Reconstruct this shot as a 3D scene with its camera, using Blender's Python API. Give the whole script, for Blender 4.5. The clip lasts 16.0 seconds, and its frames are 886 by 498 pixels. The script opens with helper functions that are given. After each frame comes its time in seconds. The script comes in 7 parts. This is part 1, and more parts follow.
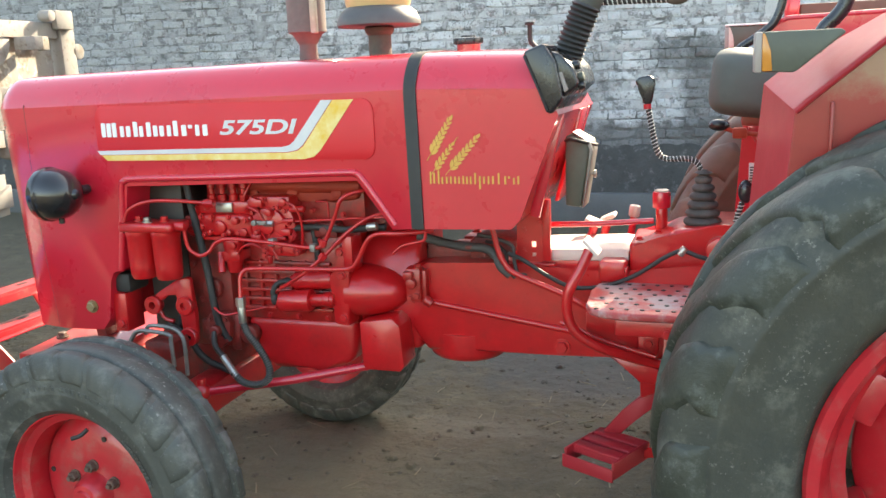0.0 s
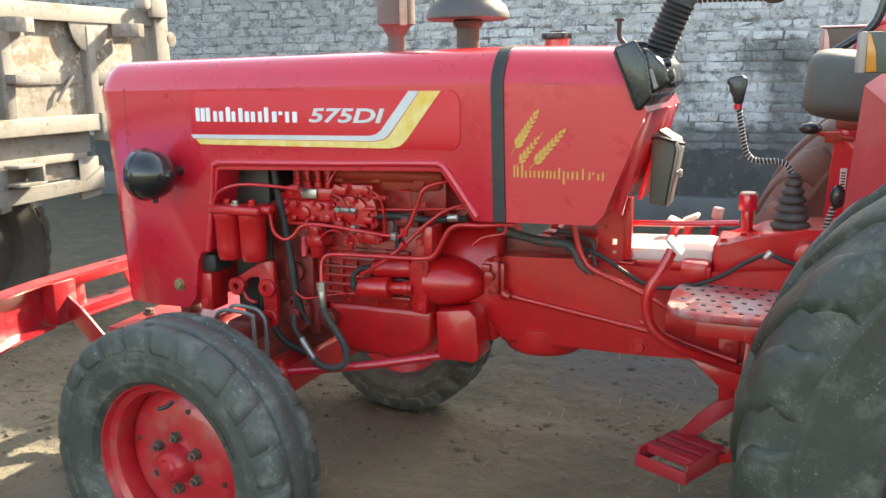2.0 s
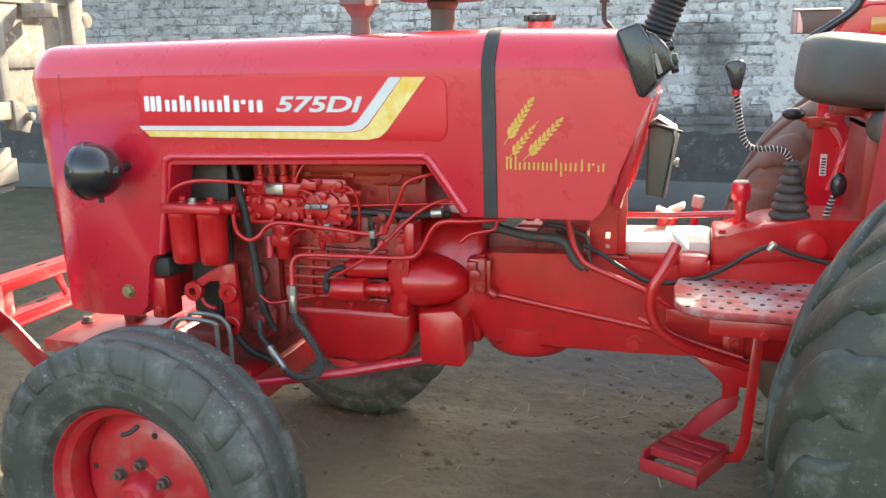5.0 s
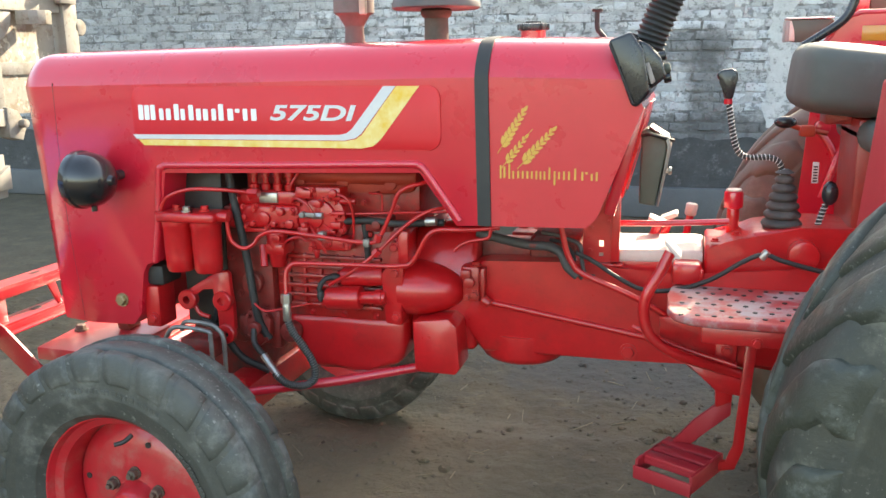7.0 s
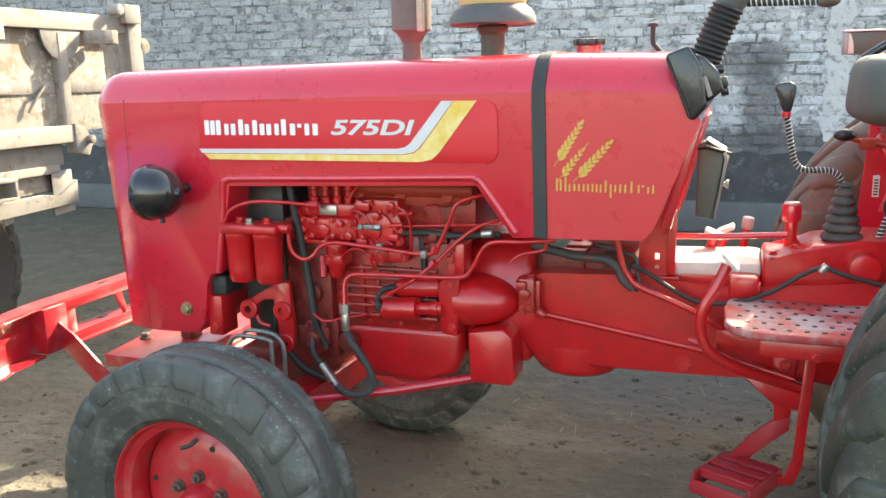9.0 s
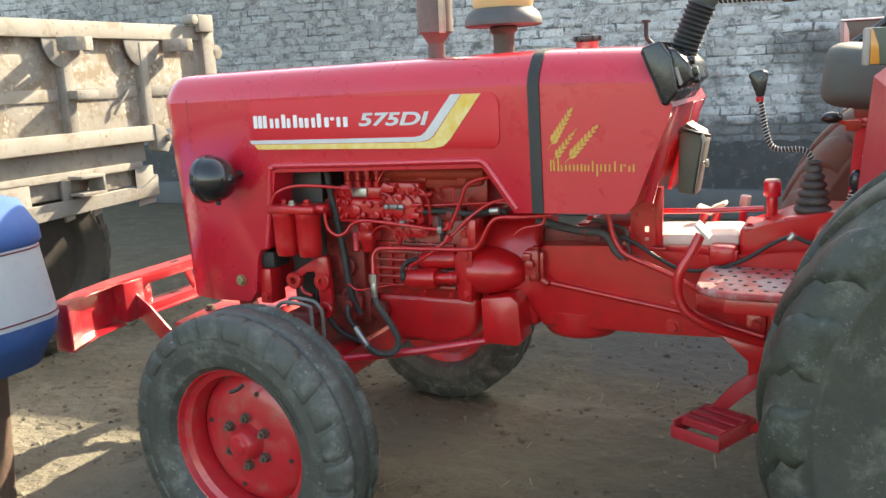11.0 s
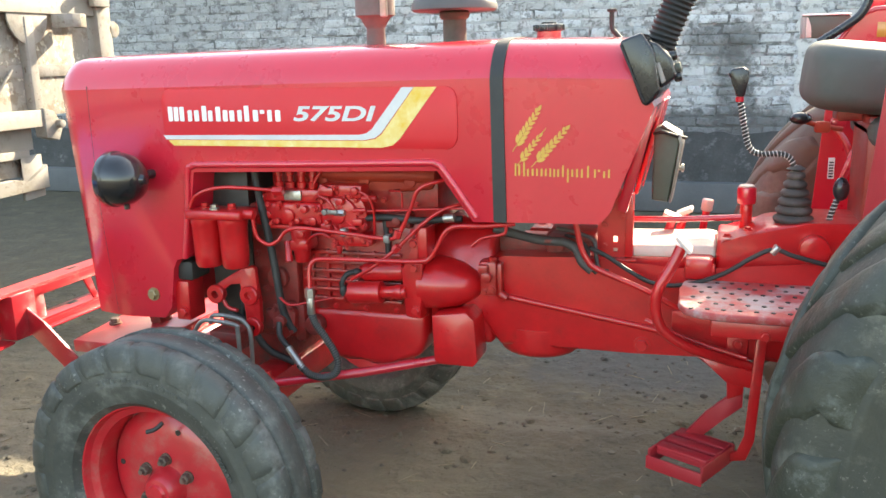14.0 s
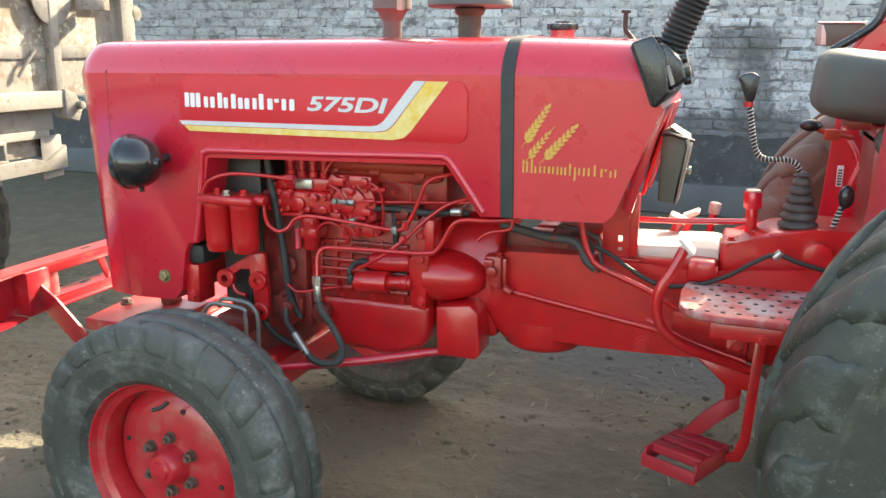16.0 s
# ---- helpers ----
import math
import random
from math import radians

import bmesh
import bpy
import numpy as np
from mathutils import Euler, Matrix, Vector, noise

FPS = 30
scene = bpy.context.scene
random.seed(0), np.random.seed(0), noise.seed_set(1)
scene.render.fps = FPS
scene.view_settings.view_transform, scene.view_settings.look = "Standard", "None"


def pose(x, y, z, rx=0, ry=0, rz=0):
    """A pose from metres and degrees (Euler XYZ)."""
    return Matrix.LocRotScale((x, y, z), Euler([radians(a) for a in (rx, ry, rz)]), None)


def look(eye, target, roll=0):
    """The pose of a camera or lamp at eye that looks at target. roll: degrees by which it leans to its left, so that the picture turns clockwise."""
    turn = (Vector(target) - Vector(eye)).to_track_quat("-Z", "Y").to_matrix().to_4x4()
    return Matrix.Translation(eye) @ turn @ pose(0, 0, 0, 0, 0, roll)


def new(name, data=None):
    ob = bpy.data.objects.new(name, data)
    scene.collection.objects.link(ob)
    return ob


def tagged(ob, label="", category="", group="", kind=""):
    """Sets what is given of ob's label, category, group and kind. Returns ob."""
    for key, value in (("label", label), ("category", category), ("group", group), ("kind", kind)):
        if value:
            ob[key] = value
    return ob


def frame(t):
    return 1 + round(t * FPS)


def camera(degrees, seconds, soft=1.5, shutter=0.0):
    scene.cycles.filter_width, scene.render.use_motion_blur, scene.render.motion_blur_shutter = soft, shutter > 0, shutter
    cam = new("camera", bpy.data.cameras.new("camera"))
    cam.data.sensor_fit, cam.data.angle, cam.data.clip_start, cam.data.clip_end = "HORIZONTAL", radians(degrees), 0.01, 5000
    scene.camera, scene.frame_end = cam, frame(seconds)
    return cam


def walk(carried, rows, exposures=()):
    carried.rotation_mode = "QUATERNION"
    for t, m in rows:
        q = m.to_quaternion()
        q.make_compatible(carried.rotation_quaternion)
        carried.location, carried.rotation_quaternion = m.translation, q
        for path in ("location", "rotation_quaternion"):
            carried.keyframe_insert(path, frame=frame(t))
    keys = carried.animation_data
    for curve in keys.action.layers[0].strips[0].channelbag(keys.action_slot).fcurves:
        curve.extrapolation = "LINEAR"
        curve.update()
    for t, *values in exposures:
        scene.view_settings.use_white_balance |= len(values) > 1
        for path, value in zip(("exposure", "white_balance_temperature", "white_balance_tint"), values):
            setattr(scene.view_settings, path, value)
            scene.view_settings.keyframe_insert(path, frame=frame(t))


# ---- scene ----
cam = camera(55.2, 16.0)
PATH = [
    (0, (0.705, 0.36, 1.308), (0.083, 2.216, 0.899), -2.3),
    (0.5, (0.705, 0.346, 1.31), (0.08, 2.204, 0.911), -2.0),
    (1, (0.692, 0.337, 1.306), (0.013, 2.175, 0.907), -1.4),
    (1.5, (0.683, 0.325, 1.303), (-0.064, 2.136, 0.9), -1.1),
    (2, (0.682, 0.332, 1.299), (-0.089, 2.131, 0.888), -0.8),
    (2.5, (0.665, 0.35, 1.3), (-0.094, 2.146, 0.854), -0.8),
    (3, (0.602, 0.368, 1.314), (-0.099, 2.187, 0.867), -0.6),
    (3.5, (0.501, 0.398, 1.312), (-0.189, 2.221, 0.864), -0.6),
    (4, (0.453, 0.411, 1.309), (-0.18, 2.252, 0.851), -1.0),
    (6.5, (0.458, 0.409, 1.303), (-0.091, 2.281, 0.865), -0.7),
    (7, (0.457, 0.409, 1.313), (-0.1, 2.279, 0.873), -0.8),
    (7.5, (0.455, 0.409, 1.31), (-0.111, 2.28, 0.885), -0.9),
    (8, (0.454, 0.408, 1.309), (-0.117, 2.277, 0.885), -0.9),
    (8.5, (0.443, 0.395, 1.313), (-0.175, 2.252, 0.901), -1.2),
    (8.7, (0.432, 0.39, 1.313), (-0.21, 2.24, 0.906), -1.2),
    (10.8, (0.729, 0.171, 1.318), (-0.071, 1.958, 0.91), -2.6),
    (11, (0.727, 0.166, 1.306), (-0.119, 1.933, 0.902), -2.7),
    (11.2, (0.732, 0.167, 1.306), (-0.142, 1.919, 0.899), -2.8),
    (11.5, (0.739, 0.169, 1.306), (-0.132, 1.921, 0.891), -2.9),
    (12, (0.731, 0.175, 1.303), (-0.13, 1.931, 0.884), -2.9),
    (12.3, (0.719, 0.208, 1.298), (-0.076, 1.993, 0.873), -2.4),
    (12.5, (0.706, 0.241, 1.296), (0.012, 2.065, 0.86), -1.9),
    (13, (0.64, 0.31, 1.326), (0.034, 2.161, 0.87), -1.5),
    (13.5, (0.543, 0.367, 1.341), (-0.067, 2.217, 0.885), -1.6),
    (14, (0.505, 0.361, 1.328), (-0.12, 2.206, 0.878), -1.4),
    (14.5, (0.508, 0.367, 1.325), (-0.145, 2.194, 0.838), -0.4),
    (15, (0.517, 0.354, 1.336), (-0.169, 2.173, 0.865), 0.5),
    (15.5, (0.53, 0.348, 1.328), (-0.155, 2.172, 0.875), 0.5),
    (16, (0.533, 0.34, 1.332), (-0.123, 2.172, 0.868), 0.5),
]
EXPOSURES = [(0.0, 2.55, 8450, 6), (0.8, 2.47, 8450, 6), (1.5, 2.35, 8450, 6), (2.2, 2.41, 8450, 6), (3.0, 2.55, 8450, 6), (8.7, 2.59, 8450, 6), (10.8, 2.23, 8450, 6), (12.1, 2.31, 8450, 6), (12.5, 2.55, 8450, 6), (13.0, 2.67, 8450, 6), (14.0, 2.70, 8450, 6), (14.6, 2.55, 8450, 6), (15.0, 2.51, 8450, 6), (16.0, 2.49, 8450, 6)]
walk(cam, [(t, look(eye, target, roll)) for t, eye, target, roll in PATH], EXPOSURES)

# ---------------------------------------------------------------- light
SUN_TO = Vector((0.385, 1.0, 0.66)).normalized()
world = bpy.data.worlds.new("sky")
scene.world = world
world.use_nodes = True
wn = world.node_tree.nodes
sky = wn.new("ShaderNodeTexSky")
sky.sky_type = "NISHITA"
sky.sun_disc = False
sky.sun_elevation = math.asin(SUN_TO.z)
sky.sun_rotation = math.atan2(SUN_TO.x, SUN_TO.y)
sky.dust_density = 2.0
world.node_tree.links.new(sky.outputs[0], wn["Background"].inputs[0])
wn["Background"].inputs[1].default_value = 0.15
sun = new("sun", bpy.data.lights.new("sun", "SUN"))
sun.data.energy = 3.5
sun.data.angle = radians(0.6)
sun.data.color = (1.0, 0.95, 0.87)
sun.matrix_world = look(SUN_TO * 20, (0, 0, 0))


# ---------------------------------------------------------------- materials
def mat(name, a, b=None, rough=0.5, metal=0.0, scale=6.0, fine=60.0, bump=0.1, bump_scale=80.0, dust=None, dust_amount=0.0,
        dust_scale=3.0, coat=0.0, rand=0.0, rough_var=0.12, depth=0.004, stain_tones=(), stain_colour=(0.1, 0.1, 0.1), coat_rough=0.1,
        dust_sharp=0.0, specks=None, speck_scale=90.0, speck_cut=0.60, islands=False, flat=False):
    """Two-scale colour variation, dust patches and relief on a Principled shader."""
    m = bpy.data.materials.new(name)
    m.use_nodes = True
    nt = m.node_tree
    n, l = nt.nodes, nt.links
    p = n["Principled BSDF"]
    b = b or tuple(c * 0.8 for c in a)
    tc = n.new("ShaderNodeNewGeometry")

    def noise_tex(s, detail=5.0, w=0.6):
        t = n.new("ShaderNodeTexNoise")
        t.inputs["Scale"].default_value = s
        t.inputs["Detail"].default_value = detail
        t.inputs["Roughness"].default_value = w
        l.new(tc.outputs["Position"], t.inputs["Vector"])
        return t.outputs["Fac"]

    def ramp(src, lo, hi):
        r = n.new("ShaderNodeMapRange")
        r.inputs["From Min"].default_value, r.inputs["From Max"].default_value = lo, hi
        r.interpolation_type = "SMOOTHSTEP"
        l.new(src, r.inputs["Value"])
        return r.outputs["Result"]

    def mix(fac, c1, c2):
        x = n.new("ShaderNodeMix")
        x.data_type = "RGBA"
        if isinstance(fac, float):
            x.inputs[0].default_value = fac
        else:
            l.new(fac, x.inputs[0])
        for sock, c in ((x.inputs[6], c1), (x.inputs[7], c2)):
            if isinstance(c, tuple):
                sock.default_value = (*c, 1)
            else:
                l.new(c, sock)
        return x.outputs[2]

    col = mix(ramp(noise_tex(scale), 0.3, 0.7), a, b)
    col = mix(ramp(noise_tex(fine, 3.0), 0.35, 0.75), col, mix(0.5, a, b))
    if rand:
        oi = tc if islands else n.new("ShaderNodeObjectInfo")
        hs = n.new("ShaderNodeHueSaturation")
        mr = n.new("ShaderNodeMapRange")
        mr.inputs["To Min"].default_value, mr.inputs["To Max"].default_value = 1 - rand, 1 + rand
        l.new(oi.outputs["Random Per Island" if islands else "Random"], mr.inputs["Value"])
        l.new(mr.outputs["Result"], hs.inputs["Value"])
        l.new(col, hs.inputs["Color"])
        col = hs.outputs["Color"]
    rsrc = n.new("ShaderNodeMapRange")
    rsrc.inputs["To Min"].default_value, rsrc.inputs["To Max"].default_value = max(rough - rough_var, 0.03), min(rough + rough_var, 1)
    l.new(noise_tex(scale * 2.3), rsrc.inputs["Value"])
    rout = rsrc.outputs["Result"]
    if dust:
        lo = 0.62 - 0.3 * dust_amount
        d = ramp(noise_tex(dust_scale, 8.0, 0.7), lo, lo + dust_sharp if dust_sharp else 0.85 - 0.2 * dust_amount)
        sc = n.new("ShaderNodeMath")
        sc.operation = "MULTIPLY"
        sc.inputs[1].default_value = min(0.35 + dust_amount, 0.95)
        l.new(d, sc.inputs[0])
        col = mix(sc.outputs[0], col, dust)
        ma = n.new("ShaderNodeMath")
        ma.operation = "MULTIPLY_ADD"
        ma.inputs[1].default_value = 0.4
        ma.use_clamp = True
        l.new(sc.outputs[0], ma.inputs[0])
        l.new(rout, ma.inputs[2])
        rout = ma.outputs[0]
    if specks:
        mk = n.new("ShaderNodeMath")
        mk.operation = "MULTIPLY"
        l.new(ramp(noise_tex(speck_scale, 2.0), speck_cut, speck_cut + 0.1), mk.inputs[0])
        l.new(ramp(noise_tex(speck_scale * 0.07, 4.0), 0.42, 0.62), mk.inputs[1])
        col = mix(mk.outputs[0], col, specks)
    for sx, sz, rx, rz, amount, *tone in stain_tones:
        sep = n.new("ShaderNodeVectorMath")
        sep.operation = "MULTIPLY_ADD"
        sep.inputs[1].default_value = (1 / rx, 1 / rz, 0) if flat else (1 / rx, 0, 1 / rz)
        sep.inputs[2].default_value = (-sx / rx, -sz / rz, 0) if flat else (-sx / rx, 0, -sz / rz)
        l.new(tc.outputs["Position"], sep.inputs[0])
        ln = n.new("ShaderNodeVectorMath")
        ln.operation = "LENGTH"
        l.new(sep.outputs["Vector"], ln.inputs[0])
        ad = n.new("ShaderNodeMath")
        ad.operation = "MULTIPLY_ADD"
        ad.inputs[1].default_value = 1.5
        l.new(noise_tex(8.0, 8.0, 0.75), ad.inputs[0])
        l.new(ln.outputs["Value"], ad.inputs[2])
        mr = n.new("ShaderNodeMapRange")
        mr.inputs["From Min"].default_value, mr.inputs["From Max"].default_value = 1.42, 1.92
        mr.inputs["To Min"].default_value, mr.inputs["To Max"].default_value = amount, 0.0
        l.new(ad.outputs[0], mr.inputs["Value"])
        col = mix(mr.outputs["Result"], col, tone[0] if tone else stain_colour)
    l.new(col, p.inputs["Base Color"])
    l.new(rout, p.inputs["Roughness"])
    p.inputs["Metallic"].default_value = metal
    p.inputs["Coat Weight"].default_value = coat
    p.inputs["Coat Roughness"].default_value = coat_rough
    if bump:
        bn = n.new("ShaderNodeBump")
        bn.inputs["Strength"].default_value = bump
        bn.inputs["Distance"].default_value = depth
        l.new(noise_tex(bump_scale, 6.0), bn.inputs["Height"])
        l.new(bn.outputs["Normal"], p.inputs["Normal"])
    return m


DUST = (0.36, 0.30, 0.23)
# Pale dust tone also carries the brightness of the sunlit ground.
PALE_LIT_DUST = (0.245, 0.220, 0.172)
# Damp and dark patches; a pale one paints bounced light under the tractor.
DAMP_LIT_TONES = ((-2.2, 2.1, 1.1, 0.7, 0.6, PALE_LIT_DUST), (-2.3, 3.0, 0.9, 0.5, 0.35, PALE_LIT_DUST), (0.2, 3.95, 0.65, 0.42, 0.75), (-1.0, 3.7, 0.5, 0.3, 0.4), (0.1, 2.3, 0.55, 0.22, 0.2, (0.062, 0.052, 0.038)), (0.9, 3.1, 0.4, 0.3, 0.4, (0.062, 0.052, 0.038)), (-0.3, 3.2, 0.5, 0.12, 0.45, (0.19, 0.165, 0.12)), (-0.55, 2.8, 0.55, 0.4, 0.6, (0.175, 0.150, 0.104)), (0.12, 2.9, 0.5, 0.5, 0.4, (0.068, 0.060, 0.046)))
RED = mat("red_gloss_paint", (0.66, 0.016, 0.038), (0.60, 0.014, 0.034), rough=0.30, coat=1.0, coat_rough=0.10, bump=0.012, bump_scale=7, dust=(0.58, 0.05, 0.06), dust_amount=0.10, dust_scale=5)
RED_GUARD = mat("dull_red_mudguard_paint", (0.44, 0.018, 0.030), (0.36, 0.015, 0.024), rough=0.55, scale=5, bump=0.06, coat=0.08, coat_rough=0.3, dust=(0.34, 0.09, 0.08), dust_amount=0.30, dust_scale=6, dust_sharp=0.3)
RED_DECAL = mat("red_panel_paint", (0.68, 0.008, 0.018), (0.63, 0.007, 0.016), rough=0.55, coat=0.12, coat_rough=0.2, bump=0.02)
RED_CAST = mat("red_cast_iron_paint", (0.62, 0.012, 0.017), (0.47, 0.011, 0.014), rough=0.32, scale=14, bump=0.3, bump_scale=60, coat=0.50, coat_rough=0.10, dust=(0.24, 0.022, 0.018), dust_amount=0.30, dust_scale=13, dust_sharp=0.3, depth=0.002)
GRIMY_RED = mat("grimy_oily_red_paint", (0.33, 0.020, 0.017), (0.13, 0.024, 0.019), rough=0.42, scale=16, bump=0.6, bump_scale=50, dust=(0.085, 0.062, 0.048), dust_amount=0.50, dust_scale=14, depth=0.004)
# Darker copy of the cast red: shade in the colour plus oily blotches.
RED_OILY_SHADED = mat("oily_shaded_red_paint", (0.50, 0.014, 0.014), (0.34, 0.013, 0.012), rough=0.34, scale=16, bump=0.4, bump_scale=60, coat=0.5, coat_rough=0.2, dust=(0.10, 0.030, 0.020), dust_amount=0.55, dust_scale=12, dust_sharp=0.25, depth=0.003)
# Pale dust raised so that sun-whitened top faces show in the colour.
RED_FRAME = mat("weathered_glare_frame_paint", (0.52, 0.015, 0.030), (0.42, 0.013, 0.025), rough=0.36, coat=1.0, coat_rough=0.32, scale=8, bump=0.12, dust=(0.52, 0.21, 0.185), dust_amount=0.40, dust_scale=18)
RED_DUSTY = mat("dusty_red_paint", (0.50, 0.040, 0.040), (0.42, 0.05, 0.05), rough=0.45, scale=10, bump=0.2, bump_scale=90, dust=(0.46, 0.36, 0.34), dust_amount=0.72, dust_scale=9, dust_sharp=0.2, depth=0.002)
RED_SKIRT = mat("sun_faded_red_paint", (0.36, 0.022, 0.016), (0.28, 0.018, 0.013), rough=0.42, scale=5, bump=0.08, coat=0.3, coat_rough=0.2, dust=(0.34, 0.12, 0.07), dust_amount=0.22, dust_scale=6, dust_sharp=0.25, stain_tones=((1.06, 1.315, 0.24, 0.085, 0.85), (1.30, 1.36, 0.30, 0.08, 0.8)), stain_colour=(0.33, 0.20, 0.12))
# Pale tone paints sun glare on tops and pads; also the far lens.
PALE_TOP = mat("pale_glare_tone", (0.70, 0.60, 0.55), (0.62, 0.48, 0.42), rough=0.42, scale=12, bump=0.15, dust=(0.55, 0.09, 0.07), dust_amount=0.12, dust_scale=9)
CORD = mat("white_cord", (0.70, 0.70, 0.68), (0.55, 0.55, 0.53), rough=0.6, bump=0.1)
RED_RIM = mat("red_rim_paint", (0.56, 0.018, 0.030), (0.45, 0.016, 0.025), rough=0.36, scale=12, bump=0.25, coat=0.6, coat_rough=0.14, dust=(0.40, 0.13, 0.105), dust_amount=0.48, dust_scale=17, dust_sharp=0.3, depth=0.002)
ORANGE_RED = mat("heat_faded_red_paint", (0.46, 0.05, 0.02), (0.36, 0.03, 0.02), rough=0.55, bump=0.3, bump_scale=100)
RUBBER = mat("tyre_rubber", (0.032, 0.039, 0.034), (0.056, 0.058, 0.041), rough=0.50, scale=6, fine=45, bump=0.8, bump_scale=26, dust=(0.138, 0.148, 0.130), dust_amount=0.34, dust_scale=14, dust_sharp=0.14, specks=(0.16, 0.16, 0.14), speck_scale=120, speck_cut=0.62, depth=0.006)
RUBBER_MUD = mat("muddy_tyre_carcass", (0.036, 0.041, 0.036), (0.060, 0.060, 0.046), rough=0.60, scale=7, fine=45, bump=0.45, bump_scale=30, dust=(0.150, 0.148, 0.120), dust_amount=0.40, dust_scale=13, dust_sharp=0.18, specks=(0.17, 0.165, 0.14), speck_scale=140, speck_cut=0.60, depth=0.008)
# Darker rubber: the shade under the trailer is put in the colour.
RUBBER_TRAILER = mat("shaded_trailer_rubber", (0.040, 0.038, 0.033), (0.055, 0.051, 0.043), rough=0.75, scale=8, bump=0.4, bump_scale=40, dust=(0.09, 0.08, 0.065), dust_amount=0.3, dust_scale=9)
RUBBER_BROWN = mat("mud_coated_rubber", (0.115, 0.082, 0.062), (0.155, 0.115, 0.085), rough=0.6, bump=0.4, bump_scale=50, dust=DUST, dust_amount=0.3)
BLACK = mat("black_plastic", (0.014, 0.015, 0.018), (0.022, 0.023, 0.026), rough=0.28, bump=0.06, coat=0.3, dust=(0.08, 0.085, 0.09), dust_amount=0.12, dust_scale=8)
BLACK_GLOSS = mat("black_lamp_shell", (0.012, 0.012, 0.014), (0.02, 0.02, 0.022), rough=0.22, bump=0.02, coat=0.5, dust=(0.10, 0.10, 0.11), dust_amount=0.1)
BLACK_RUBBER = mat("black_rubber_hose", (0.022, 0.022, 0.022), (0.035, 0.035, 0.034), rough=0.6, bump=0.1, dust=(0.14, 0.12, 0.10), dust_amount=0.25, dust_scale=12)
DUSTY_RUBBER = mat("dusty_grey_rubber", (0.050, 0.046, 0.045), (0.075, 0.068, 0.064), rough=0.62, scale=20, bump=0.15, dust=(0.17, 0.15, 0.135), dust_amount=0.4, dust_scale=18)
STEEL = mat("bare_steel", (0.55, 0.54, 0.50), (0.40, 0.38, 0.34), rough=0.38, metal=0.9, scale=30, bump=0.1)
BRASS = mat("dull_brass", (0.50, 0.42, 0.24), (0.36, 0.30, 0.18), rough=0.4, metal=0.85, scale=30, bump=0.1)
DARK_METAL = mat("oily_dark_metal", (0.035, 0.032, 0.030), (0.06, 0.05, 0.045), rough=0.5, metal=0.3, scale=18, bump=0.2)
NUT_GREY = mat("dusty_nut_steel", (0.085, 0.075, 0.058), (0.150, 0.080, 0.062), rough=0.6, scale=40, bump=0.3, dust=(0.20, 0.12, 0.09), dust_amount=0.4, dust_scale=40)
RUBBER_FRONT = mat("worn_front_tread", (0.048, 0.053, 0.049), (0.076, 0.079, 0.069), rough=0.52, scale=7, fine=45, bump=0.6, bump_scale=34, dust=(0.185, 0.188, 0.172), dust_amount=0.46, dust_scale=13, dust_sharp=0.22, specks=(0.22, 0.22, 0.20), speck_scale=110, speck_cut=0.61, depth=0.005)
BROWN_BOARD = mat("brown_painted_board", (0.17, 0.085, 0.055), (0.13, 0.065, 0.045), rough=0.6, scale=12, bump=0.15)
PALE_RIM = mat("pale_faded_plastic", (0.36, 0.31, 0.29), (0.30, 0.26, 0.24), rough=0.4, bump=0.05)
MUFFLER = mat("rusty_muffler_steel", (0.130, 0.113, 0.108), (0.092, 0.078, 0.074), rough=0.6, metal=0.05, scale=16, bump=0.15, dust=(0.19, 0.15, 0.13), dust_amount=0.3, dust_scale=10)
GREY_BOWL = mat("dusty_grey_bowl", (0.095, 0.09, 0.092), (0.07, 0.067, 0.07), rough=0.5, scale=12, bump=0.1, dust=(0.24, 0.22, 0.19), dust_amount=0.2)
AMBER_BOWL = mat("cream_cleaner_bowl", (0.60, 0.44, 0.22), (0.52, 0.36, 0.17), rough=0.35, bump=0.03)
RUST = mat("rusty_stem", (0.105, 0.082, 0.064), (0.066, 0.054, 0.044), rough=0.65, metal=0.05, scale=25, bump=0.2)
SILVER_INK = mat("silver_decal", (0.66, 0.66, 0.66), (0.55, 0.55, 0.57), rough=0.35, bump=0)
WHITE_INK = mat("white_decal", (0.85, 0.85, 0.84), (0.80, 0.80, 0.80), rough=0.4, bump=0)
GOLD_INK = mat("gold_decal", (0.72, 0.42, 0.09), (0.66, 0.36, 0.07), rough=0.42, bump=0)
YELLOW_INK = mat("yellow_decal", (0.78, 0.46, 0.04), (0.86, 0.72, 0.34), rough=0.38, bump=0, scale=22, fine=40)
SEAT_GREY = mat("grey_vinyl", (0.090, 0.094, 0.085), (0.074, 0.077, 0.070), rough=0.66, bump=0.2, bump_scale=160, dust=(0.155, 0.157, 0.140), dust_amount=0.3, dust_scale=6, depth=0.001)
LAMP_BOX = mat("grey_green_lamp_housing", (0.10, 0.11, 0.085), (0.075, 0.08, 0.065), rough=0.5, bump=0.08)
AMBER = mat("amber_lens", (0.60, 0.24, 0.04), (0.55, 0.2, 0.03), rough=0.2, bump=0.05, coat=0.5)
SPIRAL = mat("grey_spiral_wire", (0.17, 0.17, 0.155), (0.11, 0.11, 0.10), rough=0.4, metal=0.4, bump=0.05)
DULL_STEEL = mat("dull_grey_steel", (0.30, 0.29, 0.27), (0.20, 0.19, 0.175), rough=0.45, metal=0.5, scale=25, bump=0.1)
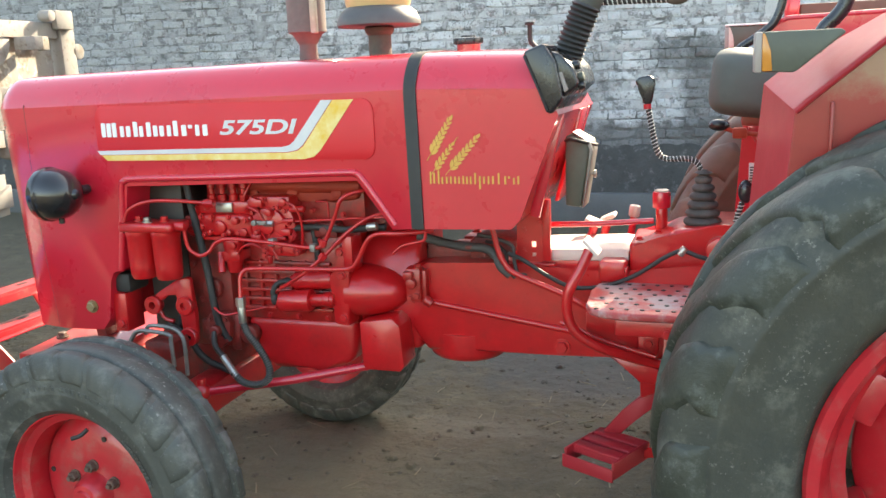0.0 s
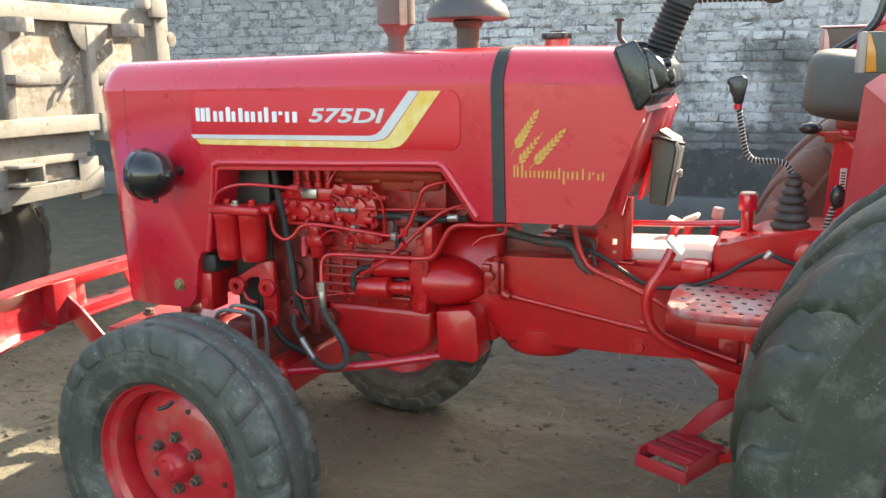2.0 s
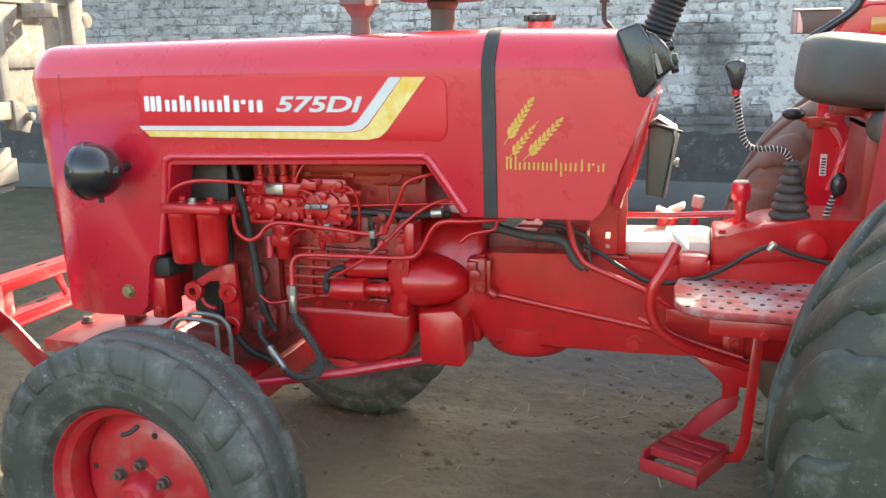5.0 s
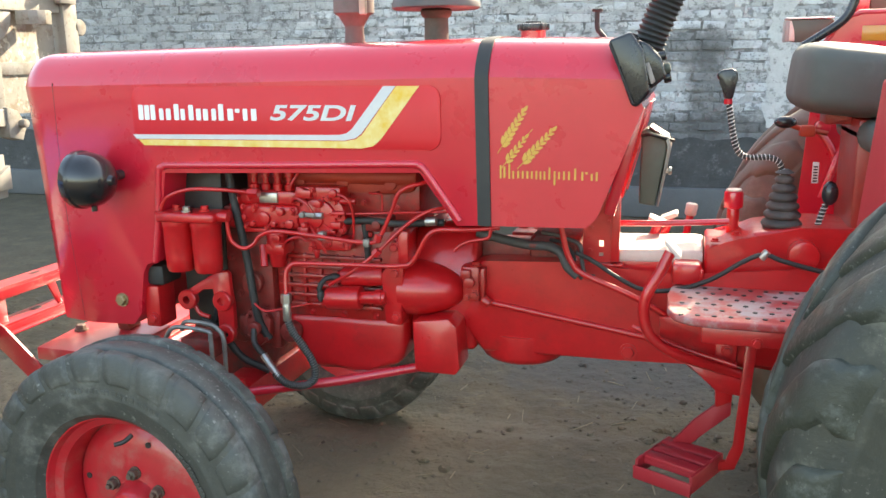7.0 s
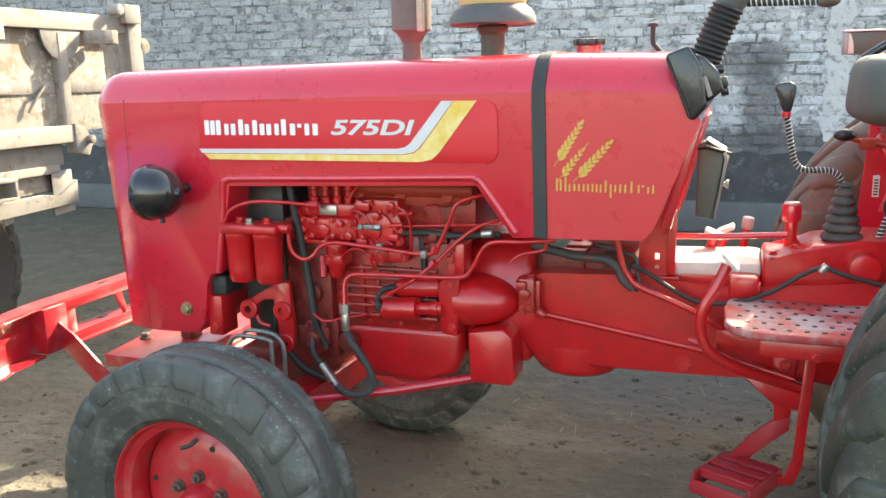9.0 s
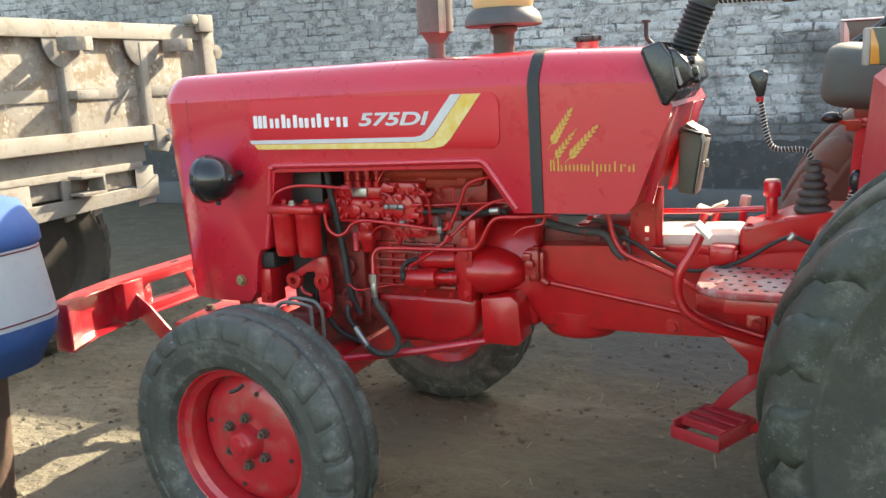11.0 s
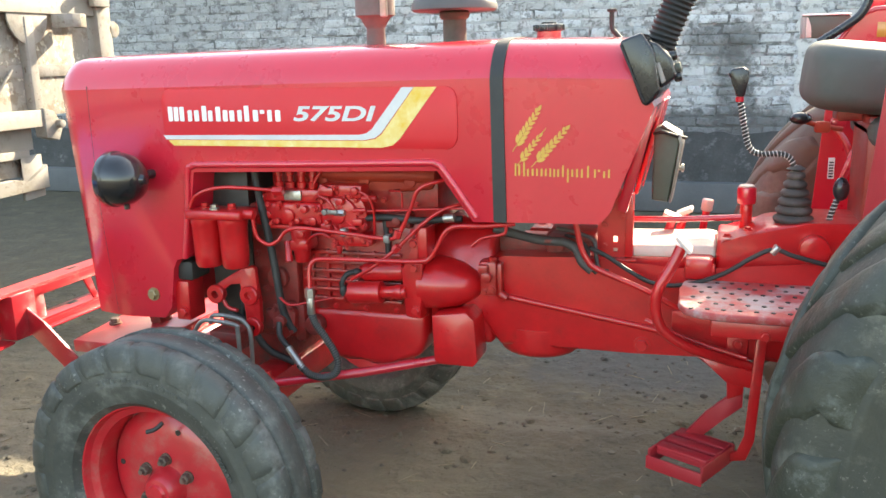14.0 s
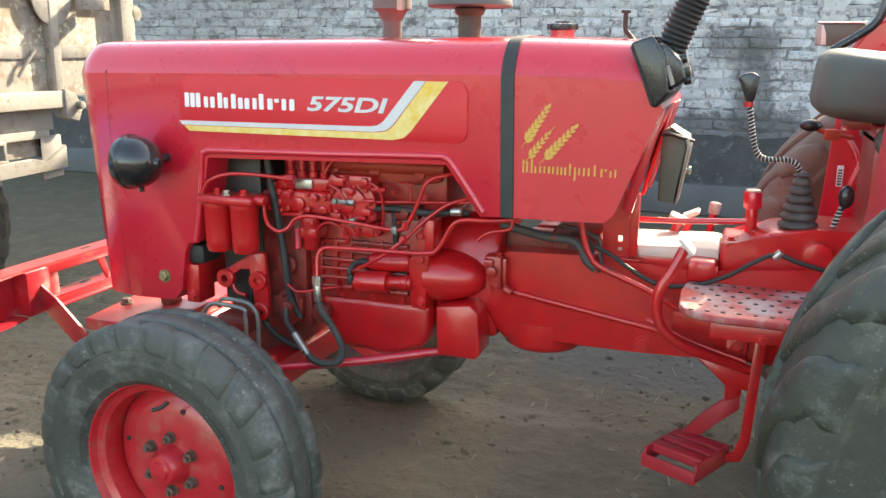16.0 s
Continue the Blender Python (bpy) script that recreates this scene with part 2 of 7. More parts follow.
BLUE = mat("blue_paint", (0.030, 0.105, 0.34), (0.025, 0.088, 0.29), rough=0.78, bump=0.05, dust=(0.10, 0.18, 0.36), dust_amount=0.2, dust_scale=6)
BLUE_WHITE = mat("grimy_white_paint", (0.36, 0.40, 0.44), (0.31, 0.35, 0.395), rough=0.55, scale=8, bump=0.05, dust=(0.28, 0.32, 0.36), dust_amount=0.22, dust_scale=16, dust_sharp=0.12)
PIN_RED = mat("dark_red_pinstripe", (0.22, 0.05, 0.05), rough=0.5, bump=0)
TRAILER = mat("dusty_tan_paint", (0.285, 0.268, 0.246), (0.215, 0.198, 0.178), rough=0.85, scale=5, fine=30, bump=0.4, bump_scale=45, dust=(0.175, 0.145, 0.112), dust_amount=0.40, dust_scale=7, dust_sharp=0.16, specks=(0.13, 0.102, 0.075), speck_scale=42, speck_cut=0.60)
TRAILER_SHEET = mat("muddy_tan_sheet", (0.267, 0.248, 0.224), (0.212, 0.193, 0.168), rough=0.85, scale=7, fine=40, bump=0.5, bump_scale=35, dust=(0.190, 0.148, 0.108), dust_amount=0.46, dust_scale=10, dust_sharp=0.10, specks=(0.46, 0.43, 0.36), speck_scale=30, speck_cut=0.56)
DIRT = mat("dry_packed_dirt", (0.112, 0.092, 0.056), (0.064, 0.055, 0.036), rough=0.93, scale=4.5, fine=22, bump=1.0, bump_scale=24, dust=(0.172, 0.144, 0.094), dust_amount=0.44, dust_scale=7, dust_sharp=0.24, specks=(0.058, 0.050, 0.036), speck_scale=46, speck_cut=0.56, depth=0.020, flat=True, stain_tones=DAMP_LIT_TONES, stain_colour=(0.070, 0.070, 0.064))
STONE = mat("grey_pebble", (0.165, 0.142, 0.108), (0.10, 0.085, 0.064), rough=0.9, bump=0.3, scale=20)
CRUMB = mat("dark_soil_crumb", (0.045, 0.037, 0.027), (0.075, 0.060, 0.042), rough=0.95, scale=30, bump=0.4)
STRAW = mat("dry_straw", (0.26, 0.22, 0.15), (0.17, 0.14, 0.10), rough=0.85, bump=0.2)
BRICK = mat("whitewashed_brick", (0.57, 0.575, 0.585), (0.42, 0.425, 0.435), rough=0.9, scale=6, fine=40, bump=1.0, bump_scale=34, dust=(0.14, 0.14, 0.142), dust_amount=0.38, dust_scale=13, dust_sharp=0.10, specks=(0.16, 0.155, 0.15), speck_scale=55, speck_cut=0.56, rand=0.13, depth=0.016, stain_tones=((0.45, 1.37, 0.36, 0.16, 0.75), (0.53, 1.0, 0.16, 0.50, 0.75), (0.3, 0.68, 2.2, 0.17, 0.85), (-4.0, 0.66, 3.2, 0.20, 0.8), (-5.5, 1.9, 3.0, 0.9, 0.35), (-0.6, 1.15, 0.5, 0.3, 0.35)), stain_colour=(0.10, 0.10, 0.10))
BRICK_FAR = mat("whitewashed_brickwork", (0.57, 0.575, 0.585), (0.42, 0.425, 0.435), rough=0.9, scale=6, fine=40, bump=1.0, bump_scale=34, dust=(0.14, 0.14, 0.142), dust_amount=0.38, dust_scale=13, dust_sharp=0.10, specks=(0.16, 0.155, 0.15), speck_scale=55, speck_cut=0.56, rand=0.13, depth=0.016, stain_tones=((0.45, 1.37, 0.36, 0.16, 0.75), (0.53, 1.0, 0.16, 0.50, 0.75), (0.3, 0.68, 2.2, 0.17, 0.85), (-4.0, 0.66, 3.2, 0.20, 0.8), (-5.5, 1.9, 3.0, 0.9, 0.35), (-0.6, 1.15, 0.5, 0.3, 0.35)), stain_colour=(0.10, 0.10, 0.10), islands=True)
MORTAR = mat("whitewashed_mortar", (0.46, 0.465, 0.475), (0.25, 0.25, 0.255), rough=0.95, scale=9, fine=40, bump=0.9, bump_scale=40, dust=(0.10, 0.10, 0.10), dust_amount=0.42, dust_scale=9, dust_sharp=0.1, depth=0.012, stain_tones=((0.45, 1.37, 0.36, 0.16, 0.75), (0.53, 1.0, 0.16, 0.50, 0.75), (0.3, 0.68, 2.2, 0.17, 0.85), (-4.0, 0.66, 3.2, 0.20, 0.8), (-5.5, 1.9, 3.0, 0.9, 0.35), (-0.6, 1.15, 0.5, 0.3, 0.35)), stain_colour=(0.10, 0.10, 0.10))
PLINTH = mat("tarred_wall_base", (0.045, 0.047, 0.048), (0.075, 0.077, 0.078), rough=0.85, scale=5, bump=0.8, bump_scale=30, dust=(0.20, 0.20, 0.20), dust_amount=0.25, dust_scale=9, dust_sharp=0.12, depth=0.01)
FOOTING = mat("grey_concrete_footing", (0.125, 0.13, 0.135), (0.09, 0.095, 0.10), rough=0.9, scale=3, bump=0.6, bump_scale=40)
PLASTER = mat("white_lime_streak", (0.58, 0.58, 0.575), (0.44, 0.44, 0.44), rough=0.9, scale=8, bump=0.8, bump_scale=34, depth=0.012, dust=(0.17, 0.165, 0.16), dust_amount=0.36, dust_scale=12, dust_sharp=0.1)


# ---------------------------------------------------------------- mesh helpers
def finish(bm, me, angle=38):
    bmesh.ops.recalc_face_normals(bm, faces=bm.faces[:])
    bm.to_mesh(me)
    bm.free()
    me.shade_smooth()
    me.set_sharp_from_angle(angle=radians(angle))
    return me


def part(name, bm, material, parent=None, label="", angle=38):
    """One bmesh as one mesh object under a thing or a part."""
    me = finish(bm, bpy.data.meshes.new(name), angle)
    me.materials.append(material)
    ob = new(name, me)
    if parent is not None:
        ob.parent = parent
        if parent.parent is None:
            ob.matrix_parent_inverse = parent.matrix_basis.inverted()
    if label:
        tagged(ob, label)
    return ob


def thing(name, label, category, at=(0, 0, 0), group="", kind=""):
    e = new(name)
    e.empty_display_size = 0.1
    e.matrix_basis = Matrix.Translation(at)
    return tagged(e, label, category, group, kind)


def bev_edges(bm, edges, w, seg=2, clamp=True):
    edges = [e for e in edges if e.is_valid]
    if w > 0 and edges:
        bmesh.ops.bevel(bm, geom=edges, offset=w, segments=seg, profile=0.5, affect="EDGES", clamp_overlap=clamp)


def box(bm, x0, x1, y0, y1, z0, z1, bev=0.004, seg=2, m=None):
    vs = [bm.verts.new((x, y, z)) for x in (x0, x1) for y in (y0, y1) for z in (z0, z1)]
    fs = [bm.faces.new([vs[i] for i in q]) for q in ((0, 1, 3, 2), (4, 6, 7, 5), (0, 4, 5, 1), (2, 3, 7, 6), (0, 2, 6, 4), (1, 5, 7, 3))]
    if m is not None:
        bmesh.ops.transform(bm, matrix=m, verts=vs)
    bev_edges(bm, list({e for f in fs for e in f.edges}), bev, seg)
    return bm


def prism(bm, poly, y0, y1, bev=0.004, seg=2, axis="y"):
    """A polygon of (x, z) pushed from y0 to y1 (axis x: (y, z); axis z: (x, y))."""
    def put(a, b, d):
        return {"y": (a, d, b), "x": (d, a, b), "z": (a, b, d)}[axis]
    lo = [bm.verts.new(put(a, b, y0)) for a, b in poly]
    hi = [bm.verts.new(put(a, b, y1)) for a, b in poly]
    k = len(poly)
    fs = [bm.faces.new(lo), bm.faces.new(hi[::-1])]
    fs += [bm.faces.new((lo[i], hi[i], hi[(i + 1) % k], lo[(i + 1) % k])) for i in range(k)]
    bev_edges(bm, list({e for f in fs for e in f.edges}), bev, seg)
    return bm


def frame_of(d):
    d = Vector(d).normalized()
    up = Vector((0, 0, 1)) if abs(d.z) < 0.9 else Vector((1, 0, 0))
    a = d.cross(up).normalized()
    return d, a, d.cross(a).normalized()


def cyl(bm, p0, p1, r, r2=None, n=20, bev=0.0, seg=2):
    p0, p1 = Vector(p0), Vector(p1)
    r2 = r if r2 is None else r2
    _, a, b = frame_of(p1 - p0)
    ring = [[bm.verts.new(p + (a * math.cos(t) + b * math.sin(t)) * q) for t in (2 * math.pi * i / n for i in range(n))] for p, q in ((p0, r), (p1, r2))]
    caps = [bm.faces.new(ring[0]), bm.faces.new(ring[1][::-1])]
    for i in range(n):
        bm.faces.new((ring[0][i], ring[1][i], ring[1][(i + 1) % n], ring[0][(i + 1) % n]))
    bev_edges(bm, [e for f in caps for e in f.edges], bev, seg)
    return bm


def smooth_path(pts, per=5):
    pts = [Vector(p) for p in pts]
    q = [pts[0] * 2 - pts[1]] + pts + [pts[-1] * 2 - pts[-2]]
    out = []
    for i in range(1, len(q) - 2):
        for j in range(per):
            t = j / per
            p0, p1, p2, p3 = q[i - 1:i + 3]
            out.append(0.5 * ((2 * p1) + (p2 - p0) * t + (2 * p0 - 5 * p1 + 4 * p2 - p3) * t * t + (3 * p1 - p0 - 3 * p2 + p3) * t ** 3))
    out.append(pts[-1])
    return out


def tube(bm, pts, r, n=10, per=5, ribs=0.0, smooth=True):
    """A round bar or hose through the points; ribs: height of corrugations."""
    path = smooth_path(pts, per) if smooth else [Vector(p) for p in pts]
    if ribs:
        fine = []
        for a, b in zip(path, path[1:]):
            k = max(2, int((b - a).length / (r * 0.42)))
            fine += [a.lerp(b, i / k) for i in range(k)]
        path = fine + [path[-1]]
    prev, rings = None, []
    for i, p in enumerate(path):
        d = (path[min(i + 1, len(path) - 1)] - path[max(i - 1, 0)]).normalized()
        if prev is None:
            _, a, _ = frame_of(d)
        else:
            a = (prev - d * prev.dot(d)).normalized()
        prev = a
        b = d.cross(a)
        q = r + (ribs if ribs and i % 2 else 0)
        rings.append([bm.verts.new(p + (a * math.cos(t) + b * math.sin(t)) * q) for t in (2 * math.pi * j / n for j in range(n))])
    bm.faces.new(rings[0])
    bm.faces.new(rings[-1][::-1])
    for u, v in zip(rings, rings[1:]):
        for j in range(n):
            bm.faces.new((u[j], v[j], v[(j + 1) % n], u[(j + 1) % n]))
    return bm


def lathe(bm, profile, centre, axis="y", n=64, closed=False, cap=True, m=None):
    """Turn (radius, offset) pairs round an axis through centre."""
    c = Vector(centre)
    rings = []
    for r, d in profile:
        row = []
        for i in range(n):
            t = 2 * math.pi * i / n
            u, v = r * math.cos(t), r * math.sin(t)
            row.append(bm.verts.new(c + Vector({"y": (u, d, v), "z": (u, v, d), "x": (d, u, v)}[axis])))
        rings.append(row)
    pairs = list(zip(rings, rings[1:])) + ([(rings[-1], rings[0])] if closed else [])
    for a, b in pairs:
        for i in range(n):
            bm.faces.new((a[i], b[i], b[(i + 1) % n], a[(i + 1) % n]))
    if not closed and cap:
        for row in (rings[0], rings[-1]):
            bm.faces.new(row)
    if m is not None:
        bmesh.ops.transform(bm, matrix=m, verts=[v for row in rings for v in row])
    return bm


def dome(bm, centre, radii, n=24, rows=12, lo=-90, hi=90, m=None):
    """A part of an ellipsoid between two latitudes, about z unless m turns it."""
    prof = []
    for i in range(rows + 1):
        a = radians(lo + (hi - lo) * i / rows)
        prof.append((max(math.cos(a), 1e-3), math.sin(a)))
    mm = Matrix.Translation(centre) @ (m or Matrix.Identity(4)) @ Matrix.Diagonal((*radii, 1))
    return lathe(bm, prof, (0, 0, 0), "z", n, m=mm)


def helix(bm, pts, r, pitch, wire, n=6):
    """A thin cord wound round a bent rod."""
    path = smooth_path(pts, 12)
    run, prev = 0.0, None
    out = []
    for i, (a, b) in enumerate(zip(path, path[1:])):
        d = (b - a).normalized()
        u = frame_of(d)[1] if prev is None else (prev - d * prev.dot(d)).normalized()
        prev = u
        v = d.cross(u)
        k = max(2, int((b - a).length / pitch * 8))
        for j in range(k):
            t = (run + (b - a).length * j / k) / pitch * 2 * math.pi
            out.append(a.lerp(b, j / k) + (u * math.cos(t) + v * math.sin(t)) * r)
        run += (b - a).length
    return tube(bm, out, wire, n=n, smooth=False)


def bolt(bm, p, d, r=0.009, h=0.008):
    p, d = Vector(p), Vector(d).normalized()
    cyl(bm, p, p + d * h * 0.3, r * 1.35, n=14)
    cyl(bm, p + d * h * 0.3, p + d * h, r, n=6, bev=r * 0.12, seg=1)
    return bm


def rounded(x0, x1, z0, z1, r, k=5):
    """Corner points of a rounded rectangle."""
    out = []
    for cx, cz, a0 in ((x1 - r, z1 - r, 0), (x0 + r, z1 - r, 90), (x0 + r, z0 + r, 180), (x1 - r, z0 + r, 270)):
        out += [(cx + r * math.cos(radians(a0 + 90 * i / k)), cz + r * math.sin(radians(a0 + 90 * i / k))) for i in range(k + 1)]
    return out


B = bmesh.new

# ---------------------------------------------------------------- ground and wall
WALL_Y = 7.6


def ground_height(x, y):
    """Shallow swells, clods and a soft wheel rut."""
    h = noise.noise((x * 0.9, y * 0.9, 0)) * 0.012 + noise.noise((x * 3.1, y * 3.1, 4)) * 0.007
    h += max(0.0, noise.noise((x * 9.0, y * 9.0, 8)) - 0.15) * 0.018 + noise.noise((x * 21.0, y * 21.0, 2)) * 0.003
    h += noise.noise((x * 2.4 + y, y * 13.0, 5)) * 0.006 + max(0.0, noise.noise((x * 15.0, y * 15.0, 11)) - 0.1) * 0.016 + noise.noise((x * 34.0, y * 34.0, 6)) * 0.003
    return h - 0.004


def spread(coarse_lo, lo, hi, step, coarse_hi):
    k = int(round((hi - lo) / step))
    return coarse_lo + [lo + step * i for i in range(k + 1)] + coarse_hi


def ground_sheet():
    xs = spread([-90, -50, -25, -14, -9, -7, -6, -5, -4.4, -4], -3.6, 1.8, 0.02, [2.1, 2.6, 3.5, 5, 9, 14, 25, 50, 90])
    ys = spread([-90, -50, -25, -12, -6, -3, -1, 0, 0.6], 1.0, 4.6, 0.02, [4.9, 5.3, 6, 7, 8, 10, 14, 25, 50, 90])
    vs, fs = [], []
    for y in ys:
        for x in xs:
            near = 1.0 if -3.55 < x < 1.75 and 1.05 < y < 4.55 else 0.0
            vs.append((x, y, ground_height(x, y) if near else -0.004))
    k = len(xs)
    for j in range(len(ys) - 1):
        for i in range(k - 1):
            fs.append((j * k + i, j * k + i + 1, (j + 1) * k + i + 1, (j + 1) * k + i))
    me = bpy.data.meshes.new("ground")
    me.from_pydata(vs, [], fs)
    me.shade_smooth()
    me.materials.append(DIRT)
    return new("ground", me)


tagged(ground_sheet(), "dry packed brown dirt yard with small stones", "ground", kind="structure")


# ---------------------------------------------------------------- tractor
YC = 2.54            # middle line of the tractor
SIDE = 2.27          # near face of the bonnet
FAR = 2 * YC - SIDE
tractor = thing("tractor", "red farm tractor with dusty black tyres and gold wheat decal", "tractor", (0.3, YC, 0))


CROWN = ((0.0, 0.092), (0.004, 0.082), (0.012, 0.066), (0.022, 0.051), (0.034, 0.037), (0.048, 0.024), (0.063, 0.0145), (0.085, 0.0085), (0.12, 0.005), (0.19, 0.002), (0.27, 0.0))
LOWER = [(0.785, 0.80), (0.818, 1.220), (0.840, 1.240), (0.948, 1.330)]


def crown_cap(bm, stations, near):
    """Crowned sheet top over (x, base z, height share, side inset) stations."""
    rows = []
    for x, z, share, inset in stations:
        half = [(near + inset + s_ * (YC - near - inset) / 0.27, z + (0.092 - d) * share) for s_, d in CROWN]
        row = half + [(2 * YC - y, zz) for y, zz in half[-2::-1]]
        rows.append([bm.verts.new((x, y, zz)) for y, zz in row])
    for u, v in zip(rows, rows[1:]):
        for i in range(len(u) - 1):
            bm.faces.new((u[i], u[i + 1], v[i + 1], v[i]))
    bm.faces.new(rows[-1])


def bonnet():
    poly = [(-1.212, 0.655), (-1.278, 1.253), (-0.012, 1.270), (-0.008, 0.934), (-0.064, 0.932), (-0.152, 1.053),
            (-0.834, 1.036), (-0.874, 0.802), (-0.912, 0.792), (-0.926, 0.765), (-0.944, 0.655), (-0.970, 0.622), (-1.100, 0.618), (-1.186, 0.626)]
    bm = B()
    lo = [bm.verts.new((x, SIDE, z)) for x, z in poly]
    hi = [bm.verts.new((x, FAR, z)) for x, z in poly]
    k = len(poly)
    bm.faces.new(lo), bm.faces.new(hi[::-1])
    for i in range(k):
        bm.faces.new((lo[i], hi[i], hi[(i + 1) % k], lo[(i + 1) % k]))
    big = [e for e in bm.edges if abs(e.verts[0].co.y - e.verts[1].co.y) < 1e-6 and max(v.co.x for v in e.verts) < -1.20 and abs(e.verts[0].co.z - e.verts[1].co.z) > 0.2]
    bev_edges(bm, big, 0.078, 9, False)
    sharp = [e for e in bm.edges if e.is_valid and len(e.link_faces) == 2 and e.calc_face_angle(0) > radians(50) and max(v.co.z for v in e.verts) < 1.2]
    bev_edges(bm, sharp, 0.006, 2)
    stations = []
    for i in range(10):
        dx = 0.078 * (1 - math.cos(radians(10 * i)))
        inset = 0.078 - math.sqrt(max(0.078 ** 2 - (0.078 - dx) ** 2, 0))
        stations.append((-1.278 + dx, 1.253, 0.50 + 0.50 * math.sin(radians(10 * i)) ** 0.8, inset))
    stations += [(-1.0, 1.256, 1, 0), (-0.5, 1.263, 1, 0), (-0.012, 1.270, 1, 0)]
    crown_cap(bm, stations, SIDE)
    return bm


hood = part("bonnet", bonnet(), RED, tractor, "glossy red sheet metal engine bonnet")


def cowl():
    poly = [(0.014, 0.934), (0.008, 1.270), (0.322, 1.262), (0.350, 1.203), (0.258, 0.962), (0.235, 0.938)]
    bm = B()
    lo = [bm.verts.new((x, SIDE + 0.003, z)) for x, z in poly]
    hi = [bm.verts.new((x, FAR - 0.003, z)) for x, z in poly]
    k = len(poly)
    bm.faces.new(lo), bm.faces.new(hi[::-1])
    for i in range(k):
        bm.faces.new((lo[i], hi[i], hi[(i + 1) % k], lo[(i + 1) % k]))
    sharp = [e for e in bm.edges if e.is_valid and len(e.link_faces) == 2 and e.calc_face_angle(0) > radians(50) and max(v.co.z for v in e.verts) < 1.25]
    bev_edges(bm, sharp, 0.006, 2)
    crown_cap(bm, [(0.008, 1.270, 1, 0), (0.15, 1.267, 1, 0), (0.318, 1.262, 1, 0)], SIDE + 0.003)
    return bm


tank_cowl = part("tank_cowl", cowl(), RED, tractor, "red fuel tank cowl with gold decal")


def strap():
    path = [(2.268, 0.936), (2.268, 1.265)]
    path += [(2.268 + s_ * (YC - 2.268) / 0.27, 1.364 - d) for s_, d in CROWN[1:]]
    path += [(2 * YC - y, z) for y, z in path[-2::-1]]
    bm = B()
    def edge(z):
        lean = 0.020 * max(0.0, 1.25 - z)
        return -0.019 + lean, 0.012 + lean
    rows = [[bm.verts.new((x, y, z)) for x in edge(z)] for y, z in path]
    rin = [[bm.verts.new((x, y + (YC - y) * 0.03, z - 0.004)) for x in edge(z)] for y, z in path]
    for q in (rows, rin):
        for u, v in zip(q, q[1:]):
            bm.faces.new((u[0], u[1], v[1], v[0]))
    for i in range(len(path) - 1):
        bm.faces.new((rows[i][0], rin[i][0], rin[i + 1][0], rows[i + 1][0]))
        bm.faces.new((rows[i][1], rin[i][1], rin[i + 1][1], rows[i + 1][1]))
    return bm


part("rubber_strap", strap(), BLACK_RUBBER, tractor, "black rubber bonnet seal strip")


TYRE_SHAPE = ((0.0, 0.62), (0.03, 0.74), (0.2, 0.92), (0.42, 1.0), (0.65, 0.985), (0.82, 0.92), (0.92, 0.82), (0.965, 0.66), (0.985, 0.33), (0.99, 0.0))


def tyre_mesh(c, R, half, bead):
    """The carcass of a tyre round the y axis, with moulded rings on its walls."""
    bm = B()
    h = R - bead
    prof = [(bead + f * h, w) for f, w in TYRE_SHAPE]
    prof = prof[:2] + [(bead + 0.12 * h, 0.86), (bead + 0.135 * h, 0.90)] + prof[2:4] + [(bead + 0.58 * h, 1.0), (bead + 0.60 * h, 1.02), (bead + 0.63 * h, 1.015)] + prof[4:]
    lathe(bm, [(r, -w * half) for r, w in prof] + [(r, w * half) for r, w in prof[-2::-1]], c, "y", 96, cap=False)
    return bm


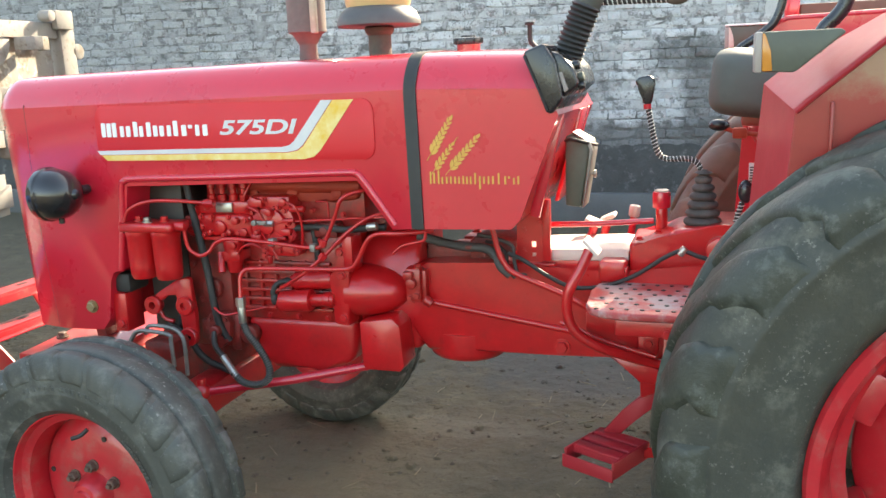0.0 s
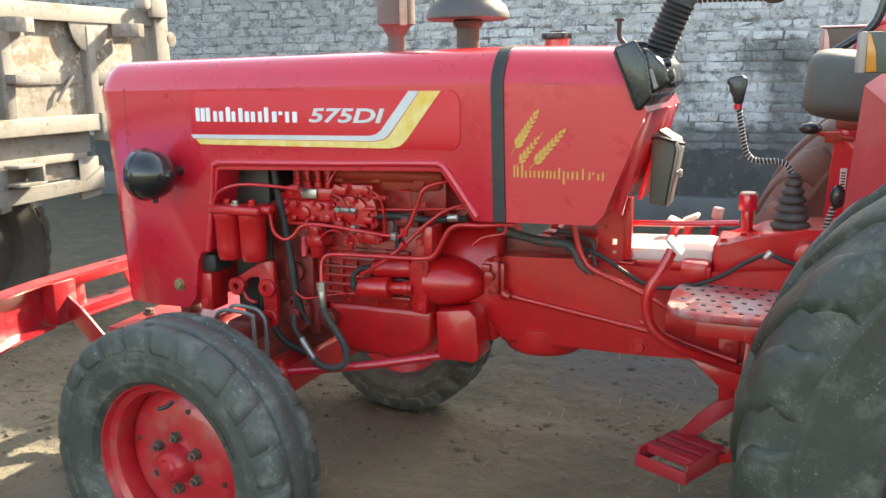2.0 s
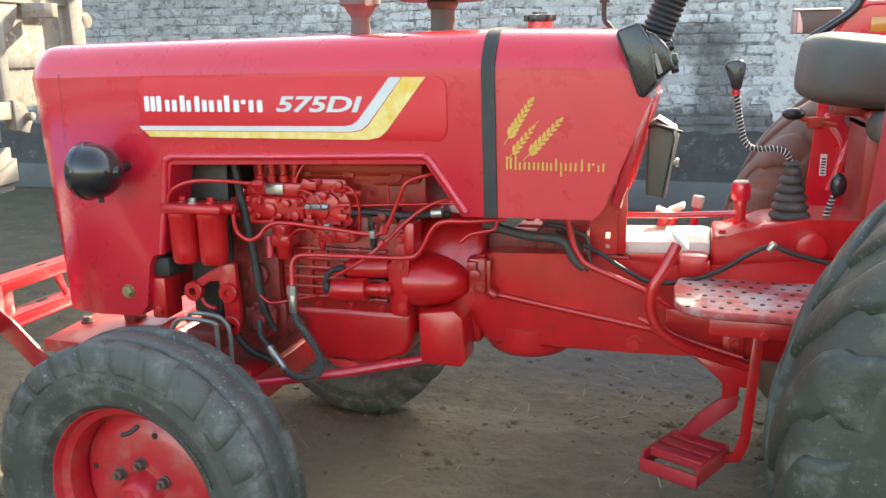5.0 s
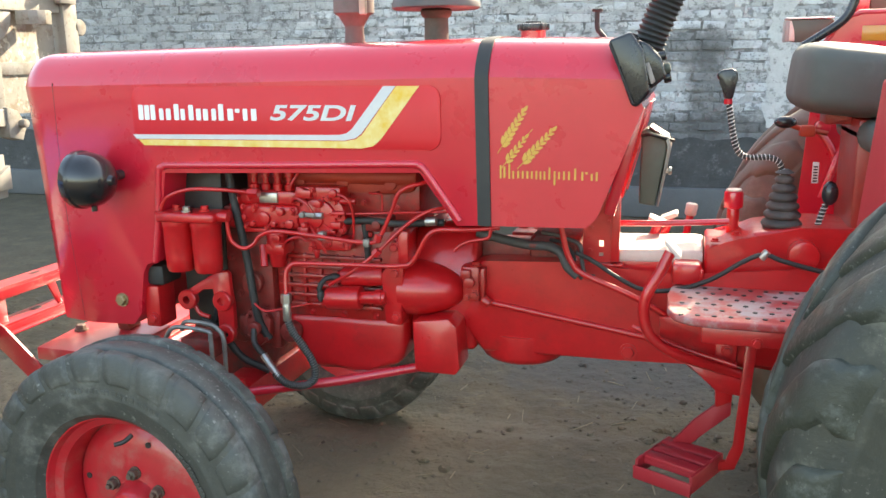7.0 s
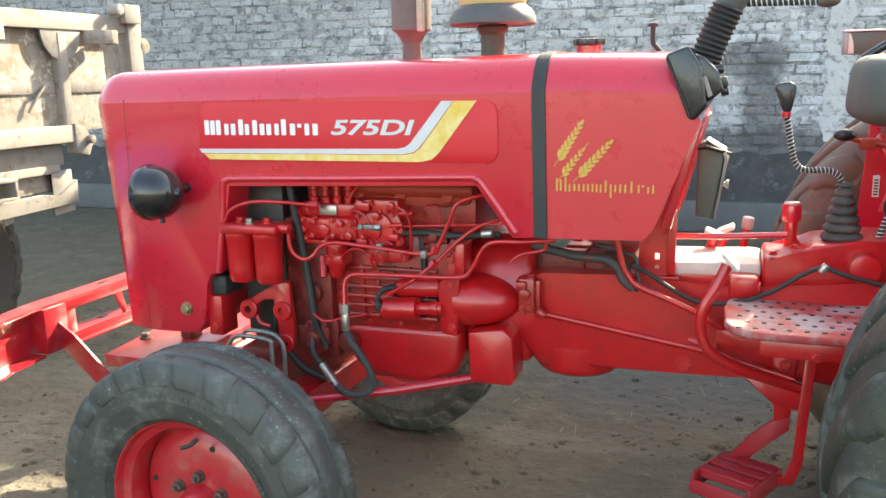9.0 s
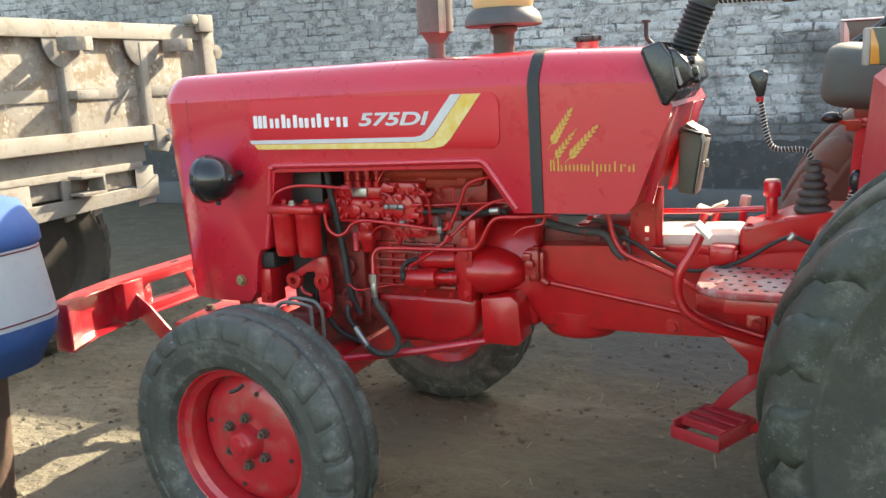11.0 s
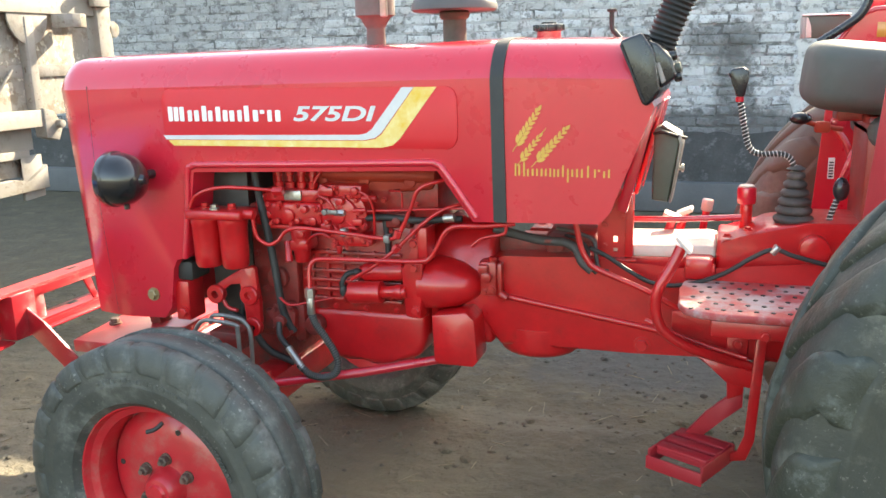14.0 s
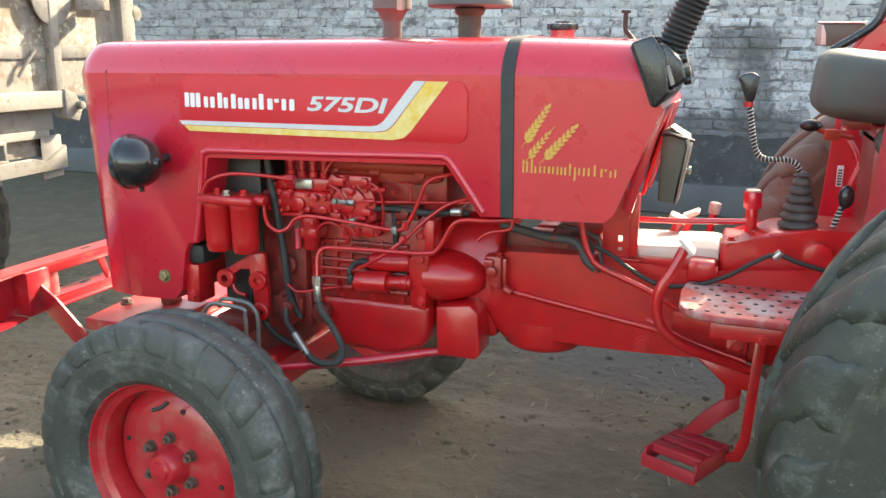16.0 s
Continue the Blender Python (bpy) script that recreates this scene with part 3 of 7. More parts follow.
def tread_lugs(parent, place, R, half, bead, lug, count, rear, material):
    """Lugs from the middle over both shoulders, each an object, on a few shared meshes."""
    h = R - bead
    pts = [(bead + f * h, w) for f, w in TYRE_SHAPE][::-1]

    def surf(w):
        for (r0, w0), (r1, w1) in zip(pts, pts[1:]):
            if w0 <= w <= w1 and w1 > w0 and r1 > bead + 0.5 * h:
                return r0 + (r1 - r0) * (w - w0) / (w1 - w0)
        return bead + 0.65 * h
    for s in (-1, 1):
        shapes = []
        for k in range(5):
            rnd = random.Random(40 + k)
            bm = B()
            rows = []
            for w in ((0.04, 0.2, 0.4, 0.6, 0.74, 0.84, 0.90, 0.94, 0.965, 0.984) if rear else (0.42, 0.6, 0.78, 0.9, 0.97)):
                lead = (0.36 if rear else 0.13) * min(w, 0.9) + (rnd.uniform(-0.014, 0.014) if rear else 0)
                wd = (0.069 if rear else 0.070) * (1.0 + 0.35 * w) * (rnd.uniform(0.84, 1.16) if rear else rnd.uniform(0.95, 1.05))
                top = surf(w) + lug * (1.0 if w < 0.9 else 0.85 if w < 0.96 else 0.25) * rnd.uniform(0.55 if rear else 0.75, 1.0)
                side = w * half + (lug * 0.55 if w > 0.9 else 0)
                if rear:
                    lead += 0.010 * math.sin(7 * w + k)
                    side = w * half + lug * (0.0 if w < 0.8 else 0.75 * (w - 0.8) / 0.14 if w < 0.945 else 0.62 if w < 0.97 else -0.15)
                    top = surf(w) + lug * (1.0 if w < 0.95 else 0.7 if w < 0.97 else 0.0) * (0.80 + 0.2 * math.sin(5 * w + 2 * k))
                base = surf(w) - 0.01
                if rear:
                    rows.append([bm.verts.new((rr * math.cos(t), s * sd, rr * math.sin(t))) for t, rr, sd in
                                 ((f * wd - lead, base + (top - base) * q, w * half + (side - w * half) * q) for f, q in
                                  ((-1.16, 0.0), (-1.06, 0.50), (-0.94, 0.86), (-0.70, 0.97), (0.0, 1.0), (0.70, 0.97), (0.94, 0.86), (1.06, 0.50), (1.16, 0.0)))])
                    continue
                rows.append([bm.verts.new((rr * math.cos(t), s * sd, rr * math.sin(t))) for t, rr, sd in
                             ((-wd - lead, base, w * half), (-wd * 0.84 - lead, top - lug * 0.12, side), (-lead, top, side), (wd * 0.84 - lead, top - lug * 0.12, side), (wd - lead, base, w * half))])
            for u, v in zip(rows, rows[1:]):
                for q in range(len(u) - 1):
                    bm.faces.new((u[q], v[q], v[q + 1], u[q + 1]))
            bm.faces.new(rows[0]), bm.faces.new(rows[-1][::-1])
            me = finish(bm, bpy.data.meshes.new("tread_lug"), 75 if rear else 50)
            me.materials.append(material)
            shapes.append(me)
        for i in range(count):
            ob = new("tread_lug", shapes[(i * 7 + i // 3) % 5])
            ob.parent = parent
            ob.matrix_basis = place @ Matrix.Rotation(-2 * math.pi * (i + (0.5 if s > 0 else 0)) / count, 4, "Y")


FRONT_SHAPE = ((0.0, 0.62), (0.03, 0.74), (0.10, 0.83), (0.115, 0.88), (0.22, 0.945), (0.40, 1.0), (0.43, 1.015), (0.46, 1.0), (0.62, 0.992), (0.74, 0.972), (0.84, 0.935), (0.91, 0.89), (0.965, 0.84), (0.995, 0.78),
               (1.005, 0.66), (1.008, 0.50), (1.000, 0.455), (0.968, 0.43), (0.966, 0.33), (1.000, 0.30), (1.018, 0.26), (1.020, 0.0))


def front_tyre(c, R, half, bead):
    """A ribbed front tyre: a raised middle rib, a groove and two broad shoulder ribs."""
    bm = B()
    h = R - bead
    prof = [(bead + f * h, w) for f, w in FRONT_SHAPE]
    lathe(bm, [(r, -w * half) for r, w in prof] + [(r, w * half) for r, w in prof[-2::-1]], c, "y", 110, cap=False)
    return bm


def shoulder_bars(parent, c, R, half, bead, count, material):
    """Worn bars from the shoulder rib down the tyre wall, each an object, on a few shared meshes."""
    h = R - bead
    line = ((1.004, 0.47, -0.001, 1.0), (1.006, 0.50, 0.0048, 1.0), (1.002, 0.68, 0.0050, 0.95), (0.992, 0.79, 0.0050, 0.8), (0.960, 0.845, 0.0048, 0.65), (0.91, 0.89, 0.0046, 0.5), (0.84, 0.935, 0.0045, 0.35), (0.76, 0.968, 0.0044, 0.2), (0.69, 0.988, 0.0036, 0.1), (0.655, 0.997, 0.0026, 0.0), (0.635, 1.0, -0.002, 0.0))
    for s in (-1, 1):
        shapes = []
        for k in range(4):
            rnd = random.Random(70 + k)
            bm = B()
            rows = []
            for i, (f, w, up, out) in enumerate(line):
                wd = (0.110 - 0.008 * max(0, i - 7)) * rnd.uniform(0.96, 1.03)
                lead = 0.08 * i / 10
                r, side = bead + f * h, w * half
                row = []
                for q, lift in ((-1.0, -0.4), (-0.90, 0.9), (-0.45, 1.0), (0.0, 1.0), (0.45, 1.0), (0.90, 0.9), (1.0, -0.4)):
                    o = up * lift * rnd.uniform(0.85, 1.1)
                    a = q * wd - lead
                    row.append(bm.verts.new(((r + o * out) * math.cos(a), s * (side + o * (1.0 - out)), (r + o * out) * math.sin(a))))
                rows.append(row)
            for u, v in zip(rows, rows[1:]):
                for q in range(len(u) - 1):
                    bm.faces.new((u[q], v[q], v[q + 1], u[q + 1]))
            me = finish(bm, bpy.data.meshes.new("shoulder_bar"), 60)
            me.materials.append(material)
            shapes.append(me)
        for i in range(count):
            ob = new("shoulder_bar", shapes[(i * 5 + i // 3) % 4])
            ob.parent = parent
            ob.matrix_basis = Matrix.Translation(c) @ Matrix.Rotation(-2 * math.pi * (i + (0.5 if s > 0 else 0)) / count, 4, "Y")


def wall_marks(parent, c, R, half, bead, arcs, s, material):
    """Raised unreadable moulded writing on a tyre wall, as short bars."""
    rnd = random.Random(9)
    bm = B()
    for f, a0, a1, size in arcs:
        r = bead + f * (R - bead)
        a = a0
        while a < a1:
            w = rnd.uniform(0.4, 0.8) * size
            m = Matrix.Translation(c) @ Matrix.Rotation(-radians(a), 4, "Y") @ Matrix.Translation((r, s * half * 0.998, 0))
            box(bm, -size * 0.5 * rnd.uniform(0.3, 1), size * 0.5 * rnd.uniform(0.4, 1), -0.0015, 0.0013, -w / 2, w / 2, 0.0008, 1, m=m)
            a += math.degrees((w + size * 0.22) / r)
    return tagged(part("wall_marking", bm, material, parent, "raised moulded bars on the tyre wall"), kind="stuff")


def front_wheel(y, out):
    """out: -1 when the outer side faces the near side."""
    c = (FX if out < 0 else FX - 0.030, y, 0.363)
    s = -out

    def o(prof):
        return [(r, -s * d) for r, d in prof]
    bm = B()
    # rim barrel: flange, well, back flange
    lathe(bm, o([(0.224, 0.052), (0.228, 0.060), (0.222, 0.066), (0.212, 0.062), (0.206, 0.046), (0.190, 0.036), (0.184, 0.010), (0.186, -0.030), (0.205, -0.050), (0.222, -0.062),
                 (0.230, -0.058), (0.214, -0.040), (0.196, -0.020), (0.196, 0.02), (0.214, 0.046)]), c, "y", 72, closed=True)
    wheel = part("front_wheel", bm, RED_RIM, tractor, "red steel front wheel rim", angle=30)
    bm = B()
    lathe(bm, o([(0.183, -0.016), (0.176, -0.009), (0.162, 0.000), (0.142, 0.010), (0.118, 0.013), (0.098, 0.016), (0.086, 0.017), (0.052, 0.018), (0.046, 0.028),
                 (0.042, 0.048), (0.034, 0.058), (0.024, 0.060), (0.021, 0.066), (0.001, 0.068), (0.001, 0.0), (0.030, -0.024), (0.183, -0.026)]), c, "y", 72)
    part("wheel_disc", bm, RED_RIM, wheel, "dished red wheel disc", angle=30)
    part("tyre", front_tyre(c, 0.356, 0.090, 0.212), RUBBER_FRONT, wheel, "black dusty front tyre with worn ribs", angle=40)
    shoulder_bars(wheel, c, 0.356, 0.090, 0.212, 25, RUBBER_FRONT)
    wall_marks(wheel, c, 0.356, 0.090, 0.212, ((0.50, 62, 112, 0.018), (0.53, -38, 8, 0.018), (0.24, 20, 48, 0.012)), out, RUBBER_FRONT)
    for i in range(6):
        a = radians(89 + 60 * i)
        p = Vector(c) + Vector((0.068 * math.cos(a), -s * 0.017, 0.068 * math.sin(a)))
        bm = B()
        d = Vector((0, -s, 0))
        cyl(bm, p, p + d * 0.004, 0.015, n=16)
        cyl(bm, p + d * 0.004, p + d * 0.018, 0.0125, n=6, bev=0.0015, seg=1)
        cyl(bm, p + d * 0.018, p + d * 0.026, 0.006, n=10)
        part("wheel_nut", bm, NUT_GREY, wheel, "dusty greenish grey wheel nut")
    for i in range(4):
        a = radians(75 + 90 * i)
        p = Vector(c) + Vector((0.140 * math.cos(a), -s * 0.0105, 0.140 * math.sin(a)))
        bm = B()
        cyl(bm, p, p + Vector((0, -s * 0.002, 0)), 0.007, n=12)
        part("disc_hole", bm, DARK_METAL, wheel, "small dark hole in the disc")
    p = Vector(c) + Vector((0.03, -s * 0.05, 0.176))
    bm = B()
    tube(bm, [p, p + Vector((-0.012, -s * 0.012, -0.012)), p + Vector((-0.03, -s * 0.02, -0.018))], 0.005)
    part("valve_stem", bm, BLACK_RUBBER, wheel, "black rubber tyre valve")
    wheel.matrix_basis = Matrix.Translation(c) @ Matrix.Rotation(radians(-3.5), 4, "Z") @ Matrix.Translation(-Vector(c))
    return wheel


FX = -0.688
front_wheel(1.875, -1)
front_wheel(2 * YC - 1.875, 1)

RX, RZ = 1.222, 0.634


def rear_wheel(y, out, rubber, lugs, x, z, R):
    c = (x, y, z)
    s = -out

    def o(prof):
        return [(r * 0.96, -s * d) for r, d in prof]
    bm = B()
    lathe(bm, o([(0.385, 0.128), (0.398, 0.142), (0.392, 0.152), (0.372, 0.148), (0.352, 0.110), (0.345, 0.06), (0.318, 0.04), (0.318, -0.05), (0.35, -0.09), (0.385, -0.15), (0.395, -0.14), (0.362, -0.09), (0.330, -0.05),
                 (0.330, 0.03), (0.360, 0.06)]), c, "y", 96, closed=True)
    wheel = part("rear_wheel", bm, RED_RIM, tractor, "large red rear wheel rim", angle=30)
    bm = B()
    lathe(bm, o([(0.300, -0.01), (0.285, 0.010), (0.20, 0.055), (0.17, 0.06), (0.14, 0.05), (0.12, 0.06), (0.10, 0.12), (0.06, 0.135), (0.001, 0.135), (0.001, 0.0), (0.30, -0.03)]), c, "y", 72)
    for i in range(8):
        a = radians(22 + 45 * i)
        u = Vector((math.cos(a), 0, math.sin(a)))
        t = Vector((-math.sin(a), 0, math.cos(a)))
        m = Matrix((Vector((u.x, t.x, 0, 0)), Vector((0, 0, 1, 0)), Vector((u.z, t.z, 0, 0)), Vector((0, 0, 0, 1))))
        lug = B()
        box(lug, 0.275, 0.312, -0.045, 0.045, min(-s * 0.045, -s * -0.01), max(-s * 0.045, -s * -0.01), 0.004, m=Matrix.Translation(c) @ m)
        part("rim_lug", lug, RED_RIM, wheel)
    part("wheel_centre", bm, RED_RIM, wheel, "dished red rear wheel centre", angle=30)
    for i in range(8):
        a = radians(10 + 45 * i)
        p = Vector(c) + Vector((0.155 * math.cos(a), -s * 0.055, 0.155 * math.sin(a)))
        bm = B()
        bolt(bm, p, (0, -s, 0), 0.014, 0.018)
        part("wheel_nut", bm, RED_RIM, wheel)
    part("tyre", tyre_mesh(c, R, 0.172, 0.360), rubber, wheel, "large dusty black rear tyre with worn lugs", angle=50)
    tread_lugs(wheel, Matrix.Translation(c), R, 0.174, 0.360, 0.015, 20, True, lugs)


rear_wheel(1.872, -1, RUBBER_MUD, RUBBER, RX, RZ, 0.620)
rear_wheel(2 * YC - 1.872, 1, RUBBER_BROWN, RUBBER_BROWN, 1.170, 0.660, 0.640)


# gearbox and frame
def chassis():
    bm = B()
    prism(bm, [(-0.10, 0.650), (-0.04, 0.572), (0.30, 0.582), (0.62, 0.592), (1.05, 0.55), (1.35, 0.52), (1.45, 0.60), (1.45, 0.86), (0.95, 0.86), (0.44, 0.792), (0.16, 0.822), (-0.03, 0.815), (-0.10, 0.80)], 2.42, 2 * YC - 2.42, 0.016, 3)
    box(bm, 0.15, 0.50, 2.46, 2.62, 0.78, 0.842, 0.02, 3)
    tube(bm, [(-0.02, 2.417, 0.709), (0.353, 2.417, 0.650), (0.46, 2.42, 0.634)], 0.008, smooth=False)
    lathe(bm, [(0.110, 0.62), (0.110, 0.566), (0.106, 0.554), (0.096, 0.546), (0.080, 0.541), (0.04, 0.539), (0.002, 0.538)], (0.049, 2.52, 0), "z", 48)
    cyl(bm, (RX, 1.95, RZ), (RX, 2 * YC - 1.95, RZ), 0.10, n=24, bev=0.01)
    return bm


gearbox = part("gearbox_housing", chassis(), RED_CAST, tractor, "red painted cast gearbox housing")
bm = B()
bolt(bm, (0.326, 2.42, 0.606), (0, -1, 0), 0.016, 0.012)
part("side_bolt", bm, RED_CAST, gearbox)


def engine():
    bm = B()
    box(bm, -0.71, -0.23, 2.40, 2.68, 0.64, 0.90, 0.010)
    box(bm, -0.69, -0.20, 2.42, 2.66, 0.89, 1.035, 0.012)
    return bm


block = part("engine_block", engine(), RED_OILY_SHADED, tractor, "red painted engine block with ribbed side")
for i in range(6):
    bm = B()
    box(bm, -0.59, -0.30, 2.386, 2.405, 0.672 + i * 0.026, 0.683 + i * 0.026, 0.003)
    part("block_rib", bm, RED_OILY_SHADED, block)
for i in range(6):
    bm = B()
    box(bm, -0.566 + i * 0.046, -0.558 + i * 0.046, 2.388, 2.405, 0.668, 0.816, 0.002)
    part("block_rib", bm, RED_OILY_SHADED, block)
bm = B()
prism(bm, [(-0.585, 0.648), (-0.235, 0.655), (-0.240, 0.560), (-0.265, 0.518), (-0.350, 0.500), (-0.50, 0.492), (-0.560, 0.535)], 2.40, 2.66, 0.03, 4)
part("oil_sump", bm, RED_CAST, block, "smooth red oil sump")
bm = B()
prism(bm, [(2.428, 0.57), (2.416, 0.740), (2.445, 0.828), (2.472, 0.866), (2.52, 0.892), (2.66, 0.905), (2.66, 0.56)], -0.235, -0.060, 0.016, 4, axis="x")
dome(bm, (-0.232, 2.425, 0.735), (0.072, 0.085, 0.150), 28, 12, -4, 90, Matrix.Rotation(radians(90), 4, "Y"))
part("bell_housing", bm, RED_CAST, tractor, "rounded red clutch bell housing")
bm = B()
prism(bm, [(-0.200, 0.668), (-0.108, 0.682), (-0.086, 0.662), (-0.078, 0.552), (-0.090, 0.536), (-0.186, 0.536), (-0.196, 0.546)], 2.335, 2.43, 0.005)
part("inspection_cover", bm, RED_CAST, tractor, "flat red cover plate")


# fenders
def fender(y_in, y_out, prof, outer, paint, words):
    """Mudguard: inner plate, tilted top band, and an outer skirt down to the tyre."""
    side = 1 if y_in > y_out else -1
    bm = B()
    layers = []
    for dz in (0, -0.006):
        layers.append([[bm.verts.new((x - (dz if i < 2 else 0), y, z + (dz if i > 1 else 0))) for i, (x, z) in enumerate(q)] for y, q in ((y_in, prof), (y_out, outer))])
    for i in range(len(prof) - 1):
        bm.faces.new((layers[0][0][i], layers[0][0][i + 1], layers[0][1][i + 1], layers[0][1][i]))
        bm.faces.new((layers[1][0][i], layers[1][1][i], layers[1][1][i + 1], layers[1][0][i + 1]))
        bm.faces.new((layers[0][1][i], layers[0][1][i + 1], layers[1][1][i + 1], layers[1][1][i]))
    t = 0.006 * side
    prism(bm, prof + [(1.80, 0.80)], y_in, y_in + t, 0.0015, 1)
    f = part("mudguard", bm, paint, tractor, words, angle=30)
    arc = [(RX + 0.614 * math.cos(radians(g)), RZ + 0.614 * math.sin(radians(g))) for g in range(47, 134, 6)]
    arc = [q for q in arc if q[0] > outer[1][0] + 0.01]
    first = [(0.797, 0.94), (0.803, 1.0)]
    bm = B()
    prism(bm, first[:1] + [(q[0], q[1] - 0.004) for q in outer[1:-1]] + [(1.72, 1.20)] + arc, y_out - t * 0.2, y_out + t * 0.4, 0.001, 1)
    part("guard_skirt", bm, RED_SKIRT, f, "dust-stained red outer skirt above the tyre")
    bm = B()
    tube(bm, [(x, y_out - t, z) for x, z in outer[1:]], 0.006, n=8, smooth=False)
    part("rolled_edge", bm, RED_GUARD, f)
    bm = B()
    box(bm, 0.872, 0.878, min(y_out, y_out - t * 1.6), max(y_out, y_out - t * 1.6), 1.02, 1.235, 0.002)
    part("stiffening_rib", bm, RED_SKIRT, f)
    return f


BACK = [(1.22, 1.445), (1.50, 1.445), (1.68, 1.37), (1.80, 1.20)]
NEAR_IN = [(0.738, 0.80), (0.775, 1.262), (0.80, 1.282), (0.98, 1.384), (1.10, 1.428)] + BACK
NEAR_OUT = LOWER + [(1.09, 1.396), (1.22, 1.416), (1.50, 1.416), (1.66, 1.34), (1.76, 1.18)]
FAR_IN = [(0.738, 0.80), (0.768, 1.310), (0.798, 1.358), (0.824, 1.392), (0.858, 1.411), (0.93, 1.416), (1.50, 1.418), (1.68, 1.35), (1.80, 1.20)]
FAR_OUT = [(x + 0.02, z - 0.022 if z > 1 else z) for x, z in FAR_IN]
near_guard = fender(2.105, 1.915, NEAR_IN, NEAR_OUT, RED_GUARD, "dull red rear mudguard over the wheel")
far_guard = fender(2 * YC - 2.105, 2 * YC - 1.915, FAR_IN, FAR_OUT, RED, "red rear mudguard with a barcode sticker")
# Tube added along the guard's top so that a sun glint shows.
bm = B()
tube(bm, [(x, 2 * YC - 2.105, z + 0.001) for x, z in FAR_IN[1:8]], 0.008, n=10, per=4)
part("guard_lip", bm, RED, far_guard, "glossy tube added to catch sun glare along the top")


# ---------------------------------------------------------------- tractor: side decals
def ink(name, poly, material, y=SIDE, t=0.0012, label="", parent=None):
    bm = B()
    prism(bm, poly, y - t, y + 0.001, 0)
    return part(name, bm, material, parent or hood, label)


bm = B()
prism(bm, rounded(-0.912, -0.098, 1.105, 1.254, 0.030), SIDE - 0.003, SIDE + 0.002, 0.0025, 2)
name_panel = part("name_panel", bm, RED_DECAL, hood, "raised rounded red name panel")
PY = SIDE - 0.0035
ink("silver_stripe", [(-0.914, 1.134), (-0.350, 1.139), (-0.330, 1.143), (-0.315, 1.153), (-0.234, 1.252), (-0.204, 1.252), (-0.292, 1.142), (-0.308, 1.131), (-0.335, 1.126), (-0.906, 1.123)], SILVER_INK, PY, label="silver stripe with upswept end")
ink("yellow_stripe", [(-0.900, 1.1215), (-0.334, 1.1245), (-0.306, 1.1295), (-0.290, 1.1405), (-0.2025, 1.252), (-0.147, 1.252), (-0.243, 1.130), (-0.262, 1.114), (-0.290, 1.108), (-0.884, 1.107)], YELLOW_INK, PY, label="golden yellow stripe with upswept end")
# brand word as plain upright bars of its stroke widths
def stem_bars(name, stems, x0, x1, z0, height, y, material, parent):
    """Rounded bars (start, width, foot, top) in shares of the word's length and height."""
    for a, w, lo, hi in stems:
        ink(name, rounded(x0 + a * (x1 - x0), x0 + (a + w) * (x1 - x0), z0 + lo * height, z0 + hi * height, min(w * (x1 - x0), height * (hi - lo)) * 0.22, 3), material, y, parent=parent)


BRAND = ((0.0, 0.040, 0, 0.95), (0.052, 0.040, 0, 0.93), (0.104, 0.040, 0, 0.95), (0.178, 0.036, 0.0, 0.72), (0.236, 0.040, 0, 0.72), (0.305, 0.040, 0, 1.0), (0.360, 0.036, 0, 0.70),
         (0.428, 0.040, 0, 0.94), (0.490, 0.040, 0, 0.72), (0.548, 0.040, 0, 0.70), (0.618, 0.036, 0, 0.72), (0.676, 0.040, 0, 1.0), (0.750, 0.044, 0, 0.72), (0.812, 0.036, 0.48, 0.72), (0.874, 0.036, 0, 0.72), (0.940, 0.042, 0, 0.72))
stem_bars("brand_bar", BRAND, -0.893, -0.556, 1.1705, 0.040, PY, WHITE_INK, hood)


def lettering(name, text, x0, x1, z0, height, y, material, parent, shear=0.0):
    cu = bpy.data.curves.new(name, "FONT")
    cu.body = text
    cu.size = 1.0
    cu.extrude = 0.0
    cu.shear = shear
    cu.offset = 0.028
    tmp = bpy.data.objects.new(name, cu)
    scene.collection.objects.link(tmp)
    dg = bpy.context.evaluated_depsgraph_get()
    me = bpy.data.meshes.new_from_object(tmp.evaluated_get(dg))
    bpy.data.objects.remove(tmp)
    co = np.array([v.co[:] for v in me.vertices])
    lo, hi = co.min(0), co.max(0)
    for v in me.vertices:
        v.co = (x0 + (v.co.x - lo[0]) / (hi[0] - lo[0]) * (x1 - x0), y, z0 + (v.co.y - lo[1]) / (hi[1] - lo[1]) * height)
    me.materials.append(material)
    ob = new(name, me)
    ob.parent = parent
    return ob


lettering("model_number", "575DI", -0.526, -0.302, 1.171, 0.0375, PY - 0.0012, SILVER_INK, hood, 0.22)["label"] = "silver slanted lettering"

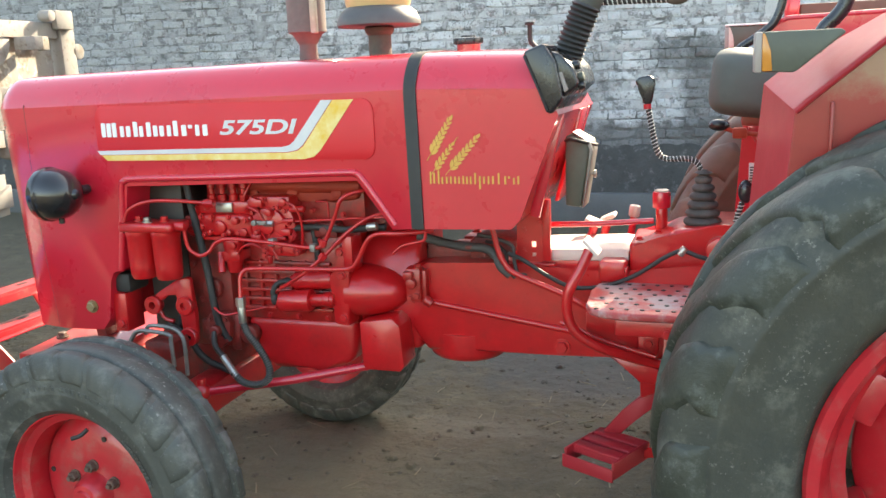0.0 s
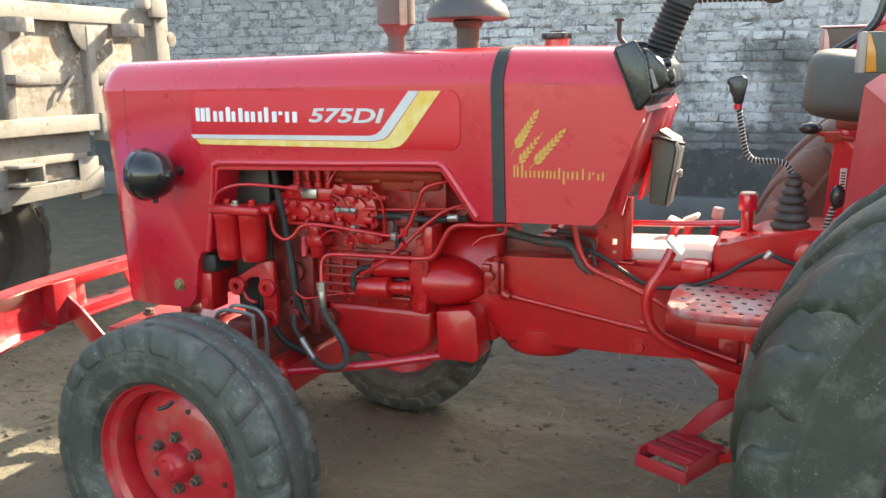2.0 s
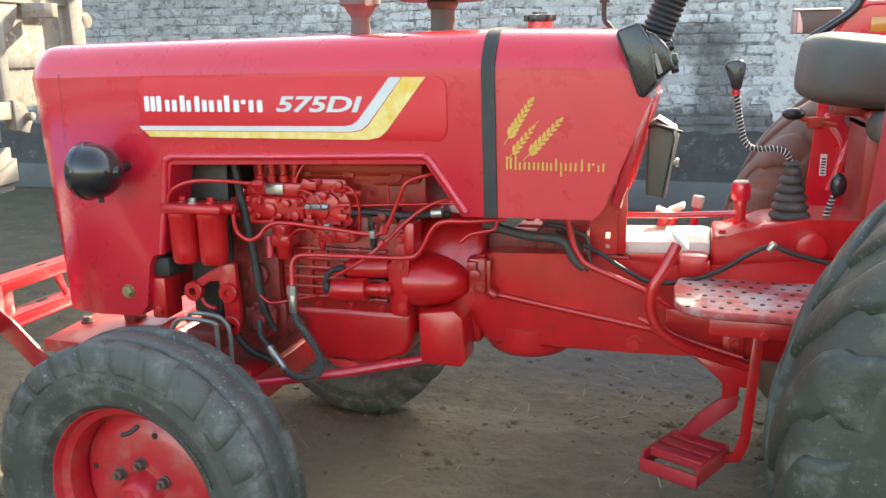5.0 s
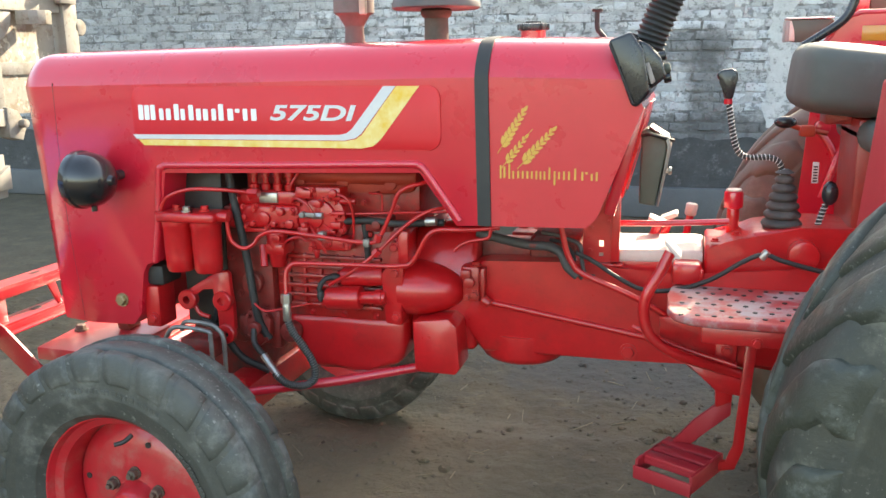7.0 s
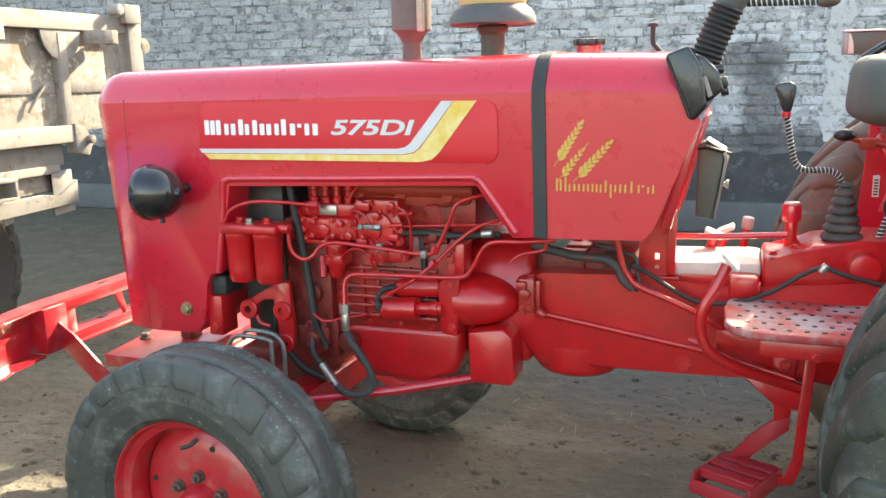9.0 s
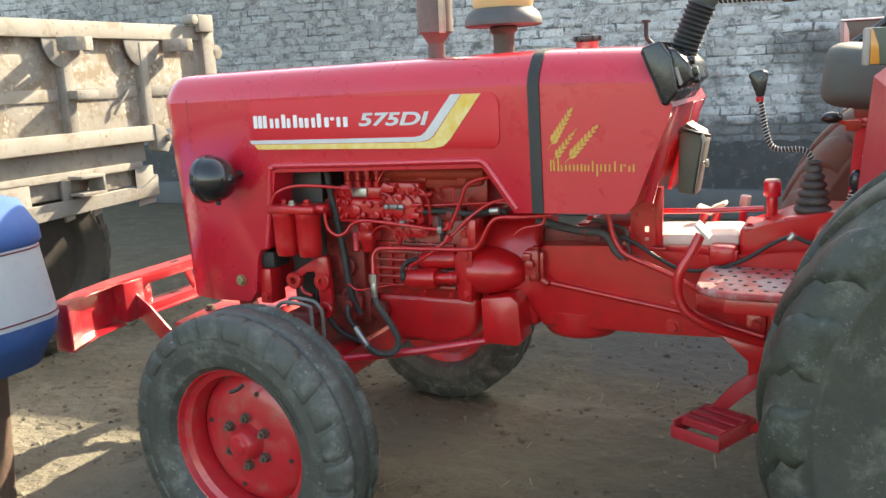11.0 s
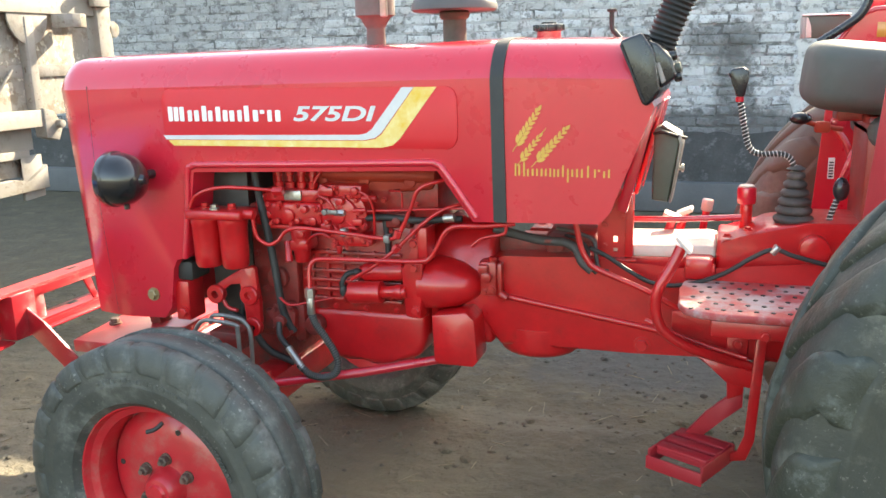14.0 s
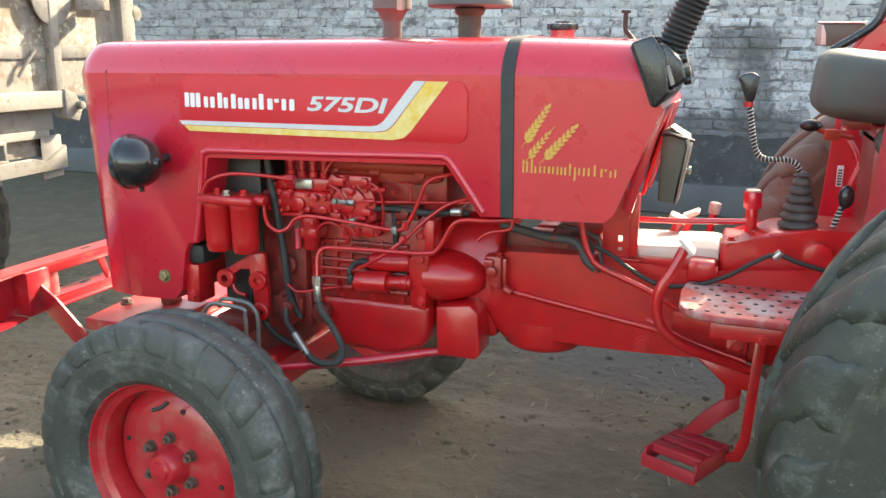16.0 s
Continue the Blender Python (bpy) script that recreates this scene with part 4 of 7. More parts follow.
# gold script word as plain thin bars, and the wheat ears
SCRIPT = ((0.020, 0.018, 0, 1.0), (0.058, 0.020, 0.05, 0.90), (0.108, 0.018, 0, 1.10), (0.148, 0.018, 0, 0.58), (0.196, 0.020, 0.04, 0.60), (0.242, 0.018, 0.04, 0.60), (0.288, 0.020, 0.04, 0.60), (0.332, 0.018, 0.04, 0.60),
          (0.378, 0.017, 0, 0.64), (0.418, 0.017, 0, 0.60), (0.458, 0.017, 0, 0.60), (0.506, 0.018, 0, 0.90), (0.556, 0.018, -0.40, 0.64), (0.600, 0.018, 0.04, 0.60), (0.648, 0.018, 0, 0.64), (0.696, 0.018, 0, 0.64), (0.756, 0.018, 0, 0.88), (0.825, 0.018, 0, 0.64),
          (0.862, 0.022, 0.45, 0.62), (0.915, 0.018, 0, 0.50), (0.962, 0.018, 0, 0.64))
stem_bars("script_bar", SCRIPT, 0.034, 0.262, 1.0455, 0.030, SIDE + 0.002, GOLD_INK, tank_cowl)


def wheat_ear(x0, z0, x1, z1, count, size):
    base, tip = Vector((x0, 0, z0)), Vector((x1, 0, z1))
    d = (tip - base).normalized()
    bm = B()
    y = SIDE + 0.002

    def grain(p, ang, l, w):
        u = Vector((d.x * math.cos(ang) - d.z * math.sin(ang), 0, d.x * math.sin(ang) + d.z * math.cos(ang)))
        v = Vector((-u.z, 0, u.x))
        pts = []
        for i in range(10):
            t = i / 10 * 2 * math.pi
            q = p + u * (l * 0.5 * (1 + math.cos(t))) + v * (w * math.sin(t) * (1.15 - 0.45 * math.cos(t)))
            pts.append((q.x, q.z))
        prism(bm, pts, y - 0.0012, y + 0.001, 0)
    for i in range(count):
        f = i / count
        p = base + d * ((tip - base).length * (0.06 + 0.80 * f))
        k = 1 - 0.45 * f
        for s in (-1, 1):
            grain(p + d * (0.004 if s > 0 else 0), s * 0.58, size * k, size * 0.20 * k)
    grain(base + d * (tip - base).length * 0.84, 0, size * 0.7, size * 0.16)
    a, b = base - d * 0.012 + Vector((0, y - 0.0006, 0)), base + d * 0.1 + Vector((0, y - 0.0006, 0))
    tube(bm, [a, b], 0.0011, n=6, smooth=False)
    part("wheat_ear", bm, GOLD_INK, tank_cowl, "gold wheat ear decal")


wheat_ear(0.040, 1.112, 0.103, 1.212, 7, 0.021)
wheat_ear(0.050, 1.078, 0.105, 1.148, 5, 0.018)
wheat_ear(0.086, 1.076, 0.170, 1.168, 7, 0.021)

# pressed lip round the engine opening, seams and fixings
bm = B()
tube(bm, [(-0.884, SIDE - 0.001, 0.800), (-0.862, SIDE - 0.001, 0.93), (-0.852, SIDE - 0.001, 1.035), (-0.836, SIDE - 0.001, 1.052), (-0.80, SIDE - 0.001, 1.057), (-0.5, SIDE - 0.001, 1.064), (-0.185, SIDE - 0.001, 1.073), (-0.155, SIDE - 0.001, 1.070), (-0.135, SIDE - 0.001, 1.055),
          (-0.056, SIDE - 0.001, 0.944)], 0.009, n=10, per=6)
part("opening_lip", bm, RED, hood, "rolled lip round the engine opening")
bm = B()
tube(bm, [(-1.150, SIDE + 0.0012, 1.262), (-1.150, SIDE + 0.0012, 0.94), (-1.126, SIDE + 0.0012, 0.632)], 0.0016, n=6)
part("panel_seam", bm, DARK_METAL, hood, "thin dark panel seam")
bm = B()
bolt(bm, (-0.999, SIDE, 0.690), (0, -1, 0), 0.014, 0.014)
part("bonnet_bolt", bm, BRASS, hood, "brass coloured bonnet bolt")

# head lamp, facing forward
turn = Matrix.Rotation(radians(90), 4, "Y")
bm = B()
lathe(bm, [(0.030, -0.056), (0.058, -0.052), (0.0705, -0.046), (0.0735, -0.040), (0.0735, -0.027), (0.070, -0.022), (0.069, -0.006), (0.063, 0.017), (0.050, 0.036), (0.031, 0.049), (0.016, 0.054), (0.012, 0.064), (0.001, 0.066)], (0, 0, 0), "z", 40, m=Matrix.Translation((-0.982, 2.18, 1.027)) @ turn)
cyl(bm, (-0.985, 2.18, 0.962), (-0.985, 2.18, 0.948), 0.008, n=10)
lamp = part("head_lamp", bm, BLACK_GLOSS, tractor, "black bowl-shaped head lamp", angle=30)
bm = B()
tube(bm, [(-0.968, 2.20, 1.028), (-0.966, 2.23, 1.029), (-0.966, 2.275, 1.030)], 0.013)
part("lamp_arm", bm, BLACK, lamp)

# ---------------------------------------------------------------- tractor: top of the bonnet
bm = B()
lathe(bm, [(0.030, 1.33), (0.026, 1.40), (0.028, 1.405), (0.044, 1.432), (0.057, 1.438), (0.057, 1.90), (0.05, 1.93), (0.03, 1.94)], (-0.478, 2.705, 0), "z", 36)
muffler = part("exhaust_muffler", bm, MUFFLER, tractor, "brown weathered exhaust silencer")
bm = B()
box(bm, -0.444, -0.424, 2.655, 2.672, 1.432, 1.92, 0.004)
part("heat_shield_seam", bm, STEEL, muffler, "bright folded seam")
bm = B()
lathe(bm, [(0.0315, 1.33), (0.0315, 1.414), (0.037, 1.418), (0.041, 1.426), (0.041, 1.433), (0.034, 1.44)], (-0.205, 2.60, 0), "z", 28)
cleaner = part("air_intake_stem", bm, RUST, tractor, "rusty brown air intake stem")
bm = B()
lathe(bm, [(0.03, 1.438), (0.108, 1.436), (0.115, 1.440), (0.115, 1.452), (0.104, 1.475), (0.088, 1.488), (0.03, 1.49)], (-0.205, 2.60, 0), "z", 40)
part("cleaner_base", bm, GREY_BOWL, cleaner, "grey dished pre-cleaner base")
bm = B()
lathe(bm, [(0.03, 1.487), (0.086, 1.488), (0.090, 1.50), (0.092, 1.60), (0.08, 1.62), (0.02, 1.625)], (-0.205, 2.60, 0), "z", 40)
part("cleaner_bowl", bm, AMBER_BOWL, cleaner, "cream plastic pre-cleaner bowl")
bm = B()
cyl(bm, (0.055, 2.58, 1.34), (0.055, 2.58, 1.378), 0.031, n=24)
neck = part("filler_neck", bm, RED, tractor)
bm = B()
cyl(bm, (0.055, 2.58, 1.376), (0.055, 2.58, 1.394), 0.037, n=24, bev=0.004)
cyl(bm, (0.055, 2.58, 1.394), (0.055, 2.58, 1.400), 0.020, n=20, bev=0.002)
for i in range(8):
    a = i * math.pi / 4
    box(bm, -0.004, 0.004, 0.034, 0.041, 1.378, 1.393, 0.002, m=Matrix.Translation((0.055, 2.58, 0)) @ Matrix.Rotation(a, 4, "Z"))
part("fuel_cap", bm, BLACK, neck, "black ribbed fuel cap")
bm = B()
tube(bm, [(0.245, 2.66, 1.335), (0.215, 2.66, 1.368), (0.205, 2.66, 1.384), (0.204, 2.66, 1.424)], 0.0065)
cyl(bm, (0.204, 2.66, 1.422), (0.204, 2.66, 1.430), 0.013, n=14, bev=0.002)
part("stop_lever", bm, BLACK_RUBBER, tractor, "thin dark hand lever with flat knob")

# instrument console and column
bm = B()
prism(bm, [(0.272, 1.344), (0.320, 1.362), (0.346, 1.322), (0.362, 1.238), (0.338, 1.205), (0.324, 1.208)], 2.262, 2.640, 0.007, 3)
prism(bm, [(0.330, 1.345), (0.352, 1.338), (0.382, 1.306), (0.394, 1.268), (0.360, 1.240), (0.345, 1.300)], 2.285, 2.560, 0.006, 3)
console = part("instrument_console", bm, BLACK, tractor, "black slanted instrument console")
bm = B()
prism(bm, [(0.349, 1.296), (0.357, 1.298), (0.372, 1.258), (0.363, 1.252)], 2.281, 2.2855, 0.001, 1)
part("switch_plate", bm, PALE_RIM, console, "pale grey switch plate")
for x, z, m_ in ((0.386, 1.312, BLACK), (0.396, 1.286, LAMP_BOX), (0.398, 1.266, BLACK)):
    bm = B()
    cyl(bm, (x - 0.012, 2.33, z - 0.003), (x + 0.004, 2.33, z + 0.001), 0.011, n=16, bev=0.003)
    part("console_switch", bm, m_, console)
bm = B()
tube(bm, [(0.276, 2.259, 1.336), (0.300, 2.259, 1.280), (0.328, 2.259, 1.214)], 0.0022, n=6)
part("console_edge", bm, BLACK_RUBBER, console)
bm = B()
tube(bm, [(0.328, 2.43, 1.292), (0.342, 2.43, 1.320), (0.356, 2.43, 1.362), (0.374, 2.43, 1.407), (0.392, 2.43, 1.450)], 0.031, n=20, per=4, ribs=0.006)
part("steering_gaiter", bm, BLACK_RUBBER, tractor, "black ribbed rubber steering column gaiter", angle=20)
bm = B()
cyl(bm, (0.390, 2.43, 1.442), (0.432, 2.43, 1.53), 0.031, n=20, bev=0.004)
part("column_collar", bm, SEAT_GREY, tractor)
bm = B()
TL = [(0.405, 2.45, 1.455), (0.49, 2.45, 1.454), (0.575, 2.45, 1.452)]
tube(bm, TL, 0.0085, n=12, per=4)
lever = part("throttle_lever", bm, BLACK_RUBBER, tractor, "hand lever wrapped in striped cord", angle=15)
bm = B()
dome(bm, (0.595, 2.45, 1.451), (0.026, 0.013, 0.013), 16, 10)
part("lever_grip", bm, RUST, lever)
part("cord_winding", helix(B(), TL, 0.0088, 0.011, 0.0014), CORD, lever, "white cord wound round the lever")
bm = B()
FLANGE = [(0.290, 0.955), (0.352, 1.20), (0.336, 1.205), (0.270, 0.982), (0.268, 0.960)]
prism(bm, FLANGE, 2.335, 2.347, 0.003)
col = part("column_support", bm, RED, tractor, "slanted red steering column support")
bm = B()
prism(bm, FLANGE, 2.735, 2.747, 0.003)
prism(bm, [(0.276, 0.955), (0.288, 0.955), (0.352, 1.20), (0.342, 1.20)], 2.60, 2.735, 0.003)
part("far_flange", bm, RED, col)
bm = B()
for x0, x1, z0, z1 in ((0.208, 0.247, 0.822, 0.99), (0.258, 0.276, 0.822, 0.99), (0.247, 0.258, 0.822, 0.836), (0.247, 0.258, 0.846, 0.860), (0.247, 0.258, 0.876, 0.99)):
    box(bm, x0, x1, 2.444, 2.452, z0, z1, 0)
box(bm, 0.276, 0.296, 2.436, 2.452, 0.826, 0.985, 0.002)
box(bm, 0.205, 0.305, 2.425, 2.452, 0.816, 0.8215, 0.001)
part("support_plate", bm, RED_CAST, col, "red upright plate with two slots")
for x, z in ((0.270, 0.924), (0.226, 0.850), (0.226, 0.905)):
    bm = B()
    bolt(bm, (x, 2.444 if x < 0.26 else 2.436, z), (0, -1, 0), 0.006, 0.007)
    part("support_bolt", bm, RED_CAST, col)
bm = B()
prism(bm, [(0.338, 0.973), (0.376, 0.968), (0.399, 1.108), (0.393, 1.126), (0.354, 1.150), (0.339, 1.142)], 2.42, 2.50, 0.005, 3)
relay = part("relay_box", bm, LAMP_BOX, tractor, "black relay box behind the cowl")
bm = B()
cyl(bm, (0.380, 2.46, 1.045), (0.404, 2.46, 1.047), 0.005, n=12)
cyl(bm, (0.402, 2.46, 1.047), (0.409, 2.46, 1.047), 0.010, n=14, bev=0.002)
part("box_knob", bm, STEEL, relay)
# Grey strip added for the light along the box edge.
bm = B()
prism(bm, [(0.378, 0.968), (0.383, 0.967), (0.4065, 1.107), (0.400, 1.130), (0.358, 1.155), (0.355, 1.151), (0.395, 1.127), (0.401, 1.108)], 2.415, 2.505, 0.002)
part("box_lid", bm, DULL_STEEL, relay, "grey strip standing for the sunlit edge of the box")
bm = B()
tube(bm, [(0.34, 2.42, 1.132), (0.36, 2.40, 1.137), (0.39, 2.41, 1.128), (0.41, 2.46, 1.118)], 0.004)
part("box_cable", bm, BLACK_RUBBER, relay)

# ---------------------------------------------------------------- tractor: engine side
bm = B()
box(bm, -0.868, -0.735, 2.37, 2.72, 0.60, 1.036, 0.008)
part("radiator", bm, DARK_METAL, tractor, "dark radiator and shroud")
for x in (-0.812, -0.730):
    bm = B()
    lathe(bm, [(0.02, 0.780), (0.032, 0.783), (0.036, 0.792), (0.037, 0.82), (0.0385, 0.898), (0.0405, 0.902), (0.0405, 0.916), (0.03, 0.917)], (x, 2.275, 0), "z", 28)
    can = part("fuel_filter", bm, RED_CAST, tractor, "red fuel filter canister")
bm = B()
box(bm, -0.852, -0.682, 2.232, 2.325, 0.915, 0.940, 0.008, 3)
cyl(bm, (-0.685, 2.262, 0.930), (-0.655, 2.262, 0.930), 0.013, n=16, bev=0.003)
cyl(bm, (-0.850, 2.265, 0.930), (-0.868, 2.265, 0.930), 0.010, n=16, bev=0.003)
head = part("filter_head", bm, RED_CAST, tractor, "red filter head casting")
for x, y in ((-0.812, 2.275), (-0.77, 2.255), (-0.730, 2.275)):
    bm = B()
    bolt(bm, (x, y, 0.941), (0, 0, 1), 0.010, 0.014)
    part("head_bolt", bm, STEEL if y < 2.27 else RED_CAST, head)
pipes = (
    ("fuel_pipe", 0.0052, [(-0.852, 2.26, 0.935), (-0.828, 2.26, 0.974), (-0.773, 2.27, 0.995), (-0.701, 2.29, 0.995), (-0.620, 2.32, 0.985)]),
    ("fuel_pipe", 0.0052, [(-0.660, 2.262, 0.930), (-0.659, 2.262, 0.895), (-0.651, 2.265, 0.866), (-0.624, 2.27, 0.850), (-0.598, 2.275, 0.861), (-0.578, 2.28, 0.884), (-0.532, 2.28, 0.896), (-0.42, 2.29, 0.886), (-0.307, 2.30, 0.874), (-0.269, 2.30, 0.887), (-0.235, 2.30, 0.953), (-0.210, 2.30, 1.004), (-0.160, 2.32, 1.022), (-0.12, 2.36, 1.024)]),
    ("brake_pipe", 0.0050, [(-0.410, 2.31, 0.758), (-0.340, 2.30, 0.800), (-0.278, 2.31, 0.849), (-0.220, 2.33, 0.906), (-0.164, 2.35, 0.945), (-0.10, 2.38, 0.960)]),
    ("oil_pipe", 0.0058, [(-0.513, 2.272, 0.738), (-0.515, 2.28, 0.785), (-0.506, 2.285, 0.806), (-0.480, 2.29, 0.814), (-0.35, 2.29, 0.818), (-0.215, 2.29, 0.822), (-0.178, 2.29, 0.838), (-0.145, 2.29, 0.895), (-0.115, 2.29, 0.915), (-0.05, 2.29, 0.919), (0.03, 2.31, 0.924)]),
    ("overflow_pipe", 0.0040, [(-0.077, 2.30, 0.866), (-0.052, 2.30, 0.886), (-0.01, 2.30, 0.896), (0.007, 2.30, 0.903), (0.011, 2.30, 0.924)]),
    ("control_rod", 0.0032, [(-0.446, 2.345, 0.930), (-0.30, 2.35, 0.938), (-0.10, 2.36, 0.948)]),
    ("leak_pipe", 0.0030, [(-0.318, 2.37, 0.985), (-0.285, 2.36, 0.985), (-0.280, 2.36, 0.975), (-0.280, 2.36, 0.940)]),
    ("drain_pipe", 0.0035, [(-0.640, 2.33, 0.690), (-0.60, 2.32, 0.672), (-0.55, 2.34, 0.678), (-0.50, 2.38, 0.682)]),
)
for name, r, pts in pipes:
    bm = B()
    tube(bm, pts, r, n=10, per=6)
    part(name, bm, RED_CAST, tractor, "thin red painted pipe")
for p, d, r, h in (((-0.612, 2.318, 0.985), (1, 0, 0), 0.013, 0.03), ((-0.269, 2.295, 0.887), (-0.3, 0, -1), 0.010, 0.02), ((-0.278, 2.305, 0.849), (0.6, 0, 0.6), 0.011, 0.018), ((-0.446, 2.335, 0.929), (1, 0, 0), 0.009, 0.03)):
    bm = B()
    cyl(bm, Vector(p) - Vector(d).normalized() * h / 2, Vector(p) + Vector(d).normalized() * h / 2, r, n=6, bev=0.0015, seg=1)
    part("pipe_union", bm, RED_CAST if r > 0.0095 else STEEL, tractor)


def pump():
    bm = B()
    box(bm, -0.690, -0.505, 2.345, 2.43, 0.888, 0.950, 0.010, 3)
    box(bm, -0.680, -0.510, 2.352, 2.42, 0.950, 0.985, 0.006)
    cyl(bm, (-0.60, 2.346, 0.915), (-0.60, 2.335, 0.915), 0.018, n=20, bev=0.003)
    cyl(bm, (-0.66, 2.346, 0.915), (-0.66, 2.336, 0.915), 0.010, n=16, bev=0.003)
    for x in (-0.645, -0.655 + 0.14):
        bolt(bm, (x, 2.352, 0.967), (0, -1, 0), 0.007, 0.008)
    for x, z, r, h in ((-0.632, 0.900, 0.008, 0.014), (-0.570, 0.902, 0.008, 0.016), (-0.548, 0.934, 0.010, 0.018), (-0.628, 0.936, 0.007, 0.012), (-0.528, 0.902, 0.012, 0.010)):
        cyl(bm, (x, 2.346, z), (x, 2.346 - h, z), r, n=12, bev=0.002)
    box(bm, -0.694, -0.668, 2.335, 2.40, 0.930, 0.972, 0.004)
    cyl(bm, (-0.690, 2.37, 0.905), (-0.712, 2.37, 0.905), 0.024, n=20, bev=0.004)
    box(bm, -0.668, -0.536, 2.340, 2.352, 0.878, 0.888, 0.002)
    return bm


inj = part("injection_pump", pump(), RED_CAST, tractor, "red painted fuel injection pump")
for i in range(4):
    bm = B()
    x = -0.640 + 0.034 * i
    lathe(bm, [(0.013, 0.984), (0.013, 1.000), (0.009, 1.003), (0.009, 1.018), (0.012, 1.020), (0.012, 1.034), (0.006, 1.036)], (x, 2.375, 0), "z", 12)
    part("delivery_valve", bm, RED_CAST, inj)
    if i < 3:
        bm = B()
        tube(bm, [(x, 2.375, 1.030), (x + 0.004, 2.376, 1.050), (x + 0.03, 2.385, 1.075), (x + 0.08, 2.40, 1.085)], 0.0035)
        part("injector_pipe", bm, RED_CAST, inj)
bm = B()
box(bm, -0.612, -0.560, 2.343, 2.353, 0.955, 0.982, 0.003)
plate = part("pump_nameplate", bm, STEEL, inj, "bare metal cover plate")
bm = B()
tube(bm, [(-0.53, 2.36, 0.985), (-0.525, 2.36, 1.005), (-0.505, 2.37, 1.04)], 0.004)
part("injector_pipe", bm, RED_CAST, inj)


def governor():
    """Round drum cover with ribs, bosses and a ring of bolts."""
    bm = B()
    cyl(bm, (-0.452, 2.42, 0.918), (-0.452, 2.356, 0.918), 0.074, n=30, bev=0.010)
    cyl(bm, (-0.452, 2.357, 0.918), (-0.452, 2.342, 0.918), 0.052, n=28, bev=0.006)
    cyl(bm, (-0.452, 2.343, 0.918), (-0.452, 2.332, 0.918), 0.020, n=20, bev=0.004)
    for k in range(7):
        a = radians(20 + 51 * k)
        m = Matrix.Translation((-0.452, 2.350, 0.918)) @ Matrix.Rotation(-a, 4, "Y")
        box(bm, 0.018, 0.060, -0.010, 0.006, -0.0035, 0.0035, 0.001, 1, m=m)
        bolt(bm, (-0.452 + 0.063 * math.cos(a + 0.4), 2.357, 0.918 + 0.063 * math.sin(a + 0.4)), (0, -1, 0), 0.0062, 0.010)
    box(bm, -0.512, -0.388, 2.350, 2.42, 0.965, 1.000, 0.006)
    box(bm, -0.482, -0.374, 2.350, 2.42, 0.836, 0.872, 0.006)
    cyl(bm, (-0.490, 2.352, 0.985), (-0.490, 2.333, 0.985), 0.014, n=16, bev=0.003)
    cyl(bm, (-0.405, 2.352, 0.985), (-0.405, 2.338, 0.985), 0.011, n=16, bev=0.003)
    cyl(bm, (-0.392, 2.36, 0.965), (-0.350, 2.36, 0.965), 0.009, n=12, bev=0.002)
    for x in (-0.470, -0.425, -0.386):
        bolt(bm, (x, 2.350, 0.853), (0, -1, 0), 0.0065, 0.010)
    box(bm, -0.504, -0.462, 2.332, 2.352, 0.972, 0.994, 0.003)
    box(bm, -0.412, -0.384, 2.334, 2.36, 0.896, 0.914, 0.003)
    box(bm, -0.500, -0.470, 2.326, 2.345, 0.876, 0.900, 0.004)
    box(bm, -0.432, -0.398, 2.330, 2.345, 0.872, 0.878, 0.001)
    box(bm, -0.432, -0.398, 2.330, 2.345, 0.886, 0.892, 0.001)
    cyl(bm, (-0.440, 2.345, 0.960), (-0.440, 2.322, 0.960), 0.010, n=14, bev=0.003)
    cyl(bm, (-0.478, 2.336, 0.905), (-0.478, 2.316, 0.905), 0.007, n=10, bev=0.002)
    cyl(bm, (-0.408, 2.340, 0.935), (-0.372, 2.340, 0.938), 0.006, n=10, bev=0.001)
    cyl(bm, (-0.460, 2.352, 0.838), (-0.460, 2.352, 0.815), 0.010, 0.006, n=12, bev=0.002)
    return bm


part("governor", governor(), RED_CAST, inj, "lumpy red governor casting with bolts")
bm = B()
cyl(bm, (-0.575, 2.36, 0.880), (-0.575, 2.36, 0.785), 0.030, 0.020, n=18, bev=0.005)
box(bm, -0.600, -0.545, 2.335, 2.40, 0.820, 0.850, 0.006)
cyl(bm, (-0.612, 2.35, 0.842), (-0.60, 2.33, 0.790), 0.010, n=12)
cyl(bm, (-0.565, 2.345, 0.865), (-0.565, 2.33, 0.865), 0.012, n=14, bev=0.002)
part("lift_pump", bm, RED_CAST, tractor, "red fuel lift pump")
bm = B()
prism(bm, [(-0.575, 1.036), (-0.21, 1.036), (-0.21, 0.985), (-0.30, 0.975), (-0.33, 0.992), (-0.42, 0.992), (-0.45, 0.972), (-0.56, 0.980)], 2.40, 2.47, 0.012, 3)
for x in (-0.52, -0.40, -0.27):
    cyl(bm, (x, 2.405, 1.005), (x, 2.392, 1.005), 0.016, n=16, bev=0.003)
cyl(bm, (-0.57, 2.41, 1.022), (-0.20, 2.41, 1.022), 0.022, n=20, bev=0.006)
part("intake_manifold", bm, ORANGE_RED, tractor, "heat-faded orange red manifold")
bm = B()
tube(bm, [(-0.690, 2.335, 1.035), (-0.680, 2.335, 0.96), (-0.665, 2.335, 0.88), (-0.650, 2.335, 0.786), (-0.640, 2.335, 0.70), (-0.632, 2.34, 0.64), (-0.610, 2.35, 0.585)], 0.0105, n=14)
part("radiator_hose", bm, BLACK_RUBBER, tractor, "thick black rubber hose")
bm = B()
